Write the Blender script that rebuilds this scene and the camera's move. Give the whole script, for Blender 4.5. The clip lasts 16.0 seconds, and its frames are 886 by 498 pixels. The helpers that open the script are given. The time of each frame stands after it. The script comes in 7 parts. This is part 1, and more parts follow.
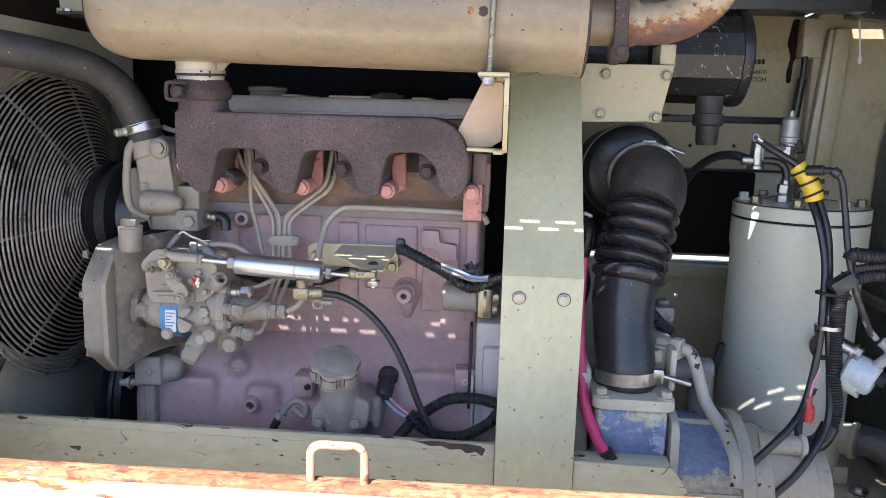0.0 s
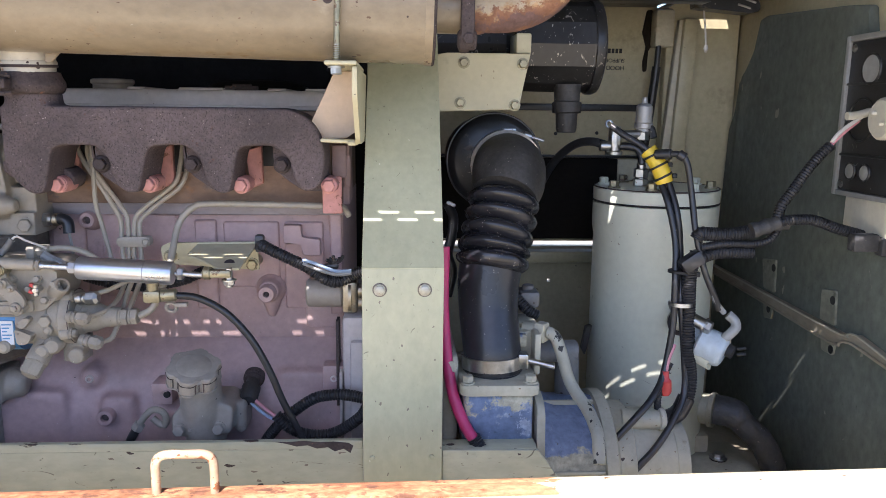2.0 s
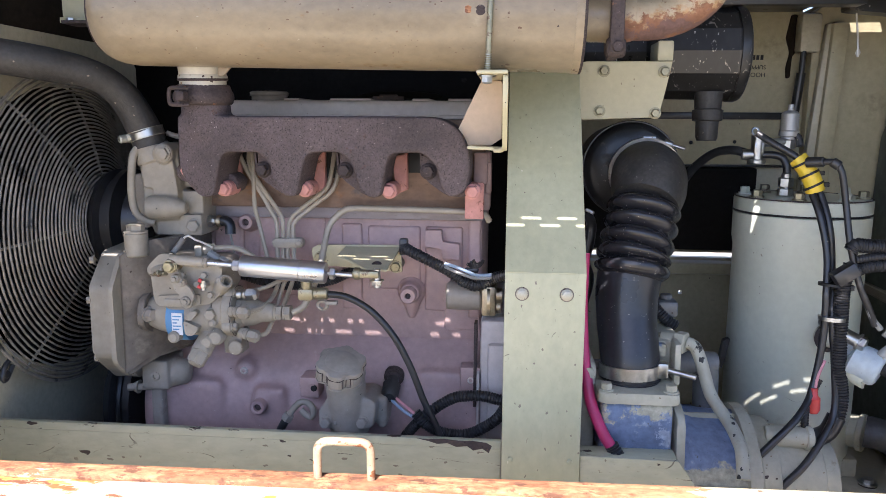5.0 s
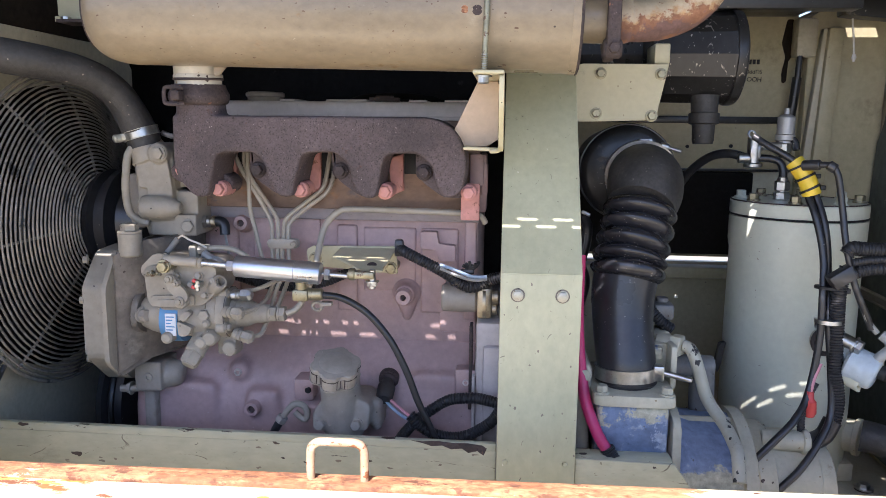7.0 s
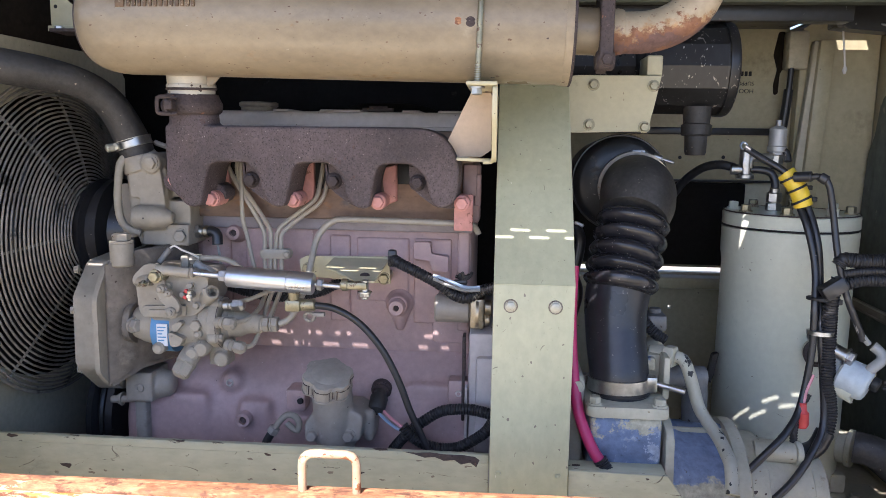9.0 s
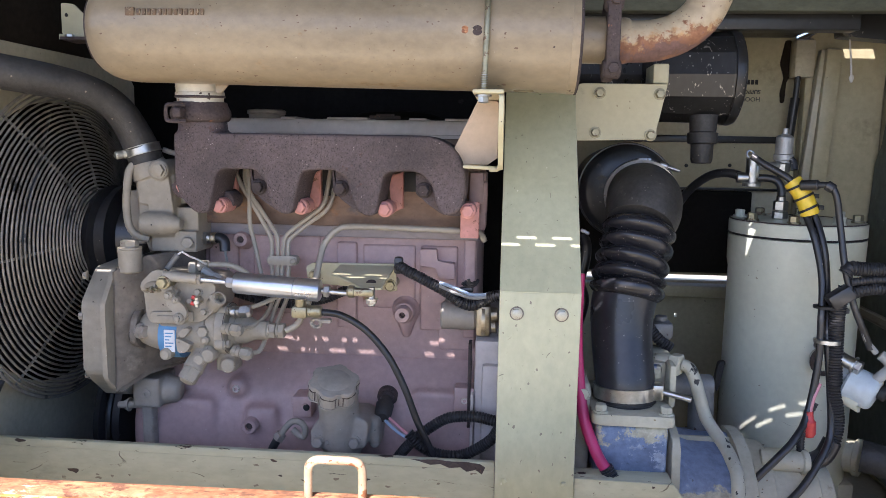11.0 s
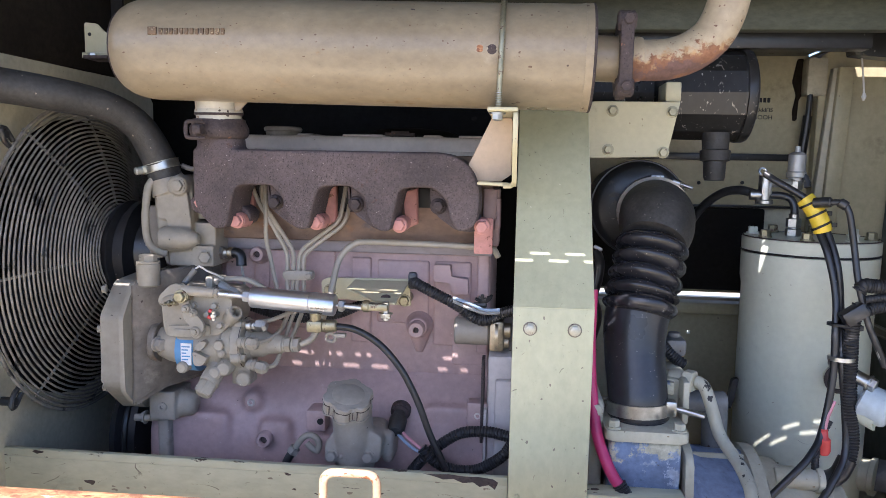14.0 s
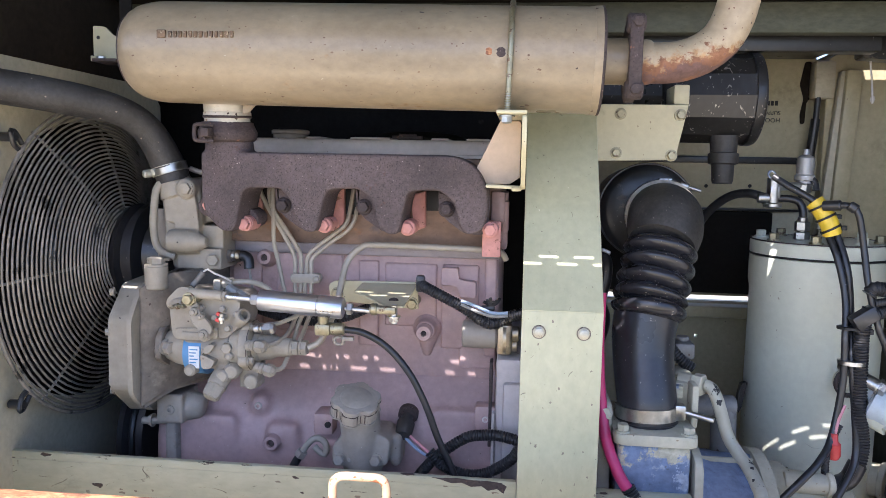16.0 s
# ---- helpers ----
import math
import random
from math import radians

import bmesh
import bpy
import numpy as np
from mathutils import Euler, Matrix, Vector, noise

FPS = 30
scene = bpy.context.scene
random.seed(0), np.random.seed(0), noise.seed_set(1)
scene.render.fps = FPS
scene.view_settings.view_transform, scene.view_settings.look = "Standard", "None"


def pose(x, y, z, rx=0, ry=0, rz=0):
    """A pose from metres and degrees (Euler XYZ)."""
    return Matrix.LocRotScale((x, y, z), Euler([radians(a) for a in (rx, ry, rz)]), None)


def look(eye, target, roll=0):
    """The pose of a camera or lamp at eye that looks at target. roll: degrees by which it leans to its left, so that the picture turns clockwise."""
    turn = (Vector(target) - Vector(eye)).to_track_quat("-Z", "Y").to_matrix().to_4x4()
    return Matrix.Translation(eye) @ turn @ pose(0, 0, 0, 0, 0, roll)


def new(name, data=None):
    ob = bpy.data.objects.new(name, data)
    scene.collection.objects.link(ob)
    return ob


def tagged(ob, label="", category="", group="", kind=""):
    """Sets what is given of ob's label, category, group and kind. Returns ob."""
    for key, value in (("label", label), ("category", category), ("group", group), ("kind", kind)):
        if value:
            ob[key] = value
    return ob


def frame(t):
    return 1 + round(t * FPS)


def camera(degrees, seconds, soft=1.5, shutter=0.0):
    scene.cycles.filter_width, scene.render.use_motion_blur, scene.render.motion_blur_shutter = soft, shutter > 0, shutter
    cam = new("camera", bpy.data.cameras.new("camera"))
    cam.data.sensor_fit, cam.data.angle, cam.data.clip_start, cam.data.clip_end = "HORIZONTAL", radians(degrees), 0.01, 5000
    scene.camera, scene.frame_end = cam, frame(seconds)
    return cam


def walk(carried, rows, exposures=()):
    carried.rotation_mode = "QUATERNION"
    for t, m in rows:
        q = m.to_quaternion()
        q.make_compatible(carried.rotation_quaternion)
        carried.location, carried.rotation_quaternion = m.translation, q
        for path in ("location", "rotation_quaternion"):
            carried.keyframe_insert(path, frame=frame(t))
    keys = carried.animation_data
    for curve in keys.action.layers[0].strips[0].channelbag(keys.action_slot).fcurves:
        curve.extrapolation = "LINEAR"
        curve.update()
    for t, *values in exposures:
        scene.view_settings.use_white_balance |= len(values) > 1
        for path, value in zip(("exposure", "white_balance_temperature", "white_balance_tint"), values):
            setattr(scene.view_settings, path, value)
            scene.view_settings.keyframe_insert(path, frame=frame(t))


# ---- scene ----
cam = camera(61.6, 16.0, soft=0.4)
PATH = [
    (0, (0.0000, 0.0000, 1.5000), (-0.1600, 1.9626, 1.1498), 1.57),
    (0.5, (0.0021, 0.0060, 1.5002), (-0.1240, 1.9705, 1.1471), 1.53),
    (1, (0.0030, 0.0030, 1.4991), (-0.0199, 1.9712, 1.1445), 1.32),
    (1.5, (0.0482, 0.0145, 1.4987), (0.1303, 1.9800, 1.1383), 1.11),
    (2, (0.0532, 0.0155, 1.4957), (0.1672, 1.9793, 1.1345), 0.68),
    (2.5, (0.0231, 0.0079, 1.4954), (0.0472, 1.9754, 1.1370), 0.37),
    (3, (0.0040, 0.0010, 1.4990), (-0.0739, 1.9674, 1.1423), 0.18),
    (3.5, (0.0040, -0.0029, 1.4959), (-0.1380, 1.9611, 1.1459), 0.15),
    (4, (0.0039, -0.0088, 1.4917), (-0.1691, 1.9543, 1.1505), 0.28),
    (6.5, (0.0069, -0.0086, 1.4857), (-0.1662, 1.9578, 1.1645), 0.48),
    (7, (0.0060, -0.0054, 1.4808), (-0.1601, 1.9626, 1.1657), 0.67),
    (7.5, (0.0060, -0.0024, 1.4799), (-0.1520, 1.9665, 1.1660), 0.76),
    (8, (0.0080, -0.0014, 1.4800), (-0.1450, 1.9692, 1.1742), 0.86),
    (8.5, (0.0070, -0.0025, 1.4819), (-0.1421, 1.9698, 1.1850), 0.85),
    (11, (0.0070, -0.0075, 1.4828), (-0.1601, 1.9671, 1.2120), 0.97),
    (11.5, (0.0050, -0.0065, 1.4828), (-0.1682, 1.9684, 1.2180), 0.97),
    (12, (0.0069, -0.0094, 1.4807), (-0.1763, 1.9657, 1.2248), 0.88),
    (12.5, (0.0069, -0.0155, 1.4825), (-0.1813, 1.9597, 1.2307), 0.89),
    (13, (0.0059, -0.0164, 1.4794), (-0.1883, 1.9597, 1.2397), 0.99),
    (13.5, (0.0048, -0.0175, 1.4824), (-0.1913, 1.9591, 1.2487), 1.10),
    (14, (0.0038, -0.0184, 1.4824), (-0.1945, 1.9587, 1.2555), 1.10),
    (14.5, (0.0028, -0.0195, 1.4833), (-0.2025, 1.9575, 1.2605), 1.01),
    (15, (0.0018, -0.0184, 1.4814), (-0.2073, 1.9583, 1.2597), 1.01),
    (15.5, (0.0039, -0.0164, 1.4824), (-0.2094, 1.9596, 1.2595), 1.01),
    (16, (-0.0031, -0.0173, 1.4814), (-0.2114, 1.9599, 1.2636), 1.11),
]
walk(cam, [(t, look(eye, target, roll)) for t, eye, target, roll in PATH], [(0, 1.52, 5530, 20.5), (1, 1.52, 5490, 20.5), (2, 1.39, 5580, 20.5), (2.5, 1.22, 5570, 20.5), (3, 1.33, 5570, 20.5), (4, 1.44, 5570, 20.5), (8.5, 1.41, 5570, 20.5), (13, 1.41, 5530, 20.5), (14.5, 1.61, 5500, 20.5), (16, 1.66, 5500, 20.5)])

# ---- light ----
SUN = Vector((0.42, 1.0, -1.335)).normalized()
world = bpy.data.worlds.new("sky")
scene.world = world
world.use_nodes = True
sky = world.node_tree.nodes.new("ShaderNodeTexSky")
sky.sky_type, sky.sun_disc = "NISHITA", False
sky.sun_elevation, sky.sun_rotation = radians(50.9), radians(202.8)
world.node_tree.nodes["Background"].inputs["Strength"].default_value = 0.11
world.node_tree.links.new(sky.outputs[0], world.node_tree.nodes["Background"].inputs["Color"])
sun_data = bpy.data.lights.new("sun", "SUN")
sun_data.energy, sun_data.angle, sun_data.color = 5.2, radians(0.2), (1.0, 0.89, 0.73)
sun = new("sun", sun_data)
sun.matrix_world = look((0, 0, 6), Vector((0, 0, 6)) + SUN)


# ---- materials ----
def surf(name, base, rough=0.5, metal=0.0, var=0.14, scale=7.0, fine=90.0, bump=0.12, spots=(), coat=0.0, stretch=(1, 1, 1), drift=None, lines=(), specks=(), spec=0.5):
    """Painted, rubber or metal surface; spots: (colour, share, scale, roughness) of stains, chips and rust;
    drift: (x, y, z, c), how the share of the spots grows over the place; lines: (colour, scale, width, share) of thin scratches;
    specks: (colour, scale, radius, share) of single small chips and splashes."""
    m = bpy.data.materials.new(name)
    m.use_nodes = True
    nt = m.node_tree
    n, link = nt.nodes, nt.links.new
    b = n["Principled BSDF"]
    geo = n.new("ShaderNodeNewGeometry")
    mp = n.new("ShaderNodeMapping")
    mp.inputs["Scale"].default_value = stretch
    link(geo.outputs["Position"], mp.inputs["Vector"])

    def noise_of(sc, detail=4, rgh=0.6):
        t = n.new("ShaderNodeTexNoise")
        t.inputs["Scale"].default_value, t.inputs["Detail"].default_value, t.inputs["Roughness"].default_value = sc, detail, rgh
        link(mp.outputs[0], t.inputs["Vector"])
        return t.outputs["Fac"]

    def mix(f, a, c, kind="MIX"):
        x = n.new("ShaderNodeMix")
        x.data_type, x.blend_type = "RGBA", kind
        for sock, v in ((x.inputs[0], f), (x.inputs[6], a), (x.inputs[7], c)):
            if hasattr(v, "is_linked"):
                link(v, sock)
            else:
                sock.default_value = v if isinstance(v, float) else (*v, 1)
        return x.outputs[2]

    def ramp(f, lo, hi):
        r = n.new("ShaderNodeMapRange")
        r.inputs["From Min"].default_value, r.inputs["From Max"].default_value = lo, hi
        link(f, r.inputs["Value"])
        return r.outputs[0]

    big, small = noise_of(scale), noise_of(fine, 5)
    dark = tuple(c * (1 - var * 1.6) for c in base)
    pale = tuple(min(1, c * (1 + var)) for c in base)
    col = mix(ramp(big, 0.3, 0.7), dark, pale)
    grain = mix(ramp(small, 0.3, 0.75), (1 - var * 1.3,) * 3, (1 + var * 0.6,) * 3)
    col = mix(1.0, col, grain, "MULTIPLY")
    speck = ramp(noise_of(fine * 1.9, 6, 0.75), 0.62, 0.70)
    col = mix(speck, col, mix(1.0, col, (1 - var * 2.2,) * 3, "MULTIPLY"))
    rg = n.new("ShaderNodeMapRange")
    rg.inputs["To Min"].default_value, rg.inputs["To Max"].default_value = max(0.03, rough - 0.12), min(1, rough + 0.12)
    link(big, rg.inputs["Value"])
    rough_out, metal_out = rg.outputs[0], None
    height = small
    lean = None
    if drift:
        dot = n.new("ShaderNodeVectorMath")
        dot.operation = "DOT_PRODUCT"
        link(geo.outputs["Position"], dot.inputs[0])
        dot.inputs[1].default_value = drift[:3]
        add = n.new("ShaderNodeMath")
        add.operation, add.use_clamp = "ADD", False
        link(dot.outputs["Value"], add.inputs[0])
        add.inputs[1].default_value = drift[3]
        clamp = n.new("ShaderNodeClamp")
        clamp.inputs["Min"].default_value, clamp.inputs["Max"].default_value = -0.3, drift[4] if len(drift) > 4 else 0.3
        link(add.outputs[0], clamp.inputs[0])
        lean = clamp.outputs[0]
    for colour, sc, width, share in lines:
        # thin curved scratches where a slow noise passes its middle, broken up by a second one
        off = n.new("ShaderNodeMath")
        off.operation = "SUBTRACT"
        link(noise_of(sc, 2, 0.4), off.inputs[0])
        off.inputs[1].default_value = 0.5
        size = n.new("ShaderNodeMath")
        size.operation = "ABSOLUTE"
        link(off.outputs[0], size.inputs[0])
        near = ramp(size.outputs[0], width, width * 0.4)
        both = n.new("ShaderNodeMath")
        both.operation = "MULTIPLY"
        link(near, both.inputs[0])
        link(ramp(noise_of(sc * 1.7, 6, 0.7), 0.66 - share, 0.70 - share), both.inputs[1])
        col = mix(both.outputs[0], col, colour)
    for colour, sc, radius, share in specks:
        bend = n.new("ShaderNodeTexNoise")
        bend.inputs["Scale"].default_value, bend.inputs["Detail"].default_value = sc * 2.5, 3
        link(mp.outputs[0], bend.inputs["Vector"])
        shift = n.new("ShaderNodeVectorMath")
        shift.operation = "MULTIPLY_ADD"
        link(bend.outputs["Color"], shift.inputs[0])
        shift.inputs[1].default_value = (0.55 / sc,) * 3
        link(mp.outputs[0], shift.inputs[2])
        cells = n.new("ShaderNodeTexVoronoi")
        cells.inputs["Scale"].default_value = sc
        link(shift.outputs[0], cells.inputs["Vector"])
        pick = n.new("ShaderNodeSeparateColor")
        link(cells.outputs["Color"], pick.inputs[0])
        # the cell's own number sets whether it has a chip, a second one how large it is
        reach = n.new("ShaderNodeMath")
        reach.operation = "MULTIPLY"
        link(pick.outputs[1], reach.inputs[0])
        reach.inputs[1].default_value = radius
        inside = n.new("ShaderNodeMath")
        inside.operation = "LESS_THAN"
        link(cells.outputs["Distance"], inside.inputs[0])
        link(reach.outputs[0], inside.inputs[1])
        chosen = n.new("ShaderNodeMath")
        chosen.operation = "LESS_THAN"
        link(pick.outputs[0], chosen.inputs[0])
        chosen.inputs[1].default_value = share
        both = n.new("ShaderNodeMath")
        both.operation = "MULTIPLY"
        link(inside.outputs[0], both.inputs[0])
        link(chosen.outputs[0], both.inputs[1])
        col = mix(both.outputs[0], col, colour)
    for colour, share, sc, spot_rough, *soft_edge in spots:
        field = noise_of(sc, 8, 0.68) if sc > 8 else noise_of(sc, 6, 0.6)
        if lean:
            plus = n.new("ShaderNodeMath")
            link(field, plus.inputs[0])
            link(lean, plus.inputs[1])
            field = plus.outputs[0]
        f = ramp(field, 0.72 - share, 0.72 - share + (soft_edge[0] if soft_edge else 0.025))
        col = mix(f, col, mix(ramp(small, 0.3, 0.7), tuple(c * 0.6 for c in colour), tuple(min(1, c * 1.3) for c in colour)))
        r2 = n.new("ShaderNodeMix")
        link(f, r2.inputs[0])
        link(rough_out, r2.inputs[2])
        r2.inputs[3].default_value = spot_rough
        rough_out = r2.outputs[0]
        if metal:
            m2 = n.new("ShaderNodeMix")
            link(f, m2.inputs[0])
            m2.inputs[2].default_value, m2.inputs[3].default_value = metal, 0.0
            metal_out = m2.outputs[0]
    link(col, b.inputs["Base Color"])
    link(rough_out, b.inputs["Roughness"])
    b.inputs["Metallic"].default_value = metal
    if metal_out:
        link(metal_out, b.inputs["Metallic"])
    b.inputs["Coat Weight"].default_value = coat
    b.inputs["Specular IOR Level"].default_value = spec
    if bump:
        bp = n.new("ShaderNodeBump")
        bp.inputs["Strength"].default_value, bp.inputs["Distance"].default_value = min(1.0, bump * 2), 0.0012
        link(height, bp.inputs["Height"])
        link(bp.outputs[0], b.inputs["Normal"])
    return m


RUST, CHIP, DIRT = (0.20, 0.075, 0.028), (0.05, 0.032, 0.025), (0.16, 0.13, 0.09)
CREAM = surf("cream_paint", (0.50, 0.495, 0.325), 0.42, var=0.08, spots=(((0.42, 0.41, 0.28), 0.10, 9, 0.5, 0.12), ((0.30, 0.28, 0.2), 0.015, 60, 0.6, 0.06)), bump=0.04, lines=(((0.20, 0.18, 0.13), 11, 0.0035, 0.08), ((0.28, 0.25, 0.18), 26, 0.006, 0.05), ((0.10, 0.085, 0.065), 19, 0.003, 0.03)), specks=((CHIP, 60, 0.10, 0.2), ((0.22, 0.19, 0.14), 110, 0.16, 0.35), ((0.30, 0.27, 0.2), 38, 0.10, 0.25), ((0.66, 0.64, 0.50), 75, 0.10, 0.15)), stretch=(1.0, 1, 0.6))
CREAM_CLEAN = surf("cream_paint_clean", (0.53, 0.49, 0.315), 0.4, var=0.06, spots=(((0.44, 0.40, 0.26), 0.08, 20, 0.7, 0.1),), bump=0.04, specks=((CHIP, 60, 0.13, 0.12), ((0.30, 0.25, 0.16), 100, 0.16, 0.2)))
CREAM_WALL = surf("cream_panel", (0.46, 0.408, 0.25), 0.45, var=0.10, scale=4, spots=(((0.37, 0.325, 0.20), 0.10, 7, 0.6, 0.15),), bump=0.04, lines=(((0.28, 0.25, 0.17), 7, 0.003, 0.06),), specks=(((0.16, 0.13, 0.09), 45, 0.12, 0.15),))
RAILEDGE = surf("chipped_rail_edge", (0.46, 0.455, 0.32), 0.45, var=0.1, spots=(((0.2, 0.18, 0.12), 0.08, 22, 0.7), (CHIP, 0.12, 36, 0.6)), bump=0.06, stretch=(0.35, 1, 1), specks=((CHIP, 60, 0.3, 0.35),))
RAIL = surf("rail_paint", (0.47, 0.465, 0.33), 0.45, var=0.1, spots=(((0.40, 0.39, 0.28), 0.11, 12, 0.7, 0.1),), bump=0.06, stretch=(0.45, 1, 1), lines=(((0.16, 0.14, 0.10), 14, 0.005, 0.14), ((0.10, 0.085, 0.065), 34, 0.008, 0.10)), specks=((CHIP, 50, 0.28, 0.30), ((0.20, 0.17, 0.12), 90, 0.25, 0.35)))
OLIVE = surf("olive_wall", (0.49, 0.45, 0.325), 0.5, var=0.12, scale=3, spots=(((0.38, 0.345, 0.245), 0.10, 7, 0.7, 0.12),), specks=(((0.2, 0.17, 0.12), 50, 0.12, 0.15),))
TAN = surf("engine_tan", (0.320, 0.290, 0.234), 0.55, var=0.1, scale=14, spots=(((0.30, 0.27, 0.215), 0.10, 16, 0.75, 0.1),), bump=0.16, specks=((CHIP, 70, 0.14, 0.15), ((0.20, 0.17, 0.13), 120, 0.16, 0.25), ((0.55, 0.51, 0.42), 140, 0.12, 0.2)))
# greasy castings; also the dark shadow outline behind the post bolts
GREASE_SHADE = surf("greasy_casting_shade", (0.19, 0.165, 0.135), 0.5, var=0.22, scale=12, spots=(((0.30, 0.27, 0.22), 0.12, 10, 0.6, 0.12), ((0.06, 0.05, 0.04), 0.06, 34, 0.5, 0.06)), bump=0.2, specks=((CHIP, 70, 0.18, 0.3),))
TANGREY = surf("engine_grey_tan", (0.315, 0.283, 0.238), 0.55, var=0.1, scale=14, spots=(((0.25, 0.22, 0.18), 0.10, 14, 0.75, 0.1),), bump=0.16, specks=((CHIP, 70, 0.14, 0.18), ((0.5, 0.46, 0.39), 120, 0.12, 0.2)))
MAUVE = surf("engine_mauve", (0.455, 0.322, 0.302), 0.5, var=0.10, scale=6, spots=(((0.33, 0.24, 0.225), 0.11, 9, 0.55, 0.12), ((0.47, 0.375, 0.345), 0.06, 26, 0.6, 0.1)), bump=0.12, specks=((CHIP, 55, 0.10, 0.15), ((0.54, 0.45, 0.42), 120, 0.12, 0.2)))
MAUVE_GREY = surf("engine_mauve_grey", (0.61, 0.545, 0.505), 0.48, var=0.08, scale=8, bump=0.08, spots=(((0.43, 0.38, 0.35), 0.08, 20, 0.7, 0.1),), specks=(((0.2, 0.16, 0.14), 90, 0.15, 0.25),))
MANIFOLD = surf("rusty_cast_iron", (0.118, 0.090, 0.089), 0.8, var=0.26, scale=10, fine=330, bump=1.0, spots=(((0.16, 0.12, 0.108), 0.09, 20, 0.85, 0.1), ((0.095, 0.052, 0.042), 0.09, 50, 0.85, 0.06), ((0.040, 0.030, 0.030), 0.16, 520, 0.9, 0.05), ((0.27, 0.235, 0.225), 0.07, 430, 0.9, 0.04), ((0.24, 0.215, 0.21), 0.05, 24, 0.9, 0.14)), specks=(((0.026, 0.019, 0.019), 280, 0.3, 0.3), ((0.36, 0.31, 0.28), 320, 0.24, 0.22)))
HOUSING = surf("pale_grey_housing", (0.50, 0.455, 0.43), 0.5, var=0.10, scale=9, spots=(((0.24, 0.19, 0.15), 0.07, 15, 0.6, 0.08),), bump=0.1, specks=((CHIP, 60, 0.12, 0.2),))
DECKGREY = surf("deck_grey", (0.31, 0.275, 0.285), 0.5, var=0.14, scale=9, spots=(((0.20, 0.15, 0.13), 0.08, 24, 0.7, 0.08),), bump=0.15, stretch=(0.5, 1, 1), specks=((RUST, 60, 0.2, 0.25),))
HEADRUST = surf("rusty_head", (0.21, 0.14, 0.10), 0.7, var=0.2, scale=9, spots=(((0.30, 0.15, 0.065), 0.15, 14, 0.8, 0.08), ((0.11, 0.09, 0.09), 0.15, 10, 0.6, 0.06)), bump=0.3, stretch=(0.6, 1, 1))
PINK = surf("pink_primer", (0.62, 0.30, 0.26), 0.6, var=0.12, scale=30, spots=(((0.25, 0.12, 0.09), 0.13, 50, 0.8),), bump=0.2)
PINKPALE = surf("pink_cream", (0.57, 0.44, 0.31), 0.5, var=0.08, scale=10, spots=((DIRT, 0.06, 20, 0.7),))
MUFFLER = surf("muffler_paint", (0.300, 0.241, 0.158), 0.32, var=0.13, scale=6, spots=(((0.41, 0.345, 0.24), 0.10, 12, 0.45, 0.14), ((0.27, 0.19, 0.105), 0.08, 26, 0.6, 0.08)), bump=0.06, stretch=(0.7, 1, 1), lines=(((0.24, 0.15, 0.08), 8, 0.003, 0.04),), specks=(((0.12, 0.07, 0.04), 85, 0.15, 0.25), (CHIP, 42, 0.09, 0.25), ((0.15, 0.095, 0.055), 170, 0.2, 0.35), ((0.40, 0.36, 0.28), 120, 0.12, 0.12)))
WHITECHIP = surf("whitish_chipped_paint", (0.48, 0.45, 0.37), 0.5, var=0.1, scale=14, spots=(((0.28, 0.17, 0.09), 0.10, 40, 0.8, 0.06),), bump=0.15, specks=((CHIP, 110, 0.3, 0.3), (RUST, 80, 0.25, 0.3)))
RIMRUST = surf("flaking_rim", (0.303, 0.243, 0.158), 0.4, var=0.12, scale=8, spots=(((0.34, 0.22, 0.12), 0.08, 40, 0.8, 0.06), ((0.10, 0.062, 0.052), 0.10, 38, 0.85)), bump=0.2)
PIPERUST = surf("rusty_pipe", (0.43, 0.345, 0.225), 0.42, var=0.12, scale=10, spots=(((0.38, 0.235, 0.115), 0.12, 60, 0.75, 0.12), ((0.24, 0.115, 0.06), 0.07, 70, 0.8, 0.06), ((0.125, 0.072, 0.060), 0.0, 45, 0.85, 0.10)), bump=0.3, drift=(1.7, 0, -9.0, 14.51, 0.33), specks=(((0.15, 0.075, 0.04), 90, 0.2, 0.3), (CHIP, 130, 0.2, 0.35), ((0.16, 0.08, 0.045), 170, 0.25, 0.4)))
DARKRUST = surf("dark_rust_steel", (0.066, 0.048, 0.045), 0.75, var=0.28, scale=20, fine=250, spots=(((0.20, 0.10, 0.06), 0.07, 60, 0.85), ((0.17, 0.13, 0.125), 0.07, 90, 0.85, 0.08)), bump=0.8, specks=(((0.022, 0.015, 0.014), 230, 0.32, 0.45), ((0.22, 0.17, 0.16), 300, 0.2, 0.25)))
RUBBER = surf("black_rubber", (0.026, 0.026, 0.028), 0.36, var=0.2, scale=12, coat=0.15, spots=(((0.07, 0.065, 0.055), 0.06, 26, 0.7, 0.08),), bump=0.06, specks=(((0.22, 0.20, 0.16), 110, 0.15, 0.25),))
RUBBER_DUSTY = surf("dusty_rubber", (0.050, 0.048, 0.046), 0.58, var=0.25, scale=12, fine=160, spots=(((0.085, 0.078, 0.065), 0.12, 9, 0.8, 0.14), ((0.16, 0.14, 0.11), 0.03, 60, 0.85, 0.05)), bump=0.3, specks=(((0.24, 0.21, 0.165), 140, 0.2, 0.2),))
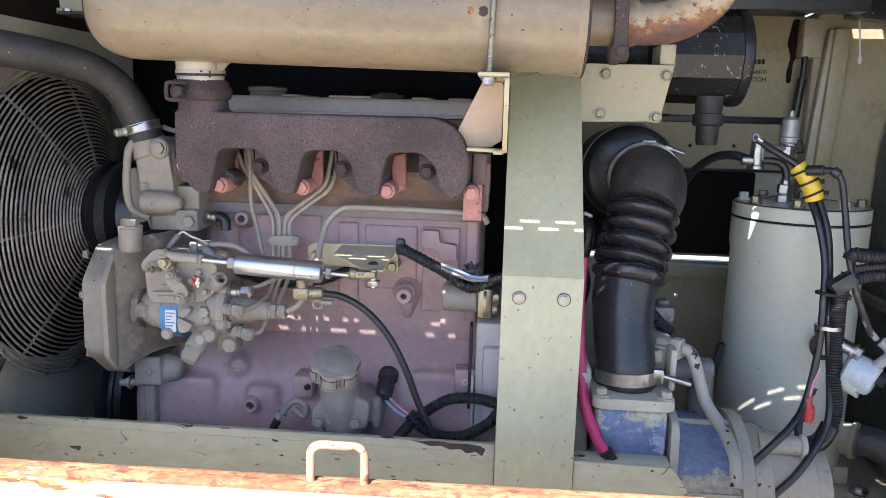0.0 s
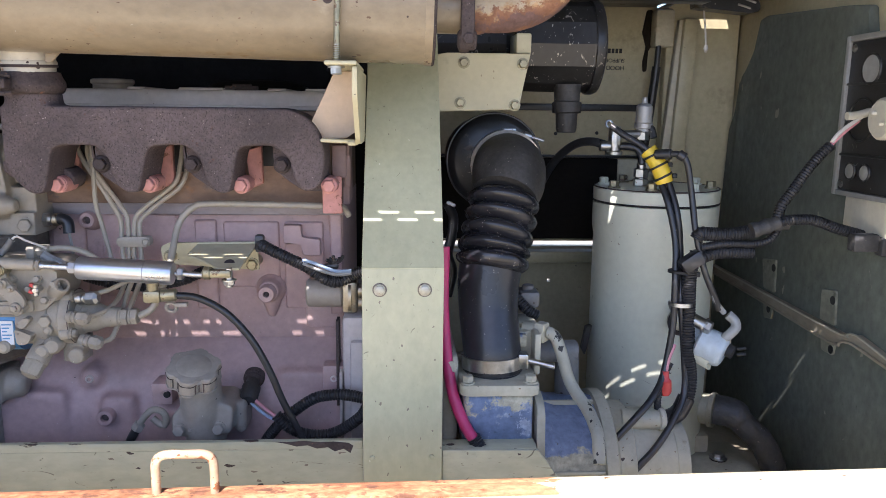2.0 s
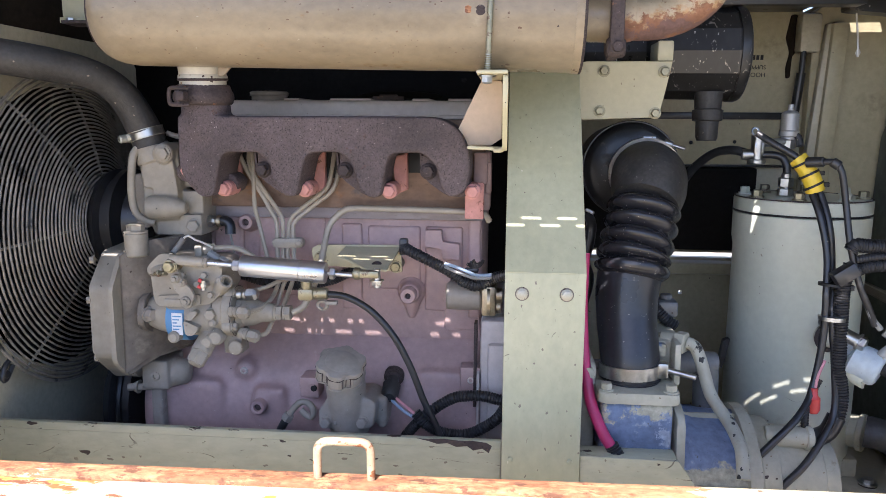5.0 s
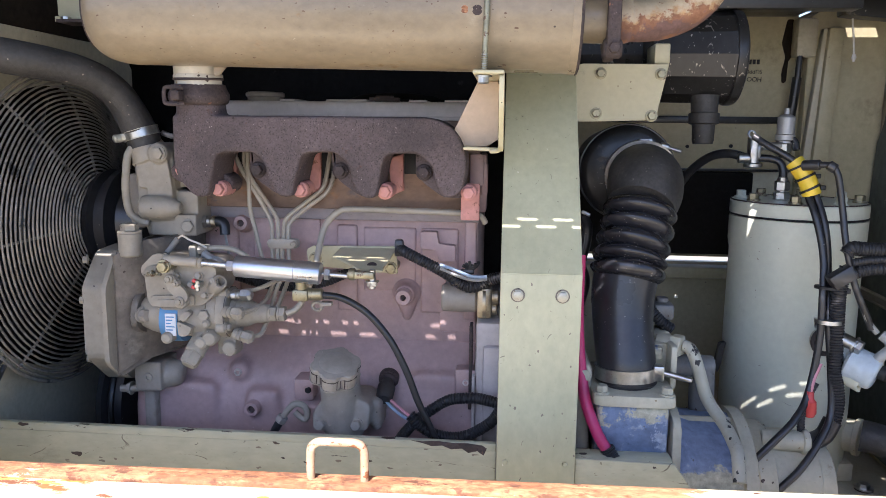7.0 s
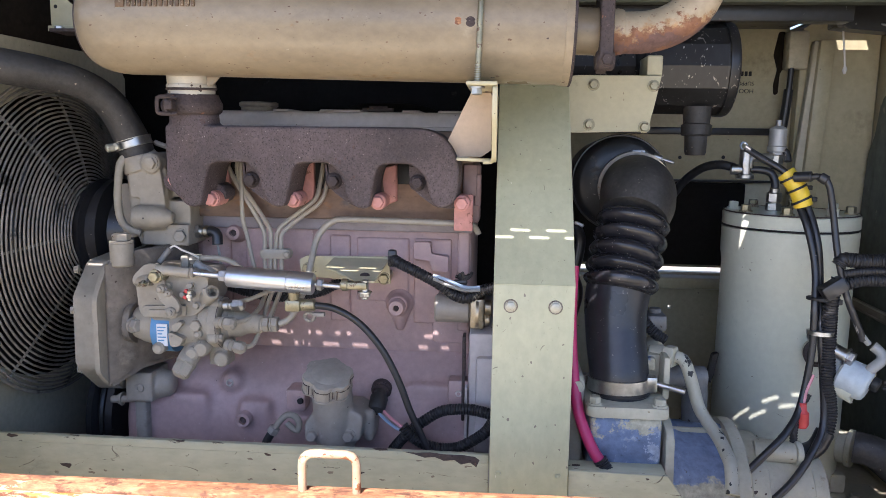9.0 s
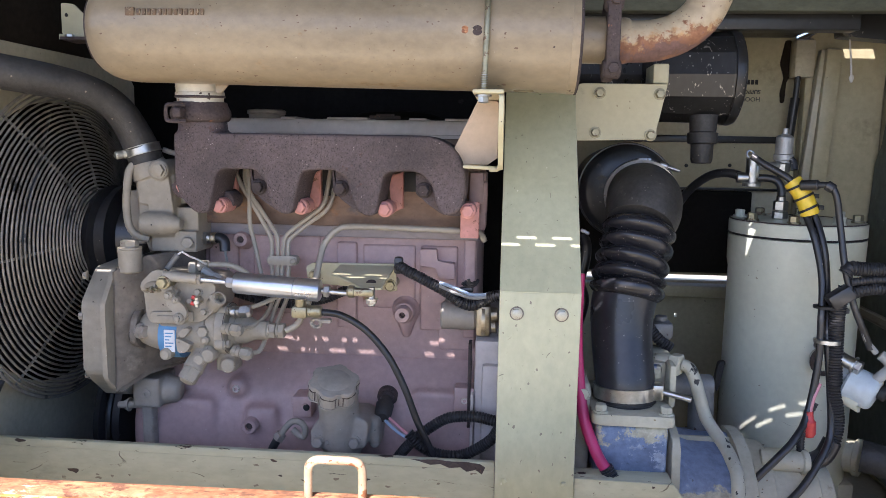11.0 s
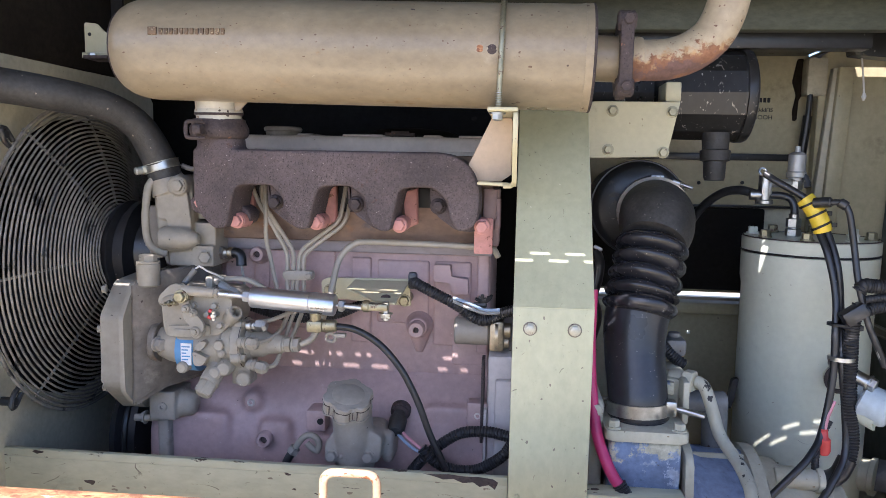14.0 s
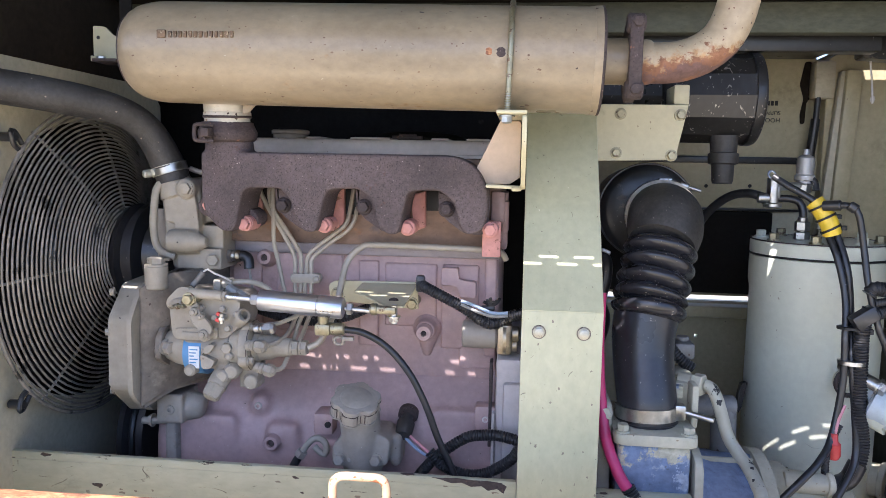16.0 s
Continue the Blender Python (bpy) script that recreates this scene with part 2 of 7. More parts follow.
RUBBER_GLOSS = surf("glossy_rubber", (0.024, 0.024, 0.028), 0.24, var=0.15, scale=9, spots=(((0.06, 0.058, 0.055), 0.09, 18, 0.5, 0.1),), bump=0.06, specks=(((0.26, 0.23, 0.19), 130, 0.12, 0.25), ((0.24, 0.22, 0.19), 260, 0.25, 0.3)))
LEG_RUBBER = surf("scratched_rubber", (0.030, 0.031, 0.036), 0.30, var=0.2, scale=9, spots=(((0.055, 0.054, 0.052), 0.08, 18, 0.5, 0.1),), bump=0.05, specks=(((0.30, 0.28, 0.24), 150, 0.14, 0.09), ((0.26, 0.24, 0.21), 300, 0.28, 0.14)), lines=(((0.16, 0.15, 0.13), 30, 0.006, 0.05),))
ELBOW_RUBBER = surf("scuffed_rubber", (0.062, 0.058, 0.053), 0.55, var=0.3, scale=16, fine=160, spots=(((0.11, 0.10, 0.085), 0.13, 18, 0.8, 0.10), ((0.03, 0.029, 0.028), 0.10, 40, 0.6, 0.08)), bump=0.25, lines=(((0.20, 0.185, 0.155), 24, 0.006, 0.06),), specks=(((0.22, 0.20, 0.165), 150, 0.18, 0.25),))
CONDUIT = surf("black_conduit", (0.024, 0.024, 0.026), 0.40, spec=0.35, var=0.15, scale=20, spots=(((0.16, 0.145, 0.12), 0.07, 34, 0.8),), bump=0.05)
BLACKPAINT = surf("black_paint", (0.028, 0.028, 0.028), 0.33, var=0.2, scale=10, spots=(((0.10, 0.09, 0.07), 0.10, 18, 0.7), ((0.30, 0.28, 0.24), 0.05, 65, 0.7)), bump=0.08, lines=(((0.34, 0.33, 0.29), 22, 0.006, 0.06),))
CANPAINT = surf("scuffed_black_paint", (0.024, 0.023, 0.022), 0.31, var=0.2, scale=10, lines=(((0.34, 0.31, 0.26), 30, 0.010, 0.10), ((0.30, 0.28, 0.24), 55, 0.012, 0.08)), spots=(((0.07, 0.062, 0.05), 0.10, 12, 0.6, 0.12), ((0.20, 0.17, 0.13), 0.04, 46, 0.7, 0.03)), bump=0.05, stretch=(1, 1, 0.5), specks=(((0.36, 0.34, 0.30), 100, 0.16, 0.22), ((0.30, 0.28, 0.24), 200, 0.25, 0.3)))
DUSTYWIRE = surf("dusty_wire", (0.27, 0.25, 0.215), 0.42, var=0.3, scale=22, spots=(((0.03, 0.03, 0.028), 0.12, 26, 0.5, 0.06),), bump=0.1)
# black lining and core; also the shade behind the engine, put in as colour
DARK = surf("dark_lining_shade", (0.014, 0.0125, 0.011), 0.97, spec=0.15, var=0.2, scale=6, bump=0.15, spots=(((0.035, 0.031, 0.026), 0.08, 18, 0.97, 0.08),))
FOAM = surf("green_black_foam", (0.138, 0.152, 0.125), 0.8, var=0.2, scale=4, fine=70, spec=0.3, spots=(((0.10, 0.105, 0.085), 0.17, 3.5, 0.9, 0.12), ((0.19, 0.19, 0.15), 0.08, 9, 0.9, 0.10), ((0.27, 0.25, 0.195), 0.035, 30, 0.9, 0.03)), bump=0.3, stretch=(1, 1, 0.75), lines=(((0.28, 0.27, 0.22), 6, 0.003, 0.05),), specks=(((0.30, 0.28, 0.22), 60, 0.10, 0.12), ((0.24, 0.23, 0.18), 24, 0.16, 0.12)), drift=(0, 0.45, 0.12, -0.84, 0.06))
HEADERFOAM = surf("brown_green_foam", (0.075, 0.078, 0.052), 0.8, var=0.22, scale=6, fine=140, spots=(((0.11, 0.10, 0.065), 0.09, 9, 0.9, 0.12),), bump=0.3, stretch=(0.5, 1, 1))
# dark lining; also the shade painted on the shroud's throat and top
BROWNLINING_SHADE = surf("brown_black_lining_shade", (0.020, 0.0155, 0.011), 0.95, spec=0.15, var=0.25, scale=5, bump=0.15, spots=(((0.03, 0.024, 0.017), 0.10, 8, 0.9, 0.1),))
CLIPGREEN = surf("dusty_green_steel", (0.27, 0.27, 0.20), 0.6, var=0.2, scale=20, spots=(((0.15, 0.155, 0.12), 0.16, 26, 0.8, 0.08),))
RAILBROWN = surf("brown_primed_rail", (0.33, 0.285, 0.205), 0.55, var=0.18, scale=12, spots=(((0.36, 0.32, 0.24), 0.10, 26, 0.6, 0.06),), bump=0.1, stretch=(1, 0.4, 1))
TANK = surf("tank_paint", (0.61, 0.63, 0.52), 0.36, var=0.05, scale=4, spots=(((0.51, 0.53, 0.435), 0.09, 8, 0.45, 0.12),), bump=0.035, lines=(((0.3, 0.3, 0.24), 8, 0.003, 0.04),), specks=((CHIP, 42, 0.10, 0.10), ((0.28, 0.26, 0.2), 80, 0.13, 0.15)))
BLUEWORN = surf("worn_blue_paint", (0.17, 0.23, 0.36), 0.6, var=0.22, scale=16, spots=(((0.28, 0.33, 0.42), 0.18, 34, 0.7), ((0.12, 0.13, 0.15), 0.10, 52, 0.7), ((0.44, 0.42, 0.31), 0.18, 9.5, 0.55)), bump=0.3)
BLUEBELL = surf("blue_paint_worn_to_cream", (0.19, 0.24, 0.36), 0.6, var=0.22, scale=16, spots=(((0.27, 0.31, 0.38), 0.14, 34, 0.7, 0.05), ((0.12, 0.13, 0.15), 0.07, 52, 0.7), ((0.43, 0.41, 0.31), 0.16, 8, 0.55)), bump=0.3, drift=(-0.4, 0, -4.5, 4.63, 0.3))
CASTCREAM = surf("cast_cream_paint", (0.45, 0.43, 0.33), 0.5, var=0.1, scale=12, spots=(((0.34, 0.30, 0.215), 0.09, 20, 0.7, 0.08),), bump=0.15, specks=((CHIP, 60, 0.18, 0.25), ((0.24, 0.19, 0.12), 100, 0.2, 0.3)))
CHROME = surf("chrome", (0.56, 0.58, 0.61), 0.31, 0.9, var=0.05, scale=30, spots=(((0.50, 0.50, 0.48), 0.04, 60, 0.5),), bump=0)
ALUMINIUM = surf("matt_aluminium", (0.46, 0.46, 0.45), 0.45, 0.45, var=0.1, scale=40, spots=(((0.25, 0.23, 0.2), 0.06, 60, 0.6, 0.05),), bump=0.06)
STEEL = surf("zinc_steel", (0.52, 0.52, 0.50), 0.33, 1.0, var=0.16, scale=40, spots=(((0.28, 0.23, 0.16), 0.10, 60, 0.7),), bump=0.08)
OLIVEZINC = surf("olive_zinc", (0.36, 0.33, 0.22), 0.42, 0.8, var=0.16, scale=60, spots=(((0.12, 0.08, 0.05), 0.14, 90, 0.7),), bump=0.1)
ZINCDULL = surf("dull_zinc", (0.50, 0.49, 0.41), 0.45, 0.6, var=0.16, scale=60, spots=(((0.16, 0.12, 0.08), 0.12, 90, 0.7),), bump=0.1)
BRASS = surf("brass", (0.46, 0.40, 0.29), 0.42, 1.0, var=0.2, scale=50, spots=(((0.30, 0.26, 0.18), 0.12, 60, 0.6),), bump=0.08)
LINE = surf("tan_fuel_line", (0.36, 0.325, 0.26), 0.42, var=0.08, scale=20, spots=((DIRT, 0.06, 40, 0.7),))
TANHOSE = surf("chipped_hose_paint", (0.40, 0.39, 0.31), 0.5, var=0.08, scale=20, spots=(((0.015, 0.015, 0.015), 0.12, 42, 0.7),), specks=(((0.014, 0.014, 0.014), 62, 0.42, 0.42), ((0.02, 0.02, 0.02), 120, 0.4, 0.25)), stretch=(1, 1, 0.7))
YELLOW = surf("yellow_sleeve", (0.72, 0.52, 0.03), 0.42, var=0.1, scale=30, bump=0.05)
RED = surf("red_plastic", (0.55, 0.055, 0.05), 0.4, var=0.08)
MAGENTA = surf("magenta_cable", (0.50, 0.035, 0.14), 0.38, var=0.12, scale=20, spots=(((0.2, 0.05, 0.06), 0.07, 30, 0.7),))
WHITEPLASTIC = surf("milky_plastic", (0.50, 0.56, 0.59), 0.3, var=0.10, scale=20, spots=(((0.50, 0.41, 0.17), 0.11, 30, 0.5, 0.04),))
PALEPLASTIC = surf("cream_plastic", (0.62, 0.58, 0.46), 0.4, var=0.08)
GREYTUBE = surf("grey_tube", (0.30, 0.30, 0.28), 0.4, var=0.12)
DARKTUBE = surf("dark_grey_casting", (0.17, 0.17, 0.165), 0.45, var=0.15, scale=20, bump=0.1, specks=((CHIP, 90, 0.2, 0.25),))
BLUELABEL = surf("blue_label", (0.09, 0.25, 0.47), 0.35, var=0.06)
WHITELABEL = surf("white_label", (0.66, 0.70, 0.74), 0.4, var=0.06)
PINKWIRE = surf("pink_wire", (0.62, 0.28, 0.31), 0.4, var=0.06)
BLUEWIRE = surf("blue_wire", (0.30, 0.39, 0.52), 0.4, var=0.06)
PALEWIRE = surf("pale_wire", (0.62, 0.60, 0.55), 0.45, var=0.06)
INK = surf("black_ink", (0.012, 0.012, 0.012), 0.6, var=0.05)
EMBOSS = surf("dark_raised_letters", (0.15, 0.095, 0.05), 0.6, var=0.3, scale=60, spots=(((0.30, 0.23, 0.14), 0.16, 160, 0.5),))
DOORRUST = surf("rusty_door_edge", (0.76, 0.66, 0.44), 0.5, var=0.08, scale=8, fine=200, spots=(((0.48, 0.24, 0.115), 0.19, 14, 0.8), ((0.34, 0.15, 0.07), 0.08, 34, 0.8, 0.05), ((0.20, 0.09, 0.05), 0.02, 70, 0.85, 0.05)), bump=0.3, stretch=(0.5, 1, 1), specks=(((0.62, 0.52, 0.42), 170, 0.3, 0.3), ((0.13, 0.06, 0.035), 120, 0.25, 0.3)), drift=(-0.8, 0, 0, 0.20, 0.17))
DOORSKIN = surf("sunbleached_door", (0.80, 0.70, 0.46), 0.45, var=0.07, scale=5, spots=(((0.42, 0.17, 0.055), 0.10, 12, 0.8), ((0.25, 0.10, 0.05), 0.04, 40, 0.8), ((0.62, 0.42, 0.10), 0.06, 16, 0.6, 0.02)), bump=0.08, stretch=(0.35, 1, 1), specks=(((0.55, 0.36, 0.08), 26, 0.2, 0.25), ((0.35, 0.2, 0.08), 60, 0.14, 0.2)), drift=(-0.25, 1.2, 0, -0.86))
HANDLEMAT = surf("worn_handle", (0.47, 0.34, 0.22), 0.4, var=0.18, scale=30, spots=((RUST, 0.19, 45, 0.7), ((0.60, 0.50, 0.36), 0.10, 24, 0.5, 0.06)), bump=0.15, specks=((RUST, 150, 0.3, 0.45),))
GROUND = surf("dry_ground", (0.44, 0.40, 0.315), 0.9, var=0.16, scale=0.6, fine=14, bump=0.3, spots=(((0.33, 0.30, 0.24), 0.16, 1.4, 0.9),))


# ---- building helpers ----
BASE = {}


def thing(name, at, label, category, group="", kind=""):
    """An empty at the thing's base, which carries its parts."""
    ob = tagged(new(name), label, category, group, kind)
    ob.location = at
    ob.empty_display_size = 0.02
    BASE[ob] = Vector(at)
    return ob


def mesh_of(bm, material, name, smooth=38):
    bmesh.ops.recalc_face_normals(bm, faces=bm.faces)
    me = bpy.data.meshes.new(name)
    bm.to_mesh(me)
    bm.free()
    me.materials.append(material)
    me.shade_smooth()
    me.set_sharp_from_angle(angle=radians(smooth))
    return me


def part(name, bm, material, parent, label=""):
    """One mesh under a thing or under a part of it; the bmesh is in world metres."""
    at = BASE[parent]
    bmesh.ops.translate(bm, verts=bm.verts, vec=-at)
    ob = new(name, mesh_of(bm, material, name))
    ob.parent = parent
    BASE[ob] = at
    if label:
        tagged(ob, label)
    return ob


def solid(name, bm, material, label, category, group="", kind=""):
    """A thing or a piece of the setting that is one mesh; its origin is at the foot of its middle."""
    co = [v.co for v in bm.verts]
    at = Vector([(min(c[i] for c in co) + max(c[i] for c in co)) / 2 for i in range(3)])
    at.z = min(c.z for c in co)
    bmesh.ops.translate(bm, verts=bm.verts, vec=-at)
    ob = tagged(new(name, mesh_of(bm, material, name)), label, category, group, kind)
    ob.location = at
    BASE[ob] = at
    return ob


def farther(ob, k):
    """The thing k times as far from the middle of the opening, and as much larger."""
    middle = Vector((0, 0, 1.49))
    ob.location = middle + (ob.location - middle) * k
    ob.scale = (k, k, k)


def join(*bms):
    out = bms[0]
    for b in bms[1:]:
        me = bpy.data.meshes.new("tmp")
        b.to_mesh(me)
        b.free()
        out.from_mesh(me)
        bpy.data.meshes.remove(me)
    return out


def box(x0, x1, y0, y1, z0, z1, bev=0.002, seg=2):
    bm = bmesh.new()
    bmesh.ops.create_cube(bm, size=1)
    for v in bm.verts:
        v.co = ((x0 + x1) / 2 + v.co.x * (x1 - x0), (y0 + y1) / 2 + v.co.y * (y1 - y0), (z0 + z1) / 2 + v.co.z * (z1 - z0))
    if bev:
        bmesh.ops.bevel(bm, geom=list(bm.edges), offset=bev, segments=seg, profile=0.5, affect="EDGES")
    return bm


def frame_of(axis):
    a = Vector(axis).normalized()
    u = a.cross(Vector((0, 0, 1)) if abs(a.z) < 0.9 else Vector((1, 0, 0))).normalized()
    return a, u, a.cross(u)


def lathe(p, axis, profile, n=28):
    """A turned solid: profile of (way along the axis, radius)."""
    bm = bmesh.new()
    a, u, w = frame_of(axis)
    p = Vector(p)
    rings = []
    for s, r in profile:
        rings.append([bm.verts.new(p + a * s + (u * math.cos(k * math.tau / n) + w * math.sin(k * math.tau / n)) * max(r, 1e-4)) for k in range(n)])
    for q, r in zip(rings, rings[1:]):
        for k in range(n):
            bm.faces.new((q[k], q[(k + 1) % n], r[(k + 1) % n], r[k]))
    bm.faces.new(rings[0])
    bm.faces.new(rings[-1][::-1])
    return bm


def cyl(p, q, r, r2=None, bev=0.0015, n=24):
    p, q = Vector(p), Vector(q)
    h = (q - p).length
    r2 = r if r2 is None else r2
    bev = min(bev, h / 3, r / 2, r2 / 2)
    return lathe(p, q - p, [(0, r - bev), (bev, r), (h - bev, r2), (h, r2 - bev)], n)


def hexa(p, axis, r, h, washer=1.25):
    """A hexagon bolt head with its washer."""
    bm = lathe(p, axis, [(0, r * washer), (h * 0.22, r * washer), (h * 0.24, r * 0.9)], 16)
    a, u, w = frame_of(axis)
    p = Vector(p) + a * h * 0.22
    return join(bm, lathe(p, axis, [(0, r), (h * 0.68, r), (h * 0.78, r * 0.86)], 6))


def curve(points, step=0.006):
    """Evenly spaced points along a smooth curve through the given ones."""
    p = [Vector(q) for q in points]
    p = [p[0] * 2 - p[1]] + p + [p[-1] * 2 - p[-2]]
    out = []
    for i in range(1, len(p) - 2):
        a, b, c, d = p[i - 1:i + 3]
        k = max(2, int((c - b).length / step))
        for j in range(k):
            t = j / k
            out.append(0.5 * ((2 * b) + (c - a) * t + (2 * a - 5 * b + 4 * c - d) * t * t + (3 * b - a - 3 * c + d) * t ** 3))
    out.append(p[-2])
    return out


def tube(points, r, n=10, step=0.006, radius=None, smooth=True):
    """A hose, wire or pipe through points; radius: a function of the way along it in metres."""
    path = curve(points, step) if smooth else [Vector(q) for q in points]
    bm = bmesh.new()
    rings, way = [], 0.0
    t = (path[1] - path[0]).normalized()
    u = frame_of(t)[1]
    for i, q in enumerate(path):
        t = (path[min(i + 1, len(path) - 1)] - path[max(i - 1, 0)]).normalized()
        u = (u - t * u.dot(t)).normalized()
        w = t.cross(u)
        way += (q - path[i - 1]).length if i else 0
        k = radius(way) if radius else r
        rings.append([bm.verts.new(q + (u * math.cos(j * math.tau / n) + w * math.sin(j * math.tau / n)) * k) for j in range(n)])
    for q, s in zip(rings, rings[1:]):
        for j in range(n):
            bm.faces.new((q[j], q[(j + 1) % n], s[(j + 1) % n], s[j]))
    bm.faces.new(rings[0])
    bm.faces.new(rings[-1][::-1])
    return bm


def conduit(points, r, pitch=0.0045, n=12):
    """Corrugated split loom."""
    return tube(points, r, n, pitch / 4, lambda s: r * (1.0 if (s / pitch) % 1 < 0.55 else 0.88))


def rounded(outline, radius, seg=5):
    """The outline (2D) with its corners rounded."""
    out = []
    n = len(outline)
    rad = radius if isinstance(radius, (list, tuple)) else [radius] * n
    for i in range(n):
        a, b, c = Vector(outline[i - 1]), Vector(outline[i]), Vector(outline[(i + 1) % n])
        r = min(rad[i], (a - b).length * 0.48, (c - b).length * 0.48)
        if r < 1e-4:
            out.append(b)
            continue
        p, q = b + (a - b).normalized() * r, b + (c - b).normalized() * r
        for k in range(seg + 1):
            t = k / seg
            out.append(p * (1 - t) ** 2 + b * 2 * t * (1 - t) + q * t * t)
    return out


def plate(outline, d0, d1, plane="xz", bev=0.001, seg=1):
    """A flat outline given thickness: plane xz between y d0 and d1, yz between x d0 and d1, xy between z d0 and d1."""
    put = {"xz": lambda a, b, d: (a, d, b), "yz": lambda a, b, d: (d, a, b), "xy": lambda a, b, d: (a, b, d)}[plane]
    bm = bmesh.new()
    low = [bm.verts.new(put(p[0], p[1], d0)) for p in outline]
    top = [bm.verts.new(put(p[0], p[1], d1)) for p in outline]
    f0, f1 = bm.faces.new(low), bm.faces.new(top[::-1])
    n = len(low)
    for i in range(n):
        bm.faces.new((low[i], top[i], top[(i + 1) % n], low[(i + 1) % n]))
    if bev:
        bmesh.ops.bevel(bm, geom=list({*f0.edges, *f1.edges}), offset=bev, segments=seg, profile=0.5, affect="EDGES")
    return bm


def moved(bm, m):
    bmesh.ops.transform(bm, matrix=m, verts=bm.verts)
    return bm


def cast(ob, voxel=0.003, rounds=12):
    """Melts the pieces of a casting into one soft-edged body."""
    r = ob.modifiers.new("remesh", "REMESH")
    r.mode, r.voxel_size, r.use_smooth_shade = "VOXEL", voxel, True
    m = ob.modifiers.new("smooth", "SMOOTH")
    m.factor, m.iterations = 0.5, rounds
    return ob


def band(p, axis, r, w, t=0.0012, n=32):
    """A hose clamp's band."""
    return lathe(Vector(p) - Vector(axis).normalized() * w / 2, axis, [(0, r), (0, r + t), (w, r + t), (w, r)], n)


def ring(p, axis, r, wire, n=64, k=6):
    """A wire ring."""
    a, u, w = frame_of(axis)
    bm = bmesh.new()
    rows = []
    for i in range(n):
        d = u * math.cos(i * math.tau / n) + w * math.sin(i * math.tau / n)
        rows.append([bm.verts.new(Vector(p) + d * (r + wire * math.cos(j * math.tau / k)) + a * wire * math.sin(j * math.tau / k)) for j in range(k)])
    for i in range(n):
        q, s = rows[i], rows[(i + 1) % n]
        for j in range(k):
            bm.faces.new((q[j], q[(j + 1) % k], s[(j + 1) % k], s[j]))
    return bm


# ---- setting ----
def hood_point(y):
    """Height of the raised hood over y."""
    return 1.80 + 0.4237 * (1.28 - y)


solid("ground", box(-60, 60, -60, 60, -0.3, 0.0, 0), GROUND, "dry sunlit bare earth yard", "ground", kind="structure")
solid("floor", box(-1.0, 0.86, 0.99, 1.75, -0.002, 0.80, 0.002), OLIVE, "olive painted steel base pan", "floor", kind="structure")
HOLE_Z = 1.1115
solid("wall_back", join(
    box(0.10, 0.62, 1.700, 1.72, 1.405, 1.80, 0.001), box(-1.0, 0.10, 1.700, 1.72, 0.80, 1.80, 0.001),
    box(0.10, 0.3960, 1.700, 1.72, 0.80, 1.1935, 0), box(0.4035, 0.90, 1.700, 1.72, 0.80, 1.1935, 0), box(0.3960, 0.4035, 1.700, 1.72, 0.80, HOLE_Z - 0.004, 0), box(0.3960, 0.4035, 1.700, 1.72, HOLE_Z + 0.004, 1.1935, 0), box(0.52, 0.90, 1.700, 1.72, 1.1937, 1.405, 0.001), plate([(0.62, 1.405), (0.90, 1.405), (0.90, 1.80), (0.722, 1.80), (0.700, 1.766), (0.62, 1.728)], 1.700, 1.72, "xz", 0),
    box(0.10, 0.52, 1.700, 1.72, 1.2055, 1.405, 0.001)),
    CREAM_WALL, "cream painted steel back panel of the enclosure", "wall", kind="structure")
# the left box is a near-black sheet standing for shade behind the engine
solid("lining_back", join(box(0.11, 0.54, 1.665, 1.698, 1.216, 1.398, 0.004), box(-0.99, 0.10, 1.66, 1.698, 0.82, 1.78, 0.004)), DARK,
      "black lining on the back panel and dark sheet for the shade behind the engine", "lining", kind="structure")
solid("trim_back_seam", join(box(0.11, 0.60, 1.690, 1.699, 1.503, 1.518, 0.002), box(0.11, 0.60, 1.684, 1.6995, 1.399, 1.404, 0.001)), BLACKPAINT, "black rubber seam strip along the back panel", "trim", kind="structure")
solid("trim_back_ledge", box(0.11, 0.56, 1.655, 1.699, 1.163, 1.188, 0.003), CREAM_WALL, "cream folded ledge under the bright gap", "trim", kind="structure")
solid("wall_right", box(0.80, 0.82, 0.96, 1.70, 0.80, 1.80, 0.001), CREAM_WALL, "cream painted steel end panel", "wall", kind="structure")
solid("wall_left", plate([(0.93, 0.80), (1.70, 0.80), (1.70, 1.80), (0.93, 1.80)], -0.99, -0.97, "yz"), BROWNLINING_SHADE, "dark lined end panel behind the radiator", "wall", kind="structure")
solid("ceiling", join(box(-1.0, 0.60, 1.27, 1.74, 1.78, 1.80, 0.001), box(0.60, 0.79, 1.27, 1.5855, 1.78, 1.80, 0.001), box(0.60, 0.675, 1.5855, 1.614, 1.78, 1.80, 0.001), box(0.742, 0.79, 1.5855, 1.614, 1.78, 1.80, 0.001), box(0.60, 0.79, 1.614, 1.74, 1.78, 1.80, 0.001), box(0.79, 0.86, 1.27, 1.74, 1.78, 1.80, 0.001)), BROWNLINING_SHADE,
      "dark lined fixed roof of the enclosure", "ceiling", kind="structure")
solid("trim_header", join(box(-0.96, 0.62, 1.40, 1.44, 1.700, 1.735, 0.003), box(0.10, 0.61, 1.44, 1.69, 1.728, 1.745, 0.003)), BLACKPAINT, "black painted header beam under the roof", "trim", kind="structure")
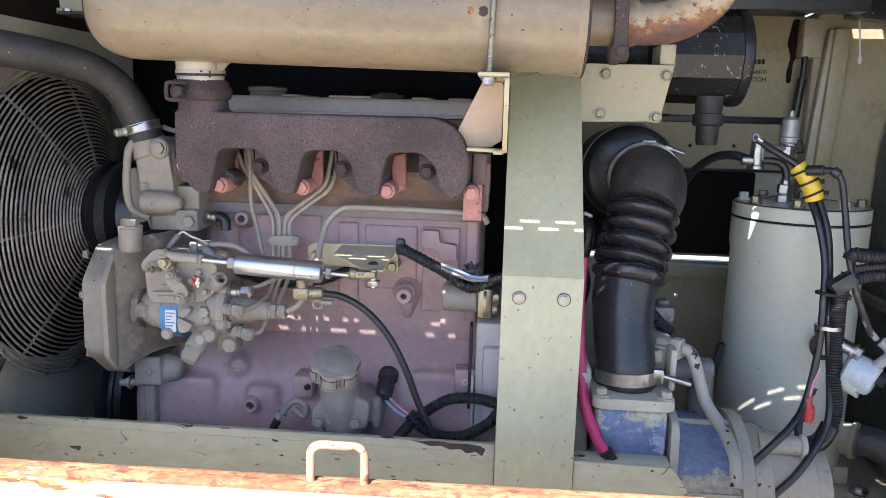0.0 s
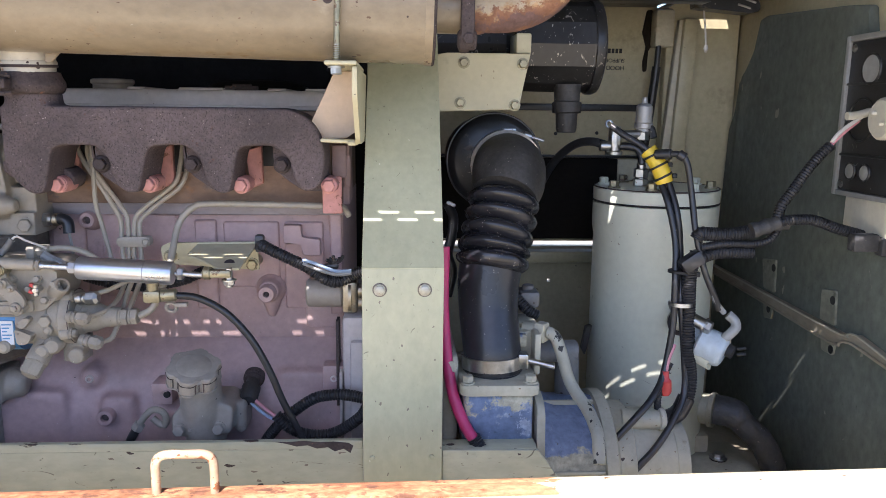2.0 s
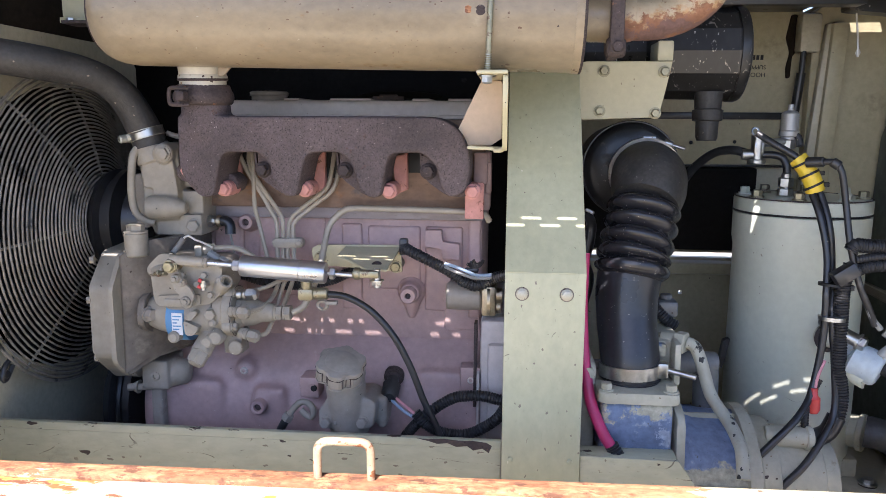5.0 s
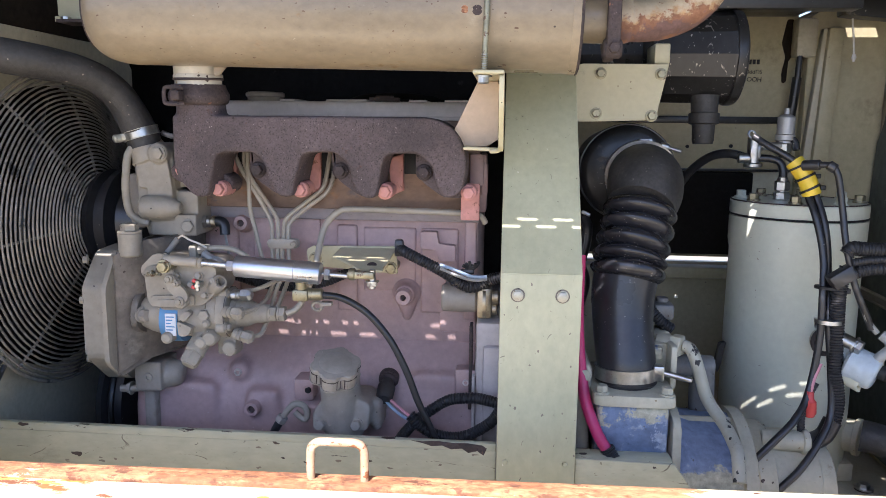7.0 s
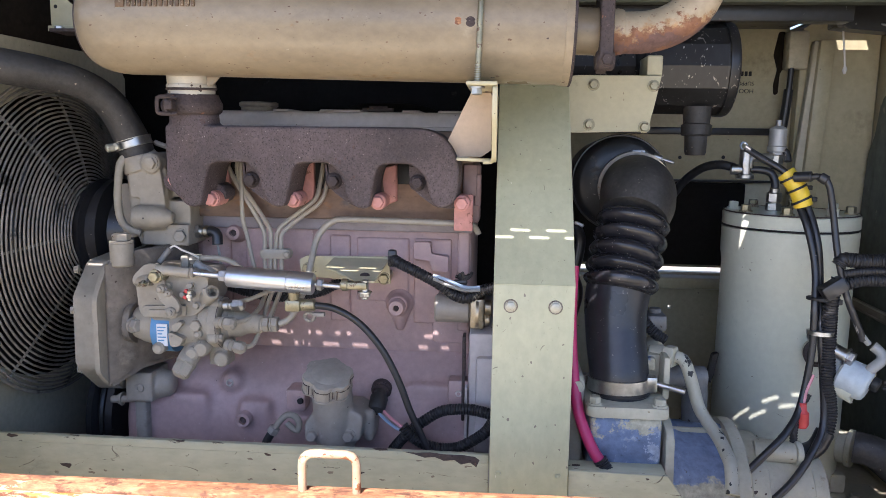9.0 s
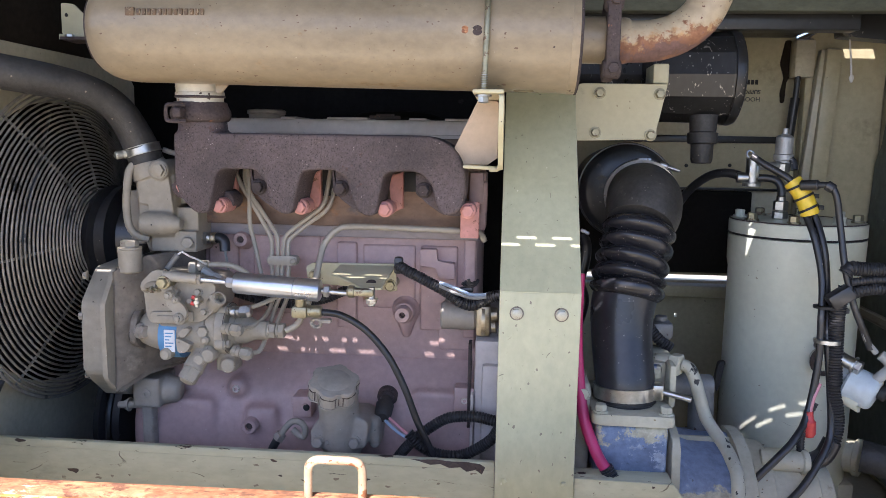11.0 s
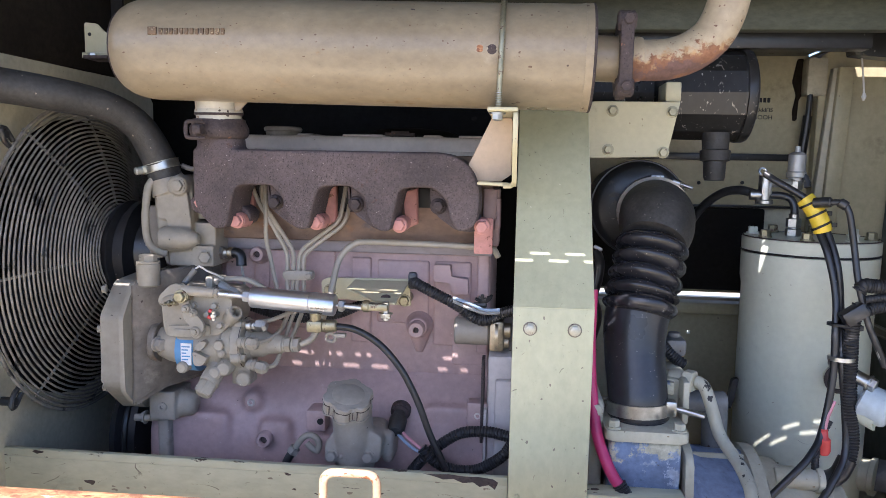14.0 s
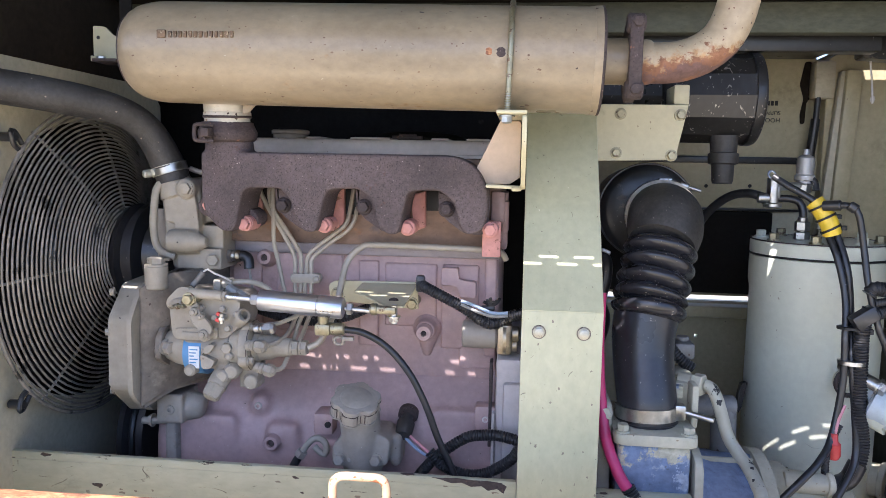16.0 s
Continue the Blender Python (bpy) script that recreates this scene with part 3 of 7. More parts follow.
solid("lining_header", box(-0.96, 0.79, 1.36, 1.392, 1.725, 1.779, 0.004), HEADERFOAM, "dark green sound foam along the roof edge", "lining", kind="structure")
# the raised hood with two staggered rows of slots
hood = thing("hood", (0, 1.28, 1.80), "raised hood with two rows of slots, lined with dark foam", "hood")


def sheet(c, t=0.003):
    """A piece of the hood's skin with the outline c, seen from above."""
    bm = bmesh.new()
    lo = [bm.verts.new((x, y, hood_point(y))) for x, y in c]
    hi = [bm.verts.new((x, y, hood_point(y) + t)) for x, y in c]
    bm.faces.new(lo[::-1])
    bm.faces.new(hi)
    for i in range(len(c)):
        j = (i + 1) % len(c)
        bm.faces.new((lo[i], lo[j], hi[j], hi[i]))
    return bm


def slab(x0, x1, y0, y1):
    return sheet([(x0, y0), (x1, y0), (x1, y1), (x0, y1)])


X0, X1 = -1.65, 1.0
skin = [slab(X0, X1, -0.156, 0.4315), slab(X0, X1, 0.4405, 0.4525), slab(X0, X1, 0.4615, 0.812), sheet([(X0, 0.812), (0.210, 0.812), (0.236, 0.872), (X0, 0.872)]), sheet([(0.214, 0.812), (X1, 0.812), (X1, 0.872), (0.264, 0.872)]), slab(X0, X1, 0.872, 1.28)]
for y0, y1, first in ((0.4525, 0.4615, -0.2127), (0.4315, 0.4405, -0.1920)):
    edge = X0
    for k in range(-17, 16):
        c = first + 0.0502 * k
        if -1.04 < c < 0.56:
            skin.append(slab(edge, c - 0.0142, y0, y1))
            edge = c + 0.0142
    skin.append(slab(edge, X1, y0, y1))
part("skin", join(*skin), HEADERFOAM, hood)
part("front_lip", box(X0, X1, -0.165, -0.157, hood_point(-0.157) - 0.04, hood_point(-0.157) + 0.003, 0.002), CREAM, hood)

# ---- frame ----
rail = thing("frame_rail", (-0.4, 1.02, 0.80), "olive cream painted sill rail with chipped edges", "rail", "sill rails")
part("front_face", box(-0.86, 0.0, 1.004, 1.010, 0.80, 1.0262, 0), RAIL, rail)
part("top_edge", box(-0.86, 0.0, 1.004, 1.013, 1.0263, 1.0385, 0.0006), RAILEDGE, rail, "chipped top edge of the rail")
part("worn_patch", plate([(-0.1226, 1.0384), (-0.1061, 1.0378), (-0.084, 1.0392), (-0.061, 1.0373), (-0.0407, 1.0378), (-0.0203, 1.0357), (-0.0128, 1.031), (-0.0173, 1.0202), (-0.0265, 1.0266), (-0.0394, 1.0231), (-0.0486, 1.0294), (-0.064, 1.0275), (-0.0773, 1.0327), (-0.092, 1.0309), (-0.1061, 1.0351)], 1.0034, 1.0039, "xz", 0), DARKRUST, rail, "bare rusty patch worn through the paint")
rail2 = thing("frame_rail", (0.18, 1.02, 0.80), "cream painted sill rail with a slanted cut end", "rail", "sill rails")
part("front_face", plate([(0.113, 0.80), (0.32, 0.80), (0.29, 0.965), (0.252, 1.020), (0.113, 1.022)], 1.004, 1.010), RAIL, rail2)
part("top_flange", box(0.113, 0.251, 1.0105, 1.045, 1.015, 1.0205, 0.0015), RAIL, rail2)

post = thing("support_post", (0.056, 1.02, 0.80), "cream painted folded steel support post with scratches", "post")
part("lower_face", box(0.001, 0.112, 0.996, 1.002, 0.80, 1.288, 0.0015), CREAM, post)
up = plate([(0.001, 0.0), (0.112, 0.0), (0.112, 0.47), (0.001, 0.47)], -0.006, 0.0, "xy", 0.0012)
LEAN_POST = Matrix.Translation((0, 0.996, 1.288)) @ Matrix.Rotation(math.atan2(0.21, 0.165), 4, "X")
part("upper_face", moved(up, LEAN_POST), CREAM, post)
for x in (0.0012, 0.1078):
    part("side_flange", join(box(x, x + 0.004, 1.0025, 1.045, 0.80, 1.286, 0.001)), CREAM, post)
for x in (0.025, 0.086):
    part("bolt", hexa((x, 0.9952, 1.259), (0, -1, 0), 0.0072, 0.006, 1.12), ZINCDULL, post, "zinc plated hexagon bolt")
# dark discs: the shadow outline round each bolt, put in as colour
for x in (0.025, 0.086):
    part("washer", cyl((x, 0.9965, 1.259), (x, 0.9950, 1.259), 0.0098, bev=0.0004, n=28), GREASE_SHADE, post)
for x in (0.014, 0.098):
    part("rivet", lathe((x, 0.996, 1.016), (0, -1, 0), [(0, 0.004), (0.002, 0.0035), (0.003, 0.001)], 12), CREAM, post)

door = thing("fold_down_door", (0.0, 0.62, 0.30), "rust-edged cream side door folded down in the sun", "door")
turn = Matrix.Translation((0, 0.778, 0)) @ Matrix.Rotation(radians(1.25), 4, "Z") @ Matrix.Translation((0, -0.778, 0))
part("rolled_edge", moved(join(tube([(-1.25, 0.758, 1.084), (1.1, 0.758, 1.084)], 0.018, 16, 0.5), box(-1.25, 1.1, 0.736, 0.758, 1.07, 1.1016, 0.004)), turn), DOORRUST, door, "flaking rust along the door's rolled edge")
# skin lengthened unseen to y 0.22, to bounce sunlight into the bay
part("skin", moved(join(box(-1.25, 1.1, 0.22, 0.7355, 1.062, 1.0985, 0.006, 3), box(-1.25, 1.1, 0.22, 0.25, 0.34, 1.062, 0.004)), turn), DOORSKIN, door, "sun-bleached cream skin with rust patches")
hd = thing("grab_handle", (-0.170, 0.748, 1.10), "worn cream bent-rod handle with rust", "handle")
part("rod", tube(curve([(-0.2005, 0.748, 1.0938), (-0.2005, 0.748, 1.1228), (-0.1995, 0.748, 1.1368), (-0.1910, 0.748, 1.1438), (-0.1710, 0.748, 1.1443), (-0.1490, 0.748, 1.1438), (-0.1415, 0.748, 1.1368), (-0.1405, 0.748, 1.1228), (-0.1405, 0.748, 1.0938)], 0.003), 0.0048, 12, smooth=False), HANDLEMAT, hd)

# ---- fan and radiator side ----
shroud = thing("fan_shroud", (-0.80, 1.2, 0.80), "olive painted fan shroud panel with a round opening", "shroud")
hole = [(1.213 + 0.238 * math.cos(a * math.tau / 48), 1.309 + 0.238 * math.sin(a * math.tau / 48)) for a in range(48)]
sh = bmesh.new()
outer = []
for y, z in hole:
    d = Vector((y - 1.20, z - 1.295)).normalized()
    # panel stops at y 1.50; the black beyond stands for its shadowed end
    s = min(abs((0.80 - 1.20 if d.x < 0 else 1.50 - 1.20) / d.x) if abs(d.x) > 1e-6 else 9, abs((0.80 - 1.295 if d.y < 0 else 1.634 - 1.295) / d.y) if abs(d.y) > 1e-6 else 9)
    outer.append((1.20 + d.x * s, 1.295 + d.y * s))
vi = [sh.verts.new((-0.768, y, z)) for y, z in hole]
vo = [sh.verts.new((-0.768, y, z)) for y, z in outer]
for i in range(48):
    j = (i + 1) % 48
    sh.faces.new((vi[i], vi[j], vo[j], vo[i]))
part("panel", sh, OLIVE, shroud)
# the olive shroud's throat, with its shade put into a near-black colour
throat = bmesh.new()
near = [throat.verts.new((-0.7685, y, z)) for y, z in hole]
deep = [throat.verts.new((-0.89, y, z)) for y, z in hole]
for i in range(48):
    throat.faces.new((near[i], near[(i + 1) % 48], deep[(i + 1) % 48], deep[i]))
part("throat", throat, BROWNLINING_SHADE, shroud, "throat round the fan, coloured dark for its shade")
# near-black box in place of the shaded space over the panel
part("upper_shade", box(-0.99, -0.768, 0.94, 1.66, 1.635, 1.779, 0.002), BROWNLINING_SHADE, shroud, "dark box standing for the shade above the shroud")
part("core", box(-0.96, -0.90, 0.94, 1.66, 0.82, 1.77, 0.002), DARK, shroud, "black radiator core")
fan = thing("cooling_fan", (-0.84, 1.2, 1.05), "black plastic cooling fan behind its guard", "fan")
for k in range(7):
    bl = plate(rounded([(0.06, -0.03), (0.24, -0.055), (0.25, 0.05), (0.06, 0.03)], 0.02), -0.003, 0.003, "xy", 0.001)
    m = Matrix.Translation((-0.845, 1.22, 1.305)) @ Matrix.Rotation(k * math.tau / 7, 4, "X") @ Matrix.Rotation(radians(90), 4, "Y") @ Matrix.Rotation(radians(35), 4, "X")
    part("blade", moved(bl, m), RUBBER, fan)
part("hub", cyl((-0.88, 1.22, 1.31), (-0.79, 1.22, 1.31), 0.07, bev=0.006), RUBBER, fan)
guard = thing("fan_guard", (-0.78, 1.2, 1.03), "black wire fan guard with concentric rings", "guard")
rings = 30
for k in range(rings):
    f = k / (rings - 1)
    r = 0.062 + f * 0.199
    x = -0.690 - 0.048 * f ** 1.6
    part("ring", ring((x, 1.198 + 0.02 * (1 - f), 1.311 + 0.010 * (1 - f)), (1, 0, 0), r, 0.0018 if k < rings - 1 else 0.0032, 56, 6), DUSTYWIRE, guard)
for turn_deg in (38, 90, 126, 182, 232, 270, 308, 345):
    a = radians(turn_deg)
    pts = []
    for f in (0, 0.25, 0.5, 0.75, 1.0):
        r = 0.06 + f * 0.203
        pts.append((-0.694 - 0.048 * f ** 1.6, 1.198 + 0.02 * (1 - f) + r * math.cos(a), 1.311 + 0.010 * (1 - f) + r * math.sin(a)))
    part("spoke", tube(pts, 0.0022, 6, 0.02), DUSTYWIRE, guard)
for y, z, a in ((1.0, 1.497, 134), (1.005, 1.112, 224), (0.945, 1.30, 182)):
    d = Vector((0, math.cos(radians(a)), math.sin(radians(a))))
    p = Vector((-0.742, 1.198, 1.311)) + d * 0.260
    part("mounting_ear", join(tube([p + Vector((0.002, 0, 0.006)), p + d * 0.02 + Vector((0, 0, 0.010)), p + d * 0.03, p + d * 0.02 - Vector((0, 0, 0.010)), p + Vector((0.002, 0, -0.006))], 0.004, 8, 0.004),
                              cyl(p + d * 0.022 + Vector((-0.02, 0, 0)), p + d * 0.022 + Vector((0.004, 0, 0)), 0.007)), BLACKPAINT, guard)
part("centre_plate", join(box(-0.750, -0.735, 0.925, 0.945, 1.245, 1.268, 0.003), box(-0.750, -0.738, 0.925, 0.940, 1.270, 1.292, 0.003)), TANGREY, guard)
ph = thing("fan_pulley", (-0.68, 1.24, 1.23), "black fan drive pulley on the engine front", "pulley")
part("disc", lathe((-0.725, 1.24, 1.318), (1, 0, 0), [(0, 0.055), (0.006, 0.066), (0.03, 0.070), (0.034, 0.086), (0.045, 0.090), (0.05, 0.078), (0.058, 0.078), (0.063, 0.090), (0.074, 0.090), (0.078, 0.06), (0.12, 0.05)], 48), RUBBER, ph)
part("shaft", cyl((-0.66, 1.24, 1.318), (-0.55, 1.24, 1.318), 0.032), TANGREY, ph)
cp = thing("crank_pulley", (-0.65, 1.27, 0.86), "black crankshaft pulley with its belt", "pulley")
part("disc", lathe((-0.69, 1.27, 0.99), (1, 0, 0), [(0, 0.10), (0.004, 0.118), (0.016, 0.122), (0.022, 0.108), (0.034, 0.108), (0.040, 0.122), (0.052, 0.122), (0.06, 0.07)], 48), RUBBER, cp)
part("belt", ring((-0.662, 1.27, 0.99), (1, 0, 0), 0.112, 0.005, 56, 6), BLACKPAINT, cp)
lf = thing("roof_bracket", (-0.69, 1.15, 1.63), "small cream angle bracket with a bolt under the roof", "bracket")
part("plate", plate(rounded([(-0.703, 1.650), (-0.640, 1.650), (-0.640, 1.680), (-0.668, 1.683), (-0.682, 1.697), (-0.703, 1.699)], 0.003), 1.150, 1.154), CREAM_CLEAN, lf)
part("foot", box(-0.680, -0.640, 1.105, 1.150, 1.636, 1.641, 0.001), DARKRUST, lf)
part("gusset", box(-0.703, -0.640, 1.140, 1.1495, 1.6415, 1.650, 0.001), CREAM_CLEAN, lf)
part("bolt", hexa((-0.676, 1.125, 1.641), (0, 0, 1), 0.007, 0.006), STEEL, lf)
part("plate_hole", cyl((-0.694, 1.1495, 1.680), (-0.694, 1.1485, 1.680), 0.003, n=12), INK, lf)
part("hanger", box(-0.660, -0.640, 1.1545, 1.160, 1.66, 1.779, 0.001), DARK, lf)


hose = thing("radiator_hose", (-0.70, 1.10, 1.48), "thick dusty black rubber radiator hose", "hose")
part("hose", tube([(-0.790, 0.890, 1.590), (-0.748, 0.932, 1.5845), (-0.721, 0.96, 1.5805), (-0.6968, 0.985, 1.577), (-0.6709, 1.01, 1.5724), (-0.6462, 1.04, 1.5671), (-0.6238, 1.065, 1.5605), (-0.6072, 1.09, 1.5495), (-0.5935, 1.11, 1.5313), (-0.5832, 1.125, 1.5063), (-0.5727, 1.14, 1.4705), (-0.567, 1.142, 1.450)], 0.025, 28, 0.008, lambda s: 0.0246 - 0.0022 * math.exp(-((s - 0.262) / 0.045) ** 2) + 0.0016 * min(1, max(0, (s - 0.33) / 0.04))), RUBBER_DUSTY, hose)
HC, hc_axis = Vector((-0.5727, 1.14, 1.4705)), Vector((0.30, 0.06, -1)).normalized()
part("clamp", band(HC, hc_axis, 0.0268, 0.0125), STEEL, hose, "slotted steel worm-drive clamp")
part("clamp_edge", join(band(HC - hc_axis * 0.0062, hc_axis, 0.0270, 0.0012, 0.0018), band(HC + hc_axis * 0.0062, hc_axis, 0.0270, 0.0012, 0.0018)), ZINCDULL, hose)
part("clamp_screw", join(cyl((-0.5935, 1.124, 1.4640), (-0.6035, 1.112, 1.4615), 0.0066, bev=0.002, n=16), moved(box(-0.009, 0.009, -0.006, 0.006, -0.006, 0.006, 0.003), Matrix.Translation((-0.5895, 1.1225, 1.4655)) @ Matrix.Rotation(radians(-17), 4, "Y"))), ZINCDULL, hose)
for k in range(11):
    a = radians(-98 + k * 6.0)
    turn_h = Matrix.Translation(HC) @ hc_axis.to_track_quat("Z", "Y").to_matrix().to_4x4() @ Matrix.Rotation(a, 4, "Z")
    side = (turn_h.to_3x3() @ Vector((1, 0, 0)))
    if side.y < -0.55:
        part("slot", moved(box(0.0278, 0.0284, -0.0008, 0.0008, -0.0042, 0.0042, 0), turn_h), INK, hose)
part("vent_pipe", tube([(-0.548, 1.160, 1.472), (-0.532, 1.162, 1.4665), (-0.522, 1.164, 1.468), (-0.514, 1.166, 1.480), (-0.512, 1.168, 1.500)], 0.0042, 8), TANGREY, hose)

# ---- engine ----
eng = thing("diesel_engine", (-0.30, 1.30, 0.80), "dusty mauve and tan four-cylinder diesel engine", "engine")
part("upper_block", box(-0.50, -0.038, 1.201, 1.55, 1.10, 1.353, 0.004), MAUVE, eng)
for x0, x1, z0, z1, d in ((-0.492, -0.440, 1.20, 1.345, 0.006), (-0.415, -0.300, 1.20, 1.335, 0.005), (-0.272, -0.238, 1.18, 1.325, 0.007), (-0.228, -0.140, 1.215, 1.322, 0.004), (-0.132, -0.070, 1.18, 1.322, 0.006), (-0.060, -0.040, 1.17, 1.345, 0.009)):
    part("cast_pad", box(x0, x1, 1.201 - d, 1.206, z0, z1, 0.004, 3), MAUVE, eng)
part("top_flange", box(-0.50, -0.036, 1.186, 1.20, 1.334, 1.3535, 0.003), DECKGREY, eng)
part("raised_patch", plate(rounded([(-0.131, 1.319), (-0.103, 1.319), (-0.103, 1.299), (-0.074, 1.297), (-0.073, 1.270), (-0.101, 1.271), (-0.103, 1.290), (-0.131, 1.290)], 0.004, 3), 1.178, 1.203, "xz", 0.001), MAUVE, eng)
crank = plate(rounded([(1.205, 1.136), (1.181, 1.110), (1.157, 1.080), (1.148, 1.055), (1.136, 1.02), (1.136, 0.83), (1.55, 0.83), (1.55, 1.136)], [0.004, 0.03, 0.02, 0.02, 0.02, 0.004, 0.004, 0.004]), -0.605, -0.036, "yz", 0.006, 2)


def bulge(x0, x1, z0, z1, d, y=1.157):
    """A soft swelling of the casting."""
    return plate(rounded([(x0, z0), (x1, z0), (x1, z1), (x0, z1)], 0.012, 4), y - d, y + 0.03, "xz", 0)


cast(part("crankcase", join(crank, *[bulge(*b) for b in (
    (-0.598, -0.463, 0.86, 1.066, 0.028), (-0.412, -0.357, 0.86, 1.058, 0.028), (-0.330, -0.170, 0.86, 1.035, 0.024), (-0.140, -0.06, 0.86, 1.09, 0.008))], *[lathe((x, 1.20, z), (0, -1, 0), [(0, 0.02), (0.05, 0.018), (d, 0.0135)], 20) for x, z, d in ((-0.398, 1.030, 0.075), (-0.428, 1.083, 0.06))]), MAUVE, eng), 0.0035, 34)
for x, y, z, r, w in ((-0.398, 1.112, 1.030, 0.0125, 0.0065), (-0.430, 1.178, 1.326, 0.0125, 0.006), (-0.1555, 1.152, 1.2140, 0.0130, 0.0050), (-0.428, 1.138, 1.083, 0.0065, 0.0032), (-0.051, 1.128, 1.084, 0.0055, 0.003)):
    boss = part("boss", lathe((x, 1.20, z), (0, -1, 0), [(0, r * 1.5), (0.2 - 0.2 + (1.20 - y) * 0.4, r * 1.1), (1.20 - y - 0.002, r), (1.20 - y, r - 0.0015), (1.20 - y, w), (1.20 - y - 0.008, w * 0.9)], 24), MAUVE if r > 0.007 else MAUVE_GREY, eng)
    part("bore", cyl((x, y + 0.0075, z), (x, y + 0.004, z), w * 0.85, n=16), DARKRUST, boss)
cast(part("boss_rib", join(lathe((-0.1545, 1.200, 1.212), (0, 0, -1), [(0, 0.021), (0.016, 0.017), (0.032, 0.011), (0.046, 0.006)], 20), lathe((-0.1555, 1.20, 1.214), (0, -1, 0), [(0, 0.026), (0.010, 0.019), (0.03, 0.0165)], 24)), MAUVE, eng), 0.0022, 14)
part("square_lug", join(box(-0.328, -0.296, 1.118, 1.16, 1.048, 1.083, 0.004), cyl((-0.306, 1.12, 1.067), (-0.306, 1.115, 1.067), 0.006)), MAUVE, eng)
part("lug_hole", cyl((-0.304, 1.1185, 1.066), (-0.304, 1.1142, 1.066), 0.0055, n=16), INK, eng)
part("side_bracket", join(box(-0.068, -0.033, 1.130, 1.16, 1.066, 1.105, 0.003), box(-0.036, -0.028, 1.125, 1.16, 1.05, 1.105, 0.002)), MAUVE, eng)
part("side_pad", box(-0.10, -0.040, 1.195, 1.204, 1.148, 1.190, 0.004), MAUVE, eng)
cast(part("mount_lug", join(box(-0.584, -0.540, 1.098, 1.16, 1.060, 1.108, 0), cyl((-0.545, 1.128, 1.083), (-0.515, 1.132, 1.080), 0.025, 0.020, 0.006), box(-0.577, -0.558, 1.112, 1.16, 0.83, 1.065, 0)), TANGREY, eng), 0.0025, 5)
part("socket_bolt", join(lathe((-0.560, 1.100, 1.083), (0, -1, 0), [(0, 0.0075), (0.004, 0.0075), (0.005, 0.006), (0.005, 0.0035), (0.001, 0.003)], 16)), TANGREY, eng)
part("stud", join(cyl((-0.615, 1.11, 1.058), (-0.57, 1.12, 1.058), 0.006), hexa((-0.597, 1.115, 1.058), (-1, 0, 0), 0.009, 0.008)), TAN, eng)
# head and rocker cover
part("cylinder_head", box(-0.500, -0.036, 1.172, 1.50, 1.3535, 1.496, 0.003), HEADRUST, eng)
part("rocker_cover", join(box(-0.49, -0.045, 1.235, 1.48, 1.4965, 1.527, 0.008, 3), box(-0.495, -0.040, 1.226, 1.49, 1.4965, 1.503, 0.002)), MAUVE_GREY, eng)
for x0, x1 in ((-0.38, -0.352), (-0.30, -0.23), (-0.16, -0.13), (-0.10, -0.06)):
    part("cover_rib", box(x0, x1, 1.245, 1.47, 1.526, 1.5305, 0.002), MAUVE_GREY, eng)
part("filler_cap", lathe((-0.425, 1.31, 1.525), (0, 0, 1), [(0, 0.031), (0.010, 0.031), (0.012, 0.034), (0.017, 0.034), (0.019, 0.031)], 32), TANGREY, eng)
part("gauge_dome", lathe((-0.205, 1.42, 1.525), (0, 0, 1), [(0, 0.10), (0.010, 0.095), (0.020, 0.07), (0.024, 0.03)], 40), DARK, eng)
part("cover_clip", join(box(-0.226, -0.175, 1.24, 1.252, 1.528, 1.534, 0.001), box(-0.215, -0.185, 1.242, 1.25, 1.534, 1.537, 0.001)), DARKRUST, eng)
part("end_casting", join(box(-0.062, -0.026, 1.178, 1.25, 1.352, 1.444, 0.003), box(-0.052, -0.030, 1.165, 1.18, 1.395, 1.445, 0.003), box(-0.034, -0.024, 1.17, 1.2, 1.38, 1.43, 0.003)), MAUVE, eng)

# ---- exhaust manifold ----
man_out = rounded(
    [(-0.486, 1.499), (-0.104, 1.4995), (-0.0770, 1.4895), (-0.0590, 1.4690), (-0.0515, 1.4400), (-0.0535, 1.410), (-0.061, 1.389), (-0.084, 1.382), (-0.0975, 1.405), (-0.100, 1.430), (-0.1225, 1.4472), (-0.1707, 1.4465), (-0.1835, 1.380), (-0.2055, 1.382), (-0.2195, 1.405), (-0.222, 1.430), (-0.2430, 1.4472),
     (-0.2930, 1.4465), (-0.3080, 1.380), (-0.3300, 1.382), (-0.3440, 1.405), (-0.3465, 1.430), (-0.3655, 1.4465), (-0.4205, 1.4455), (-0.4345, 1.379), (-0.456, 1.378), (-0.486, 1.412)],
    [0.004, 0.014, 0.014, 0.014, 0.014, 0.014, 0.014, 0.012, 0.012, 0.010, 0.006, 0.014, 0.014, 0.014, 0.012, 0.010, 0.006, 0.014, 0.014, 0.014, 0.012, 0.010, 0.006, 0.014, 0.014, 0.014, 0.03], 8)
man = cast(part("exhaust_manifold", join(plate(man_out, 1.062, 1.150, "xz", 0), lathe((-0.452, 1.092, 1.45), (0, 0, 1), [(0, 0.030), (0.03, 0.036), (0.068, 0.036)], 32)), MANIFOLD, eng, "rough brown rusted cast exhaust manifold"), 0.0028, 16)
part("port_flange", plate(rounded([(-0.5075, 1.4310), (-0.5185, 1.4050), (-0.4350, 1.3740), (-0.4130, 1.3900), (-0.4180, 1.4080)], 0.014), 1.112, 1.1575, "xz", 0.005, 2), MANIFOLD, man)
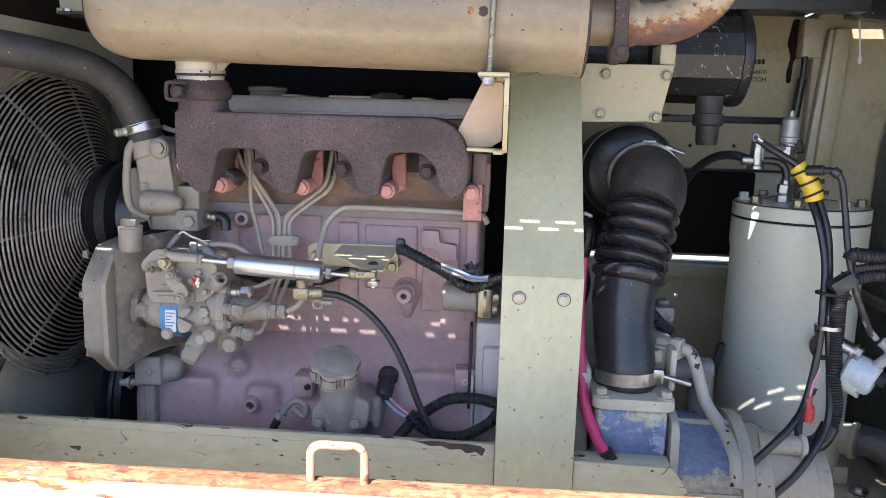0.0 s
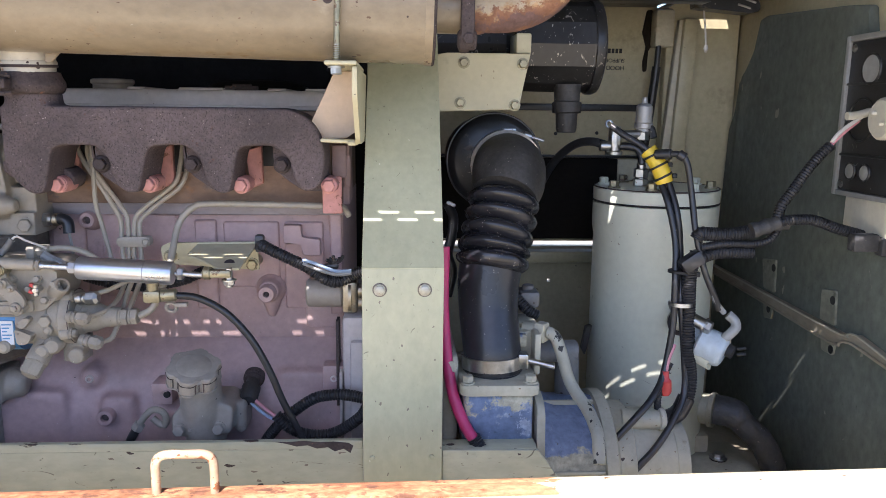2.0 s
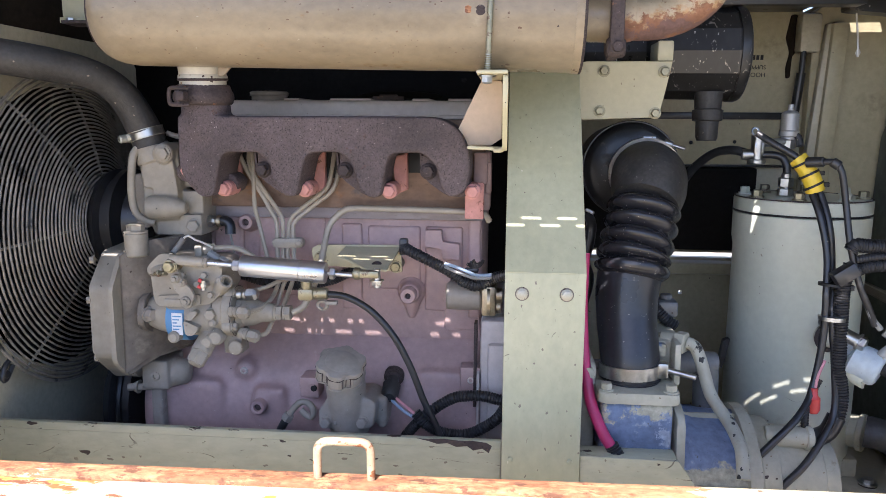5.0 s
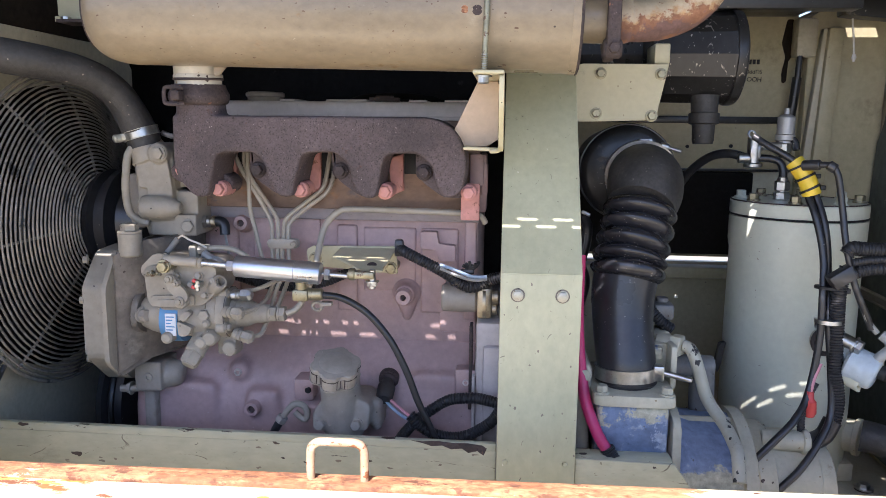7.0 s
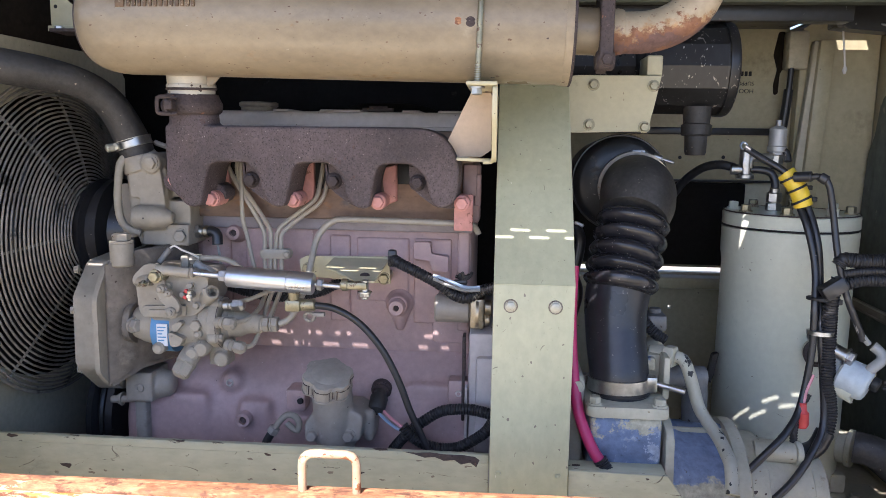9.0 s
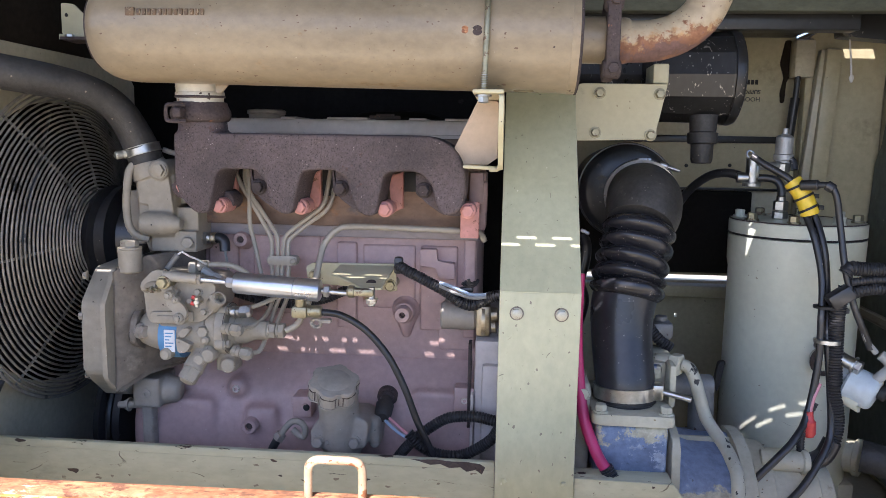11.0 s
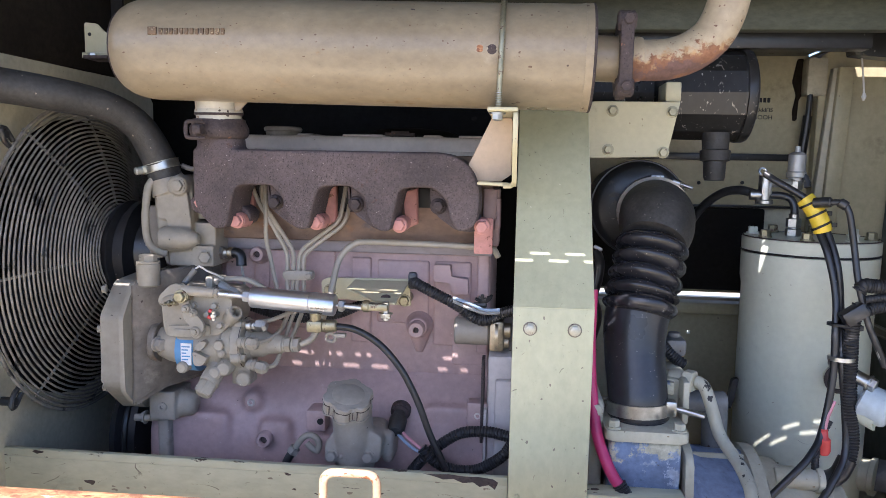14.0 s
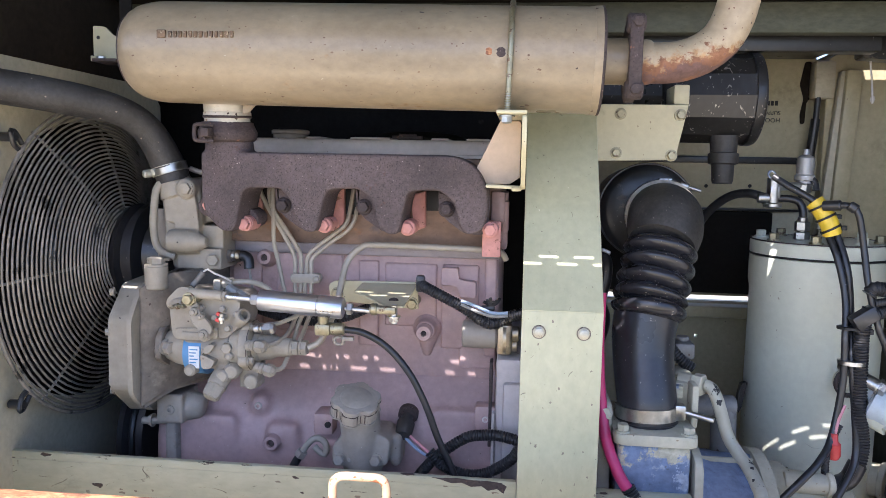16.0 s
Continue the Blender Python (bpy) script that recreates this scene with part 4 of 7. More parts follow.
for x in (-0.3681, -0.2419, -0.1160):
    part("port_flange", plate(rounded([(x - 0.0130, 1.4470), (x + 0.018, 1.4470), (x + 0.052, 1.420), (x + 0.064, 1.398), (x + 0.062, 1.3850), (x + 0.050, 1.3815), (x + 0.028, 1.3830), (x + 0.016, 1.3915), (x - 0.0030, 1.4050), (x - 0.0120, 1.424)], [0.002, 0.004, 0.01, 0.01, 0.008, 0.008, 0.01, 0.01, 0.012, 0.008], 5), 1.094, 1.1575, "xz", 0.005, 3), MANIFOLD, man)
for x in (-0.4275, -0.2895, -0.1570):
    part("gasket", plate([(x - 0.025, 1.4360), (x, 1.4440), (x + 0.001, 1.3860), (x - 0.012, 1.3800), (x - 0.0195, 1.4030)], 1.158, 1.1715, "xz", 0.002), PINK, man, "pink primed port gasket flange")
for x0, x1, z0 in ((-0.4274, -0.4017, 1.416), (-0.2885, -0.2650, 1.4025), (-0.1560, -0.1300, 1.412)):
    part("injector_pocket", box(x0, x1, 1.1690, 1.1718, z0, 1.446, 0.0005), INK, man, "dark injector pocket in the head")
for x, z in ((-0.430, 1.389), (-0.304, 1.390), (-0.175, 1.3895), (-0.050, 1.390)):
    part("bolt", join(cyl((x, 1.135, z), (x, 1.093, z), 0.0122, bev=0.002), hexa((x, 1.094, z), (0, -1, 0), 0.0095, 0.012, 1.2)), PINK, man, "pink primed hexagon bolt")
part("bolt", join(cyl((-0.498, 1.15, 1.415), (-0.498, 1.120, 1.415), 0.011), hexa((-0.498, 1.122, 1.415), (0, -1, 0), 0.0088, 0.012, 1.2)), PINK, man, "pink primed hexagon bolt")
for x, z in ((-0.3681, 1.4190), (-0.2419, 1.4195), (-0.116, 1.4192)):
    part("bolt", join(cyl((x, 1.12, z), (x, 1.0915, z), 0.0125, bev=0.002), hexa((x, 1.0925, z), (0, -1, 0), 0.0088, 0.010, 1.15)), DARKRUST, man, "dark rusty hexagon bolt")
part("line_bracket", join(box(-0.063, -0.034, 1.125, 1.131, 1.345, 1.401, 0.002), box(-0.063, -0.034, 1.131, 1.17, 1.345, 1.350, 0.001)), PINK, man, "pink primed strap")

# ---- front cover and water housing ----
part("timing_cover", plate(rounded([(1.0485, 1.130), (1.051, 1.2395), (1.097, 1.288), (1.32, 1.300), (1.35, 1.07), (1.112, 1.0745)], 0.009), -0.634, -0.594, "yz", 0.004, 2), TAN, eng)
part("cover_flange", plate(rounded([(1.032, 1.127), (1.0315, 1.2405), (1.070, 1.2925), (1.32, 1.306), (1.35, 1.068), (1.066, 1.094)], 0.009), -0.5935, -0.586, "yz", 0.0015), TAN, eng)
gear = bmesh.new()
lo = [gear.verts.new((x, y, 1.095 + (0.03 if x > -0.55 else 0))) for x, y in ((-0.5855, 1.048), (-0.545, 1.085), (-0.50, 1.155), (-0.50, 1.40), (-0.5855, 1.40))]
hi = [gear.verts.new((x, y, 1.292 + (0.022 if x > -0.55 else 0))) for x, y in ((-0.5855, 1.052), (-0.545, 1.085), (-0.50, 1.135), (-0.50, 1.40), (-0.5855, 1.40))]
gear.faces.new(lo)
gear.faces.new(hi[::-1])
for i in range(5):
    gear.faces.new((lo[i], lo[(i + 1) % 5], hi[(i + 1) % 5], hi[i]))
bmesh.ops.bevel(gear, geom=list(gear.edges), offset=0.005, segments=2, affect="EDGES")
part("gear_case", gear, GREASE_SHADE, eng, "oil-stained gear case")
for y, z in ((1.05, 1.218), (1.06, 1.122), (1.066, 1.278)):
    part("cover_bolt", hexa((-0.634, y + 0.006, z), (-1, -0.3, 0), 0.006, 0.007), TAN, eng)
part("filler_neck", cyl((-0.566, 1.075, 1.285), (-0.566, 1.075, 1.322), 0.0175, bev=0.002), TAN, eng)
part("filler_plug", hexa((-0.566, 1.075, 1.321), (0, 0, 1), 0.0135, 0.014, 1.3), TAN, eng)
wh = cast(part("water_housing", join(
    plate(rounded([(-0.584, 1.446), (-0.571, 1.456), (-0.527, 1.456), (-0.5185, 1.446), (-0.516, 1.380), (-0.516, 1.311), (-0.563, 1.311), (-0.574, 1.340), (-0.581, 1.40)], 0.004), 1.131, 1.29, "xz", 0),
    lathe((-0.5735, 1.143, 1.471), hc_axis, [(0, 0.0255), (0.016, 0.0255), (0.024, 0.028), (0.045, 0.030)], 28),
    plate(rounded([(-0.5744, 1.4465), (-0.525, 1.4490), (-0.5165, 1.380), (-0.5165, 1.3365), (-0.5575, 1.3335), (-0.5575, 1.3850), (-0.5735, 1.3870)], 0.003), 1.1215, 1.14, "xz", 0),
    lathe((-0.5355, 1.150, 1.4405), (0, -1, 0), [(0, 0.0165), (0.034, 0.0160), (0.0365, 0.0135)], 28),
    lathe((-0.5660, 1.1180, 1.3560), (1, 0, 0), [(0, 0.0150), (0.003, 0.0187), (0.034, 0.0187), (0.050, 0.0150), (0.064, 0.008)], 28),
    box(-0.5520, -0.516, 1.118, 1.15, 1.338, 1.374, 0), box(-0.5575, -0.4825, 1.1265, 1.28, 1.3105, 1.344, 0), box(-0.5165, -0.4825, 1.136, 1.28, 1.322, 1.381, 0), box(-0.520, -0.501, 1.150, 1.28, 1.386, 1.450, 0)), TAN, eng), 0.0017, 3)
part("side_pipe", tube([(-0.578, 1.126, 1.450), (-0.5855, 1.119, 1.438), (-0.5885, 1.115, 1.405), (-0.5893, 1.114, 1.379), (-0.5858, 1.114, 1.352), (-0.5755, 1.117, 1.337), (-0.558, 1.122, 1.3305)], 0.0062, 12), TAN, wh)
part("bolt", hexa((-0.5340, 1.1140, 1.4405), (0, -1, 0), 0.0098, 0.008, 1.25), TAN, wh)
part("bolt", hexa((-0.4965, 1.1270, 1.3265), (0.25, -1, 0), 0.0098, 0.011, 1.2), TAN, wh)
part("front_plate", box(-0.603, -0.5790, 1.150, 1.27, 1.318, 1.406, 0.004), TANGREY, wh)
for z in (1.384, 1.351):
    part("side_bolt", hexa((-0.603, 1.165, z), (-1, -0.15, 0), 0.0068, 0.009), TAN, wh)
part("drill_mark", cyl((-0.5425, 1.0995, 1.3560), (-0.5425, 1.0985, 1.3560), 0.0012, bev=0.0002, n=8), INK, wh)
sen = part("coolant_sensor", join(hexa((-0.488, 1.158, 1.330), (1, 0, 0), 0.011, 0.012, 1.05), cyl((-0.479, 1.158, 1.330), (-0.470, 1.158, 1.330), 0.0085)), STEEL, eng, "zinc sender with brass collar")
part("collar", cyl((-0.470, 1.158, 1.330), (-0.462, 1.158, 1.330), 0.010, n=12), BRASS, sen)
part("plug", tube([(-0.462, 1.158, 1.330), (-0.456, 1.157, 1.331), (-0.448, 1.155, 1.326), (-0.446, 1.152, 1.310)], 0.0085, 12, 0.003), RUBBER, sen)
part("wire", tube([(-0.446, 1.152, 1.312), (-0.438, 1.14, 1.292), (-0.42, 1.11, 1.266), (-0.40, 1.09, 1.256)], 0.0022, 6), GREYTUBE, sen)

# ---- injection pump ----
pump = cast(part("injection_pump", join(
    lathe((-0.560, 1.085, 1.195), (1, 0, 0), [(0, 0.020), (0.01, 0.024), (0.025, 0.030), (0.05, 0.0350), (0.117, 0.0355), (0.119, 0.030)], 32),
    box(-0.432, -0.402, 1.07, 1.10, 1.135, 1.170, 0), cyl((-0.412, 1.085, 1.146), (-0.412, 1.062, 1.146), 0.012), cyl((-0.450, 1.075, 1.17), (-0.460, 1.045, 1.142), 0.0155)), TAN, eng, "tan painted rotary injection pump"), 0.002, 5)
part("governor_cover", plate(rounded([(-0.5348, 1.2768), (-0.524, 1.2879), (-0.4293, 1.2832), (-0.4218, 1.2753), (-0.4247, 1.2349), (-0.4441, 1.2169), (-0.5255, 1.2133), (-0.5303, 1.2235)], [0.008, 0.010, 0.008, 0.008, 0.006, 0.008, 0.003, 0.003]), 1.050, 1.13, "xz", 0.004, 3), TAN, pump)
part("cover_ledge", plate(rounded([(-0.5228, 1.2301), (-0.4559, 1.2329), (-0.4561, 1.2168), (-0.5231, 1.2138)], 0.003), 1.045, 1.10, "xz", 0.002, 2), TAN, pump)
part("end_flange", lathe((-0.4430, 1.085, 1.200), (1, 0, 0), [(0, 0.030), (0.002, 0.0355), (0.016, 0.0375), (0.0175, 0.0395), (0.030, 0.0395), (0.032, 0.0380), (0.033, 0.030)], 44), TAN, pump)
for a in (62, 152, 242, 332):
    q = Vector((-0.4255, 1.085 - 0.036 * math.cos(radians(a)), 1.200 + 0.036 * math.sin(radians(a))))
    part("flange_ear", join(cyl(q, q + Vector((0.0155, 0, 0)), 0.0095, bev=0.002, n=20), hexa(q + Vector((0.0155, 0, 0)), (1, 0, 0), 0.0058, 0.007)), TAN, pump)
part("gasket_line", ring((-0.4125, 1.085, 1.200), (1, 0, 0), 0.0392, 0.0006, 56, 6), DARKRUST, pump)
part("drive_flange", plate(rounded([(1.048, 1.180), (1.058, 1.222), (1.13, 1.236), (1.145, 1.165), (1.095, 1.154)], 0.012), -0.560, -0.550, "yz", 0.002), GREASE_SHADE, pump)
part("flange_nut", hexa((-0.546, 1.060, 1.197), (1, -0.5, 0), 0.010, 0.014), TANGREY, pump)
lab = part("rating_label", lathe((-0.514, 1.085, 1.189), (1, 0, 0), [(0, 0.0300), (0.0005, 0.0374), (0.029, 0.0376), (0.0295, 0.0300)], 48), BLUELABEL, pump, "blue and white rating label")
part("label_field", box(-0.503, -0.4865, 1.0466, 1.0486, 1.169, 1.203, 0), WHITELABEL, lab)
for z0 in (1.172, 1.177, 1.182, 1.187, 1.192, 1.197):
    part("label_line", box(-0.5015, -0.4885 - 0.003 * (int(z0 * 1000) % 3), 1.0461, 1.0465, z0, z0 + 0.0018, 0), BLUELABEL, lab)
for x, z, r in ((-0.4385, 1.190, 0.007), (-0.448, 1.160, 0.011), (-0.500, 1.166, 0.010)):
    part("cover_lug", cyl((x, 1.09, z), (x, 1.040, z), r, r * 0.9, 0.003), TAN, pump)
part("lock_plate", plate(rounded([(-0.4816, 1.1936), (-0.4712, 1.1897), (-0.4580, 1.1836), (-0.4657, 1.1709), (-0.4791, 1.1703)], 0.003), 1.039, 1.060, "xz", 0.0015), TAN, pump)
part("inspection_cover", plate(rounded([(-0.4790, 1.2000), (-0.4660, 1.2105), (-0.4590, 1.2060), (-0.4700, 1.1926), (-0.4770, 1.1930)], 0.005), 1.041, 1.060, "xz", 0.0015), TAN, pump)
part("side_plug", hexa((-0.4429, 1.052, 1.2026), (0.1, -1, 0), 0.0085, 0.010, 1.1), TAN, pump)
part("knob", lathe((-0.4376, 1.07, 1.1663), (0.1, -1, 0), [(0, 0.0125), (0.022, 0.0125), (0.027, 0.009), (0.028, 0.003)], 24), TAN, pump)
part("throttle_lever", join(plate(rounded([(-0.5005, 1.2883), (-0.4876, 1.2888), (-0.48, 1.2641), (-0.4719, 1.2509), (-0.4653, 1.2301), (-0.4738, 1.2188), (-0.4807, 1.2226), (-0.4838, 1.2473), (-0.494, 1.2622), (-0.5008, 1.2704)], 0.003), 1.033, 1.039, "xz", 0.001), cyl((-0.4700, 1.055, 1.2240), (-0.4700, 1.028, 1.2240), 0.0085)), TAN, pump)
for x, z in ((-0.482, 1.262), (-0.460, 1.248), (-0.440, 1.232), (-0.487, 1.243), (-0.448, 1.262), (-0.425, 1.255)):
    part("screw", hexa((x, 1.05, z), (0.1, -1, 0.2), 0.005, 0.010), TAN, pump)
for x, z in ((-0.4471, 1.2584), (-0.4487, 1.2492)):
    part("seal_mark", moved(box(-0.0032, 0.0032, -0.003, 0.003, -0.0026, 0.0026, 0.0012), Matrix.Translation((x, 1.030, z)) @ Matrix.Rotation(radians(25), 4, "Y")), RED, pump, "red paint seal")
part("inlet_stub", lathe((-0.4330, 1.062, 1.2400), (0.62, -0.55, 0.50), [(0, 0.0125), (0.010, 0.0118), (0.028, 0.0112), (0.0295, 0.0100), (0.0295, 0.0072), (0.014, 0.0066)], 24), TAN, pump)
part("drain_plug", join(hexa((-0.458, 1.050, 1.146), (-0.3, -0.75, -0.8), 0.0145, 0.024, 1.05), lathe((-0.4625, 1.037, 1.132), (-0.3, -0.75, -0.8), [(0, 0.011), (0.006, 0.0105), (0.007, 0.007)], 16)), TAN, pump)
for i, (x, y, z, ax) in enumerate(((-0.396, 1.06, 1.232, (1, -0.2, 0.1)), (-0.405, 1.047, 1.2085, (1, -0.25, 0)), (-0.396, 1.06, 1.171, (1, -0.2, -0.15)), (-0.394, 1.09, 1.222, (1, 0, 0.2)))):
    a = Vector(ax).normalized()
    p = Vector((x, y, z))
    if i == 3:
        part("vent_screw", hexa(p - a * 0.012, a, 0.0055, 0.012), TAN, pump)
        continue
    part("delivery_valve", join(cyl(p - a * 0.006, p + a * 0.003, 0.0085), lathe(p + a * 0.002, a, [(0, 0.0072), (0.002, 0.0085), (0.006, 0.0085), (0.007, 0.007), (0.009, 0.007)], 18), lathe(p + a * 0.010, a, [(0, 0.0085), (0.0015, 0.0100), (0.013, 0.0100), (0.0145, 0.0085), (0.017, 0.0052)], 6)), TAN if i else STEEL, pump)
part("centre_union", join(lathe((-0.408, 1.085, 1.199), (1, -0.03, 0), [(0, 0.026), (0.006, 0.0245), (0.008, 0.0225), (0.022, 0.0215), (0.034, 0.0155), (0.054, 0.0140), (0.056, 0.012)], 28), hexa((-0.3520, 1.082, 1.1995), (1, 0, 0), 0.0122, 0.012, 1.0), hexa((-0.3385, 1.082, 1.1998), (1, 0, 0), 0.0120, 0.012, 1.0)), TAN, pump)
part("linkage_joint", join(cyl((-0.4918, 1.052, 1.2795), (-0.4918, 1.026, 1.2795), 0.0105, bev=0.002), hexa((-0.4918, 1.027, 1.2795), (0, -1, 0), 0.0078, 0.009, 1.25)), OLIVEZINC, pump)
part("linkage_arm", plate(rounded([(-0.530, 1.262), (-0.495, 1.275), (-0.490, 1.294), (-0.512, 1.296), (-0.534, 1.275)], 0.006), 1.040, 1.046), TAN, pump)
part("stop_shaft", join(cyl((-0.528, 1.050, 1.2690), (-0.503, 1.036, 1.2715), 0.0088, bev=0.002, n=20), cyl((-0.530, 1.0515, 1.2688), (-0.5275, 1.0500, 1.2690), 0.0105, n=20)), TAN, pump)
part("stop_screw", join(cyl((-0.520, 1.034, 1.2665), (-0.498, 1.022, 1.2700), 0.0028, n=10), cyl((-0.512, 1.0295, 1.2678), (-0.508, 1.0275, 1.2684), 0.0055, n=6)), OLIVEZINC, pump)
part("idle_arm", plate(rounded([(-0.4905, 1.2668), (-0.4790, 1.2668), (-0.4705, 1.2545), (-0.4600, 1.2440), (-0.4560, 1.2330), (-0.4640, 1.2230), (-0.4740, 1.2225), (-0.4760, 1.2330), (-0.4900, 1.2480)], 0.004, 3), 1.0265, 1.0325, "xz", 0.001), TAN, pump)
for x, z, r in ((-0.4835, 1.2613, 0.0062), (-0.4734, 1.2545, 0.0050), (-0.4695, 1.2274, 0.0075)):
    part("arm_boss", join(cyl((x, 1.034, z), (x, 1.0215, z), r, bev=0.0015, n=20), hexa((x, 1.0225, z), (0, -1, 0), r * 0.6, 0.004, 1.1)), TAN, pump)
part("spring_post", join(cyl((-0.4428, 1.045, 1.2514), (-0.4428, 1.026, 1.2514), 0.0045, n=14), cyl((-0.4428, 1.030, 1.2600), (-0.4428, 1.030, 1.2430), 0.0038, n=12)), STEEL, pump)
part("raised_plate", box(-0.5120, -0.4790, 1.0425, 1.0470, 1.2140, 1.2260, 0.0015), TAN, pump)
part("return_banjo", join(box(-0.4770, -0.4640, 1.078, 1.104, 1.2835, 1.3030, 0.004), cyl((-0.4650, 1.09, 1.2960), (-0.4480, 1.09, 1.2960), 0.0085, n=6), cyl((-0.470, 1.09, 1.270), (-0.470, 1.09, 1.288), 0.0085)), TAN, pump)

# ---- fuel lines ----
Q = {
    "a": [(-0.4075, 1.16, 1.4504), (-0.4041, 1.152, 1.4003), (-0.4020, 1.148, 1.3547), (-0.3949, 1.146, 1.3274), (-0.3861, 1.142, 1.2912), (-0.3802, 1.138, 1.2716), (-0.3749, 1.13, 1.252)],
    "b": [(-0.4359, 1.165, 1.4497), (-0.4165, 1.158, 1.4135), (-0.4001, 1.154, 1.3893), (-0.3791, 1.15, 1.3552), (-0.3672, 1.148, 1.3308), (-0.3666, 1.146, 1.3006), (-0.3645, 1.142, 1.2734), (-0.357, 1.13, 1.2527), (-0.3587, 1.12, 1.2361), (-0.3635, 1.10, 1.2174), (-0.3717, 1.07, 1.2095), (-0.3845, 1.05, 1.2080)],
    "c": [(-0.4143, 1.166, 1.4501), (-0.4133, 1.16, 1.4273), (-0.4035, 1.156, 1.4047), (-0.3847, 1.153, 1.3778), (-0.3599, 1.149, 1.342), (-0.3565, 1.147, 1.3267), (-0.3563, 1.146, 1.3009), (-0.356, 1.142, 1.2737), (-0.345, 1.13, 1.2531), (-0.3513, 1.12, 1.2319), (-0.3575, 1.11, 1.2063), (-0.3622, 1.09, 1.179), (-0.3673, 1.075, 1.1665), (-0.3845, 1.068, 1.1665)],
    "d": [(-0.2735, 1.168, 1.4531), (-0.2784, 1.158, 1.4123), (-0.2838, 1.154, 1.3897), (-0.300, 1.152, 1.3738), (-0.3321, 1.15, 1.3492), (-0.3452, 1.147, 1.3335), (-0.3478, 1.146, 1.304), (-0.3485, 1.142, 1.274), (-0.3318, 1.12, 1.2555), (-0.3451, 1.10, 1.248), (-0.3659, 1.08, 1.2395), (-0.3777, 1.075, 1.2365)],
    "e": [(-0.2695, 1.168, 1.4139), (-0.2718, 1.158, 1.3943), (-0.2819, 1.154, 1.3778), (-0.3092, 1.152, 1.3571), (-0.3367, 1.15, 1.3334), (-0.3396, 1.147, 1.3226), (-0.3393, 1.146, 1.3043), (-0.3382, 1.142, 1.2744), (-0.3338, 1.13, 1.2536), (-0.339, 1.11, 1.2253), (-0.3406, 1.085, 1.2083)],
}
part("fuel_line_clip", join(plate(rounded([(-0.3722, 1.2915), (-0.3227, 1.2920), (-0.3227, 1.3070), (-0.3722, 1.3065)], 0.006, 4), 1.138, 1.154, "xz", 0.002, 2), cyl((-0.3285, 1.14, 1.2995), (-0.3285, 1.134, 1.2995), 0.005)), LINE, eng)
for k in Q:
    part("fuel_line", tube(Q[k], 0.0036, 8), LINE, eng)
part("return_line", tube([(-0.026, 1.155, 1.338), (-0.033, 1.150, 1.350), (-0.050, 1.148, 1.353), (-0.12, 1.148, 1.355), (-0.235, 1.150, 1.356), (-0.2572, 1.149, 1.3517), (-0.271, 1.147, 1.3403), (-0.2815, 1.142, 1.3224), (-0.2869, 1.12, 1.280), (-0.2885, 1.105, 1.2601), (-0.2966, 1.095, 1.2348), (-0.3083, 1.085, 1.2097), (-0.3256, 1.081, 1.2003)], 0.0050, 10), LINE, eng)
part("leak_off_line", tube([(-0.4500, 1.09, 1.2972), (-0.4233, 1.09, 1.2986), (-0.4051, 1.092, 1.2945), (-0.3889, 1.098, 1.2830), (-0.380, 1.105, 1.272)], 0.0042, 10), LINE, eng)
hook = part("hooked_pipe", tube([(-0.3422, 1.086, 1.0228), (-0.3278, 1.087, 1.0437), (-0.3162, 1.088, 1.0532), (-0.3037, 1.089, 1.0499), (-0.2985, 1.09, 1.0388), (-0.3015, 1.091, 1.0271), (-0.31, 1.092, 1.0299), (-0.3194, 1.093, 1.0382)], 0.0052, 10, 0.004), TAN, eng)
part("hose_end", tube([(-0.36310000000000003, 1.088, 0.9759), (-0.3511, 1.085, 1.0059), (-0.3422, 1.086, 1.0228)], 0.0068, 10, 0.004), RUBBER, hook)
part("crimp_nut", cyl((-0.3422, 1.086, 1.0228), (-0.3357, 1.0865, 1.0322), 0.0095, n=6), TANGREY, hook)

# ---- oil filler ----
of = cast(part("oil_filler", join(plate(rounded([(-0.284, 1.018), (-0.198, 1.022), (-0.192, 1.062), (-0.206, 1.072), (-0.268, 1.068), (-0.284, 1.05)], 0.008), 1.066, 1.14, "xz", 0),
                              lathe((-0.240, 1.095, 1.005), (-0.03, -0.20, 1), [(0, 0.031), (0.045, 0.031), (0.09, 0.031), (0.118, 0.033)], 28), box(-0.198, -0.180, 1.090, 1.16, 1.012, 1.064, 0.008, 3)), TANGREY, eng, "grey tan oil filler housing"), 0.0025, 8)
cap_r = lambda a: 0.0405 + 0.0042 * math.cos(6 * a) - 0.0016 * math.cos(12 * a)
capo = [(cap_r(a) * math.cos(a), cap_r(a) * math.sin(a)) for a in (k * math.tau / 96 for k in range(96))]
cm = Matrix.Translation((-0.2465, 1.063, 1.1130)) @ Matrix.Rotation(radians(22), 4, "X") @ Matrix.Rotation(radians(8), 4, "Y") @ Matrix.Rotation(radians(26), 4, "Z") @ Matrix.Diagonal((0.885, 0.885, 1.0, 1))
ocap = part("filler_cap", moved(join(plate([(x * 0.975, y * 0.975) for x, y in capo], -0.003, 0.0190, "xy", 0.001), plate(capo, 0.0150, 0.0225, "xy", 0.003, 3), plate([(x * 1.02, y * 1.02) for x, y in capo], -0.0045, -0.0022, "xy", 0.0007), lathe((0, 0, 0.0215), (0, 0, 1), [(0, 0.030), (0.002, 0.026), (0.0032, 0.012), (0.0034, 0.001)], 32)), cm), TANGREY, of, "lobed grey filler cap with knurled edge")
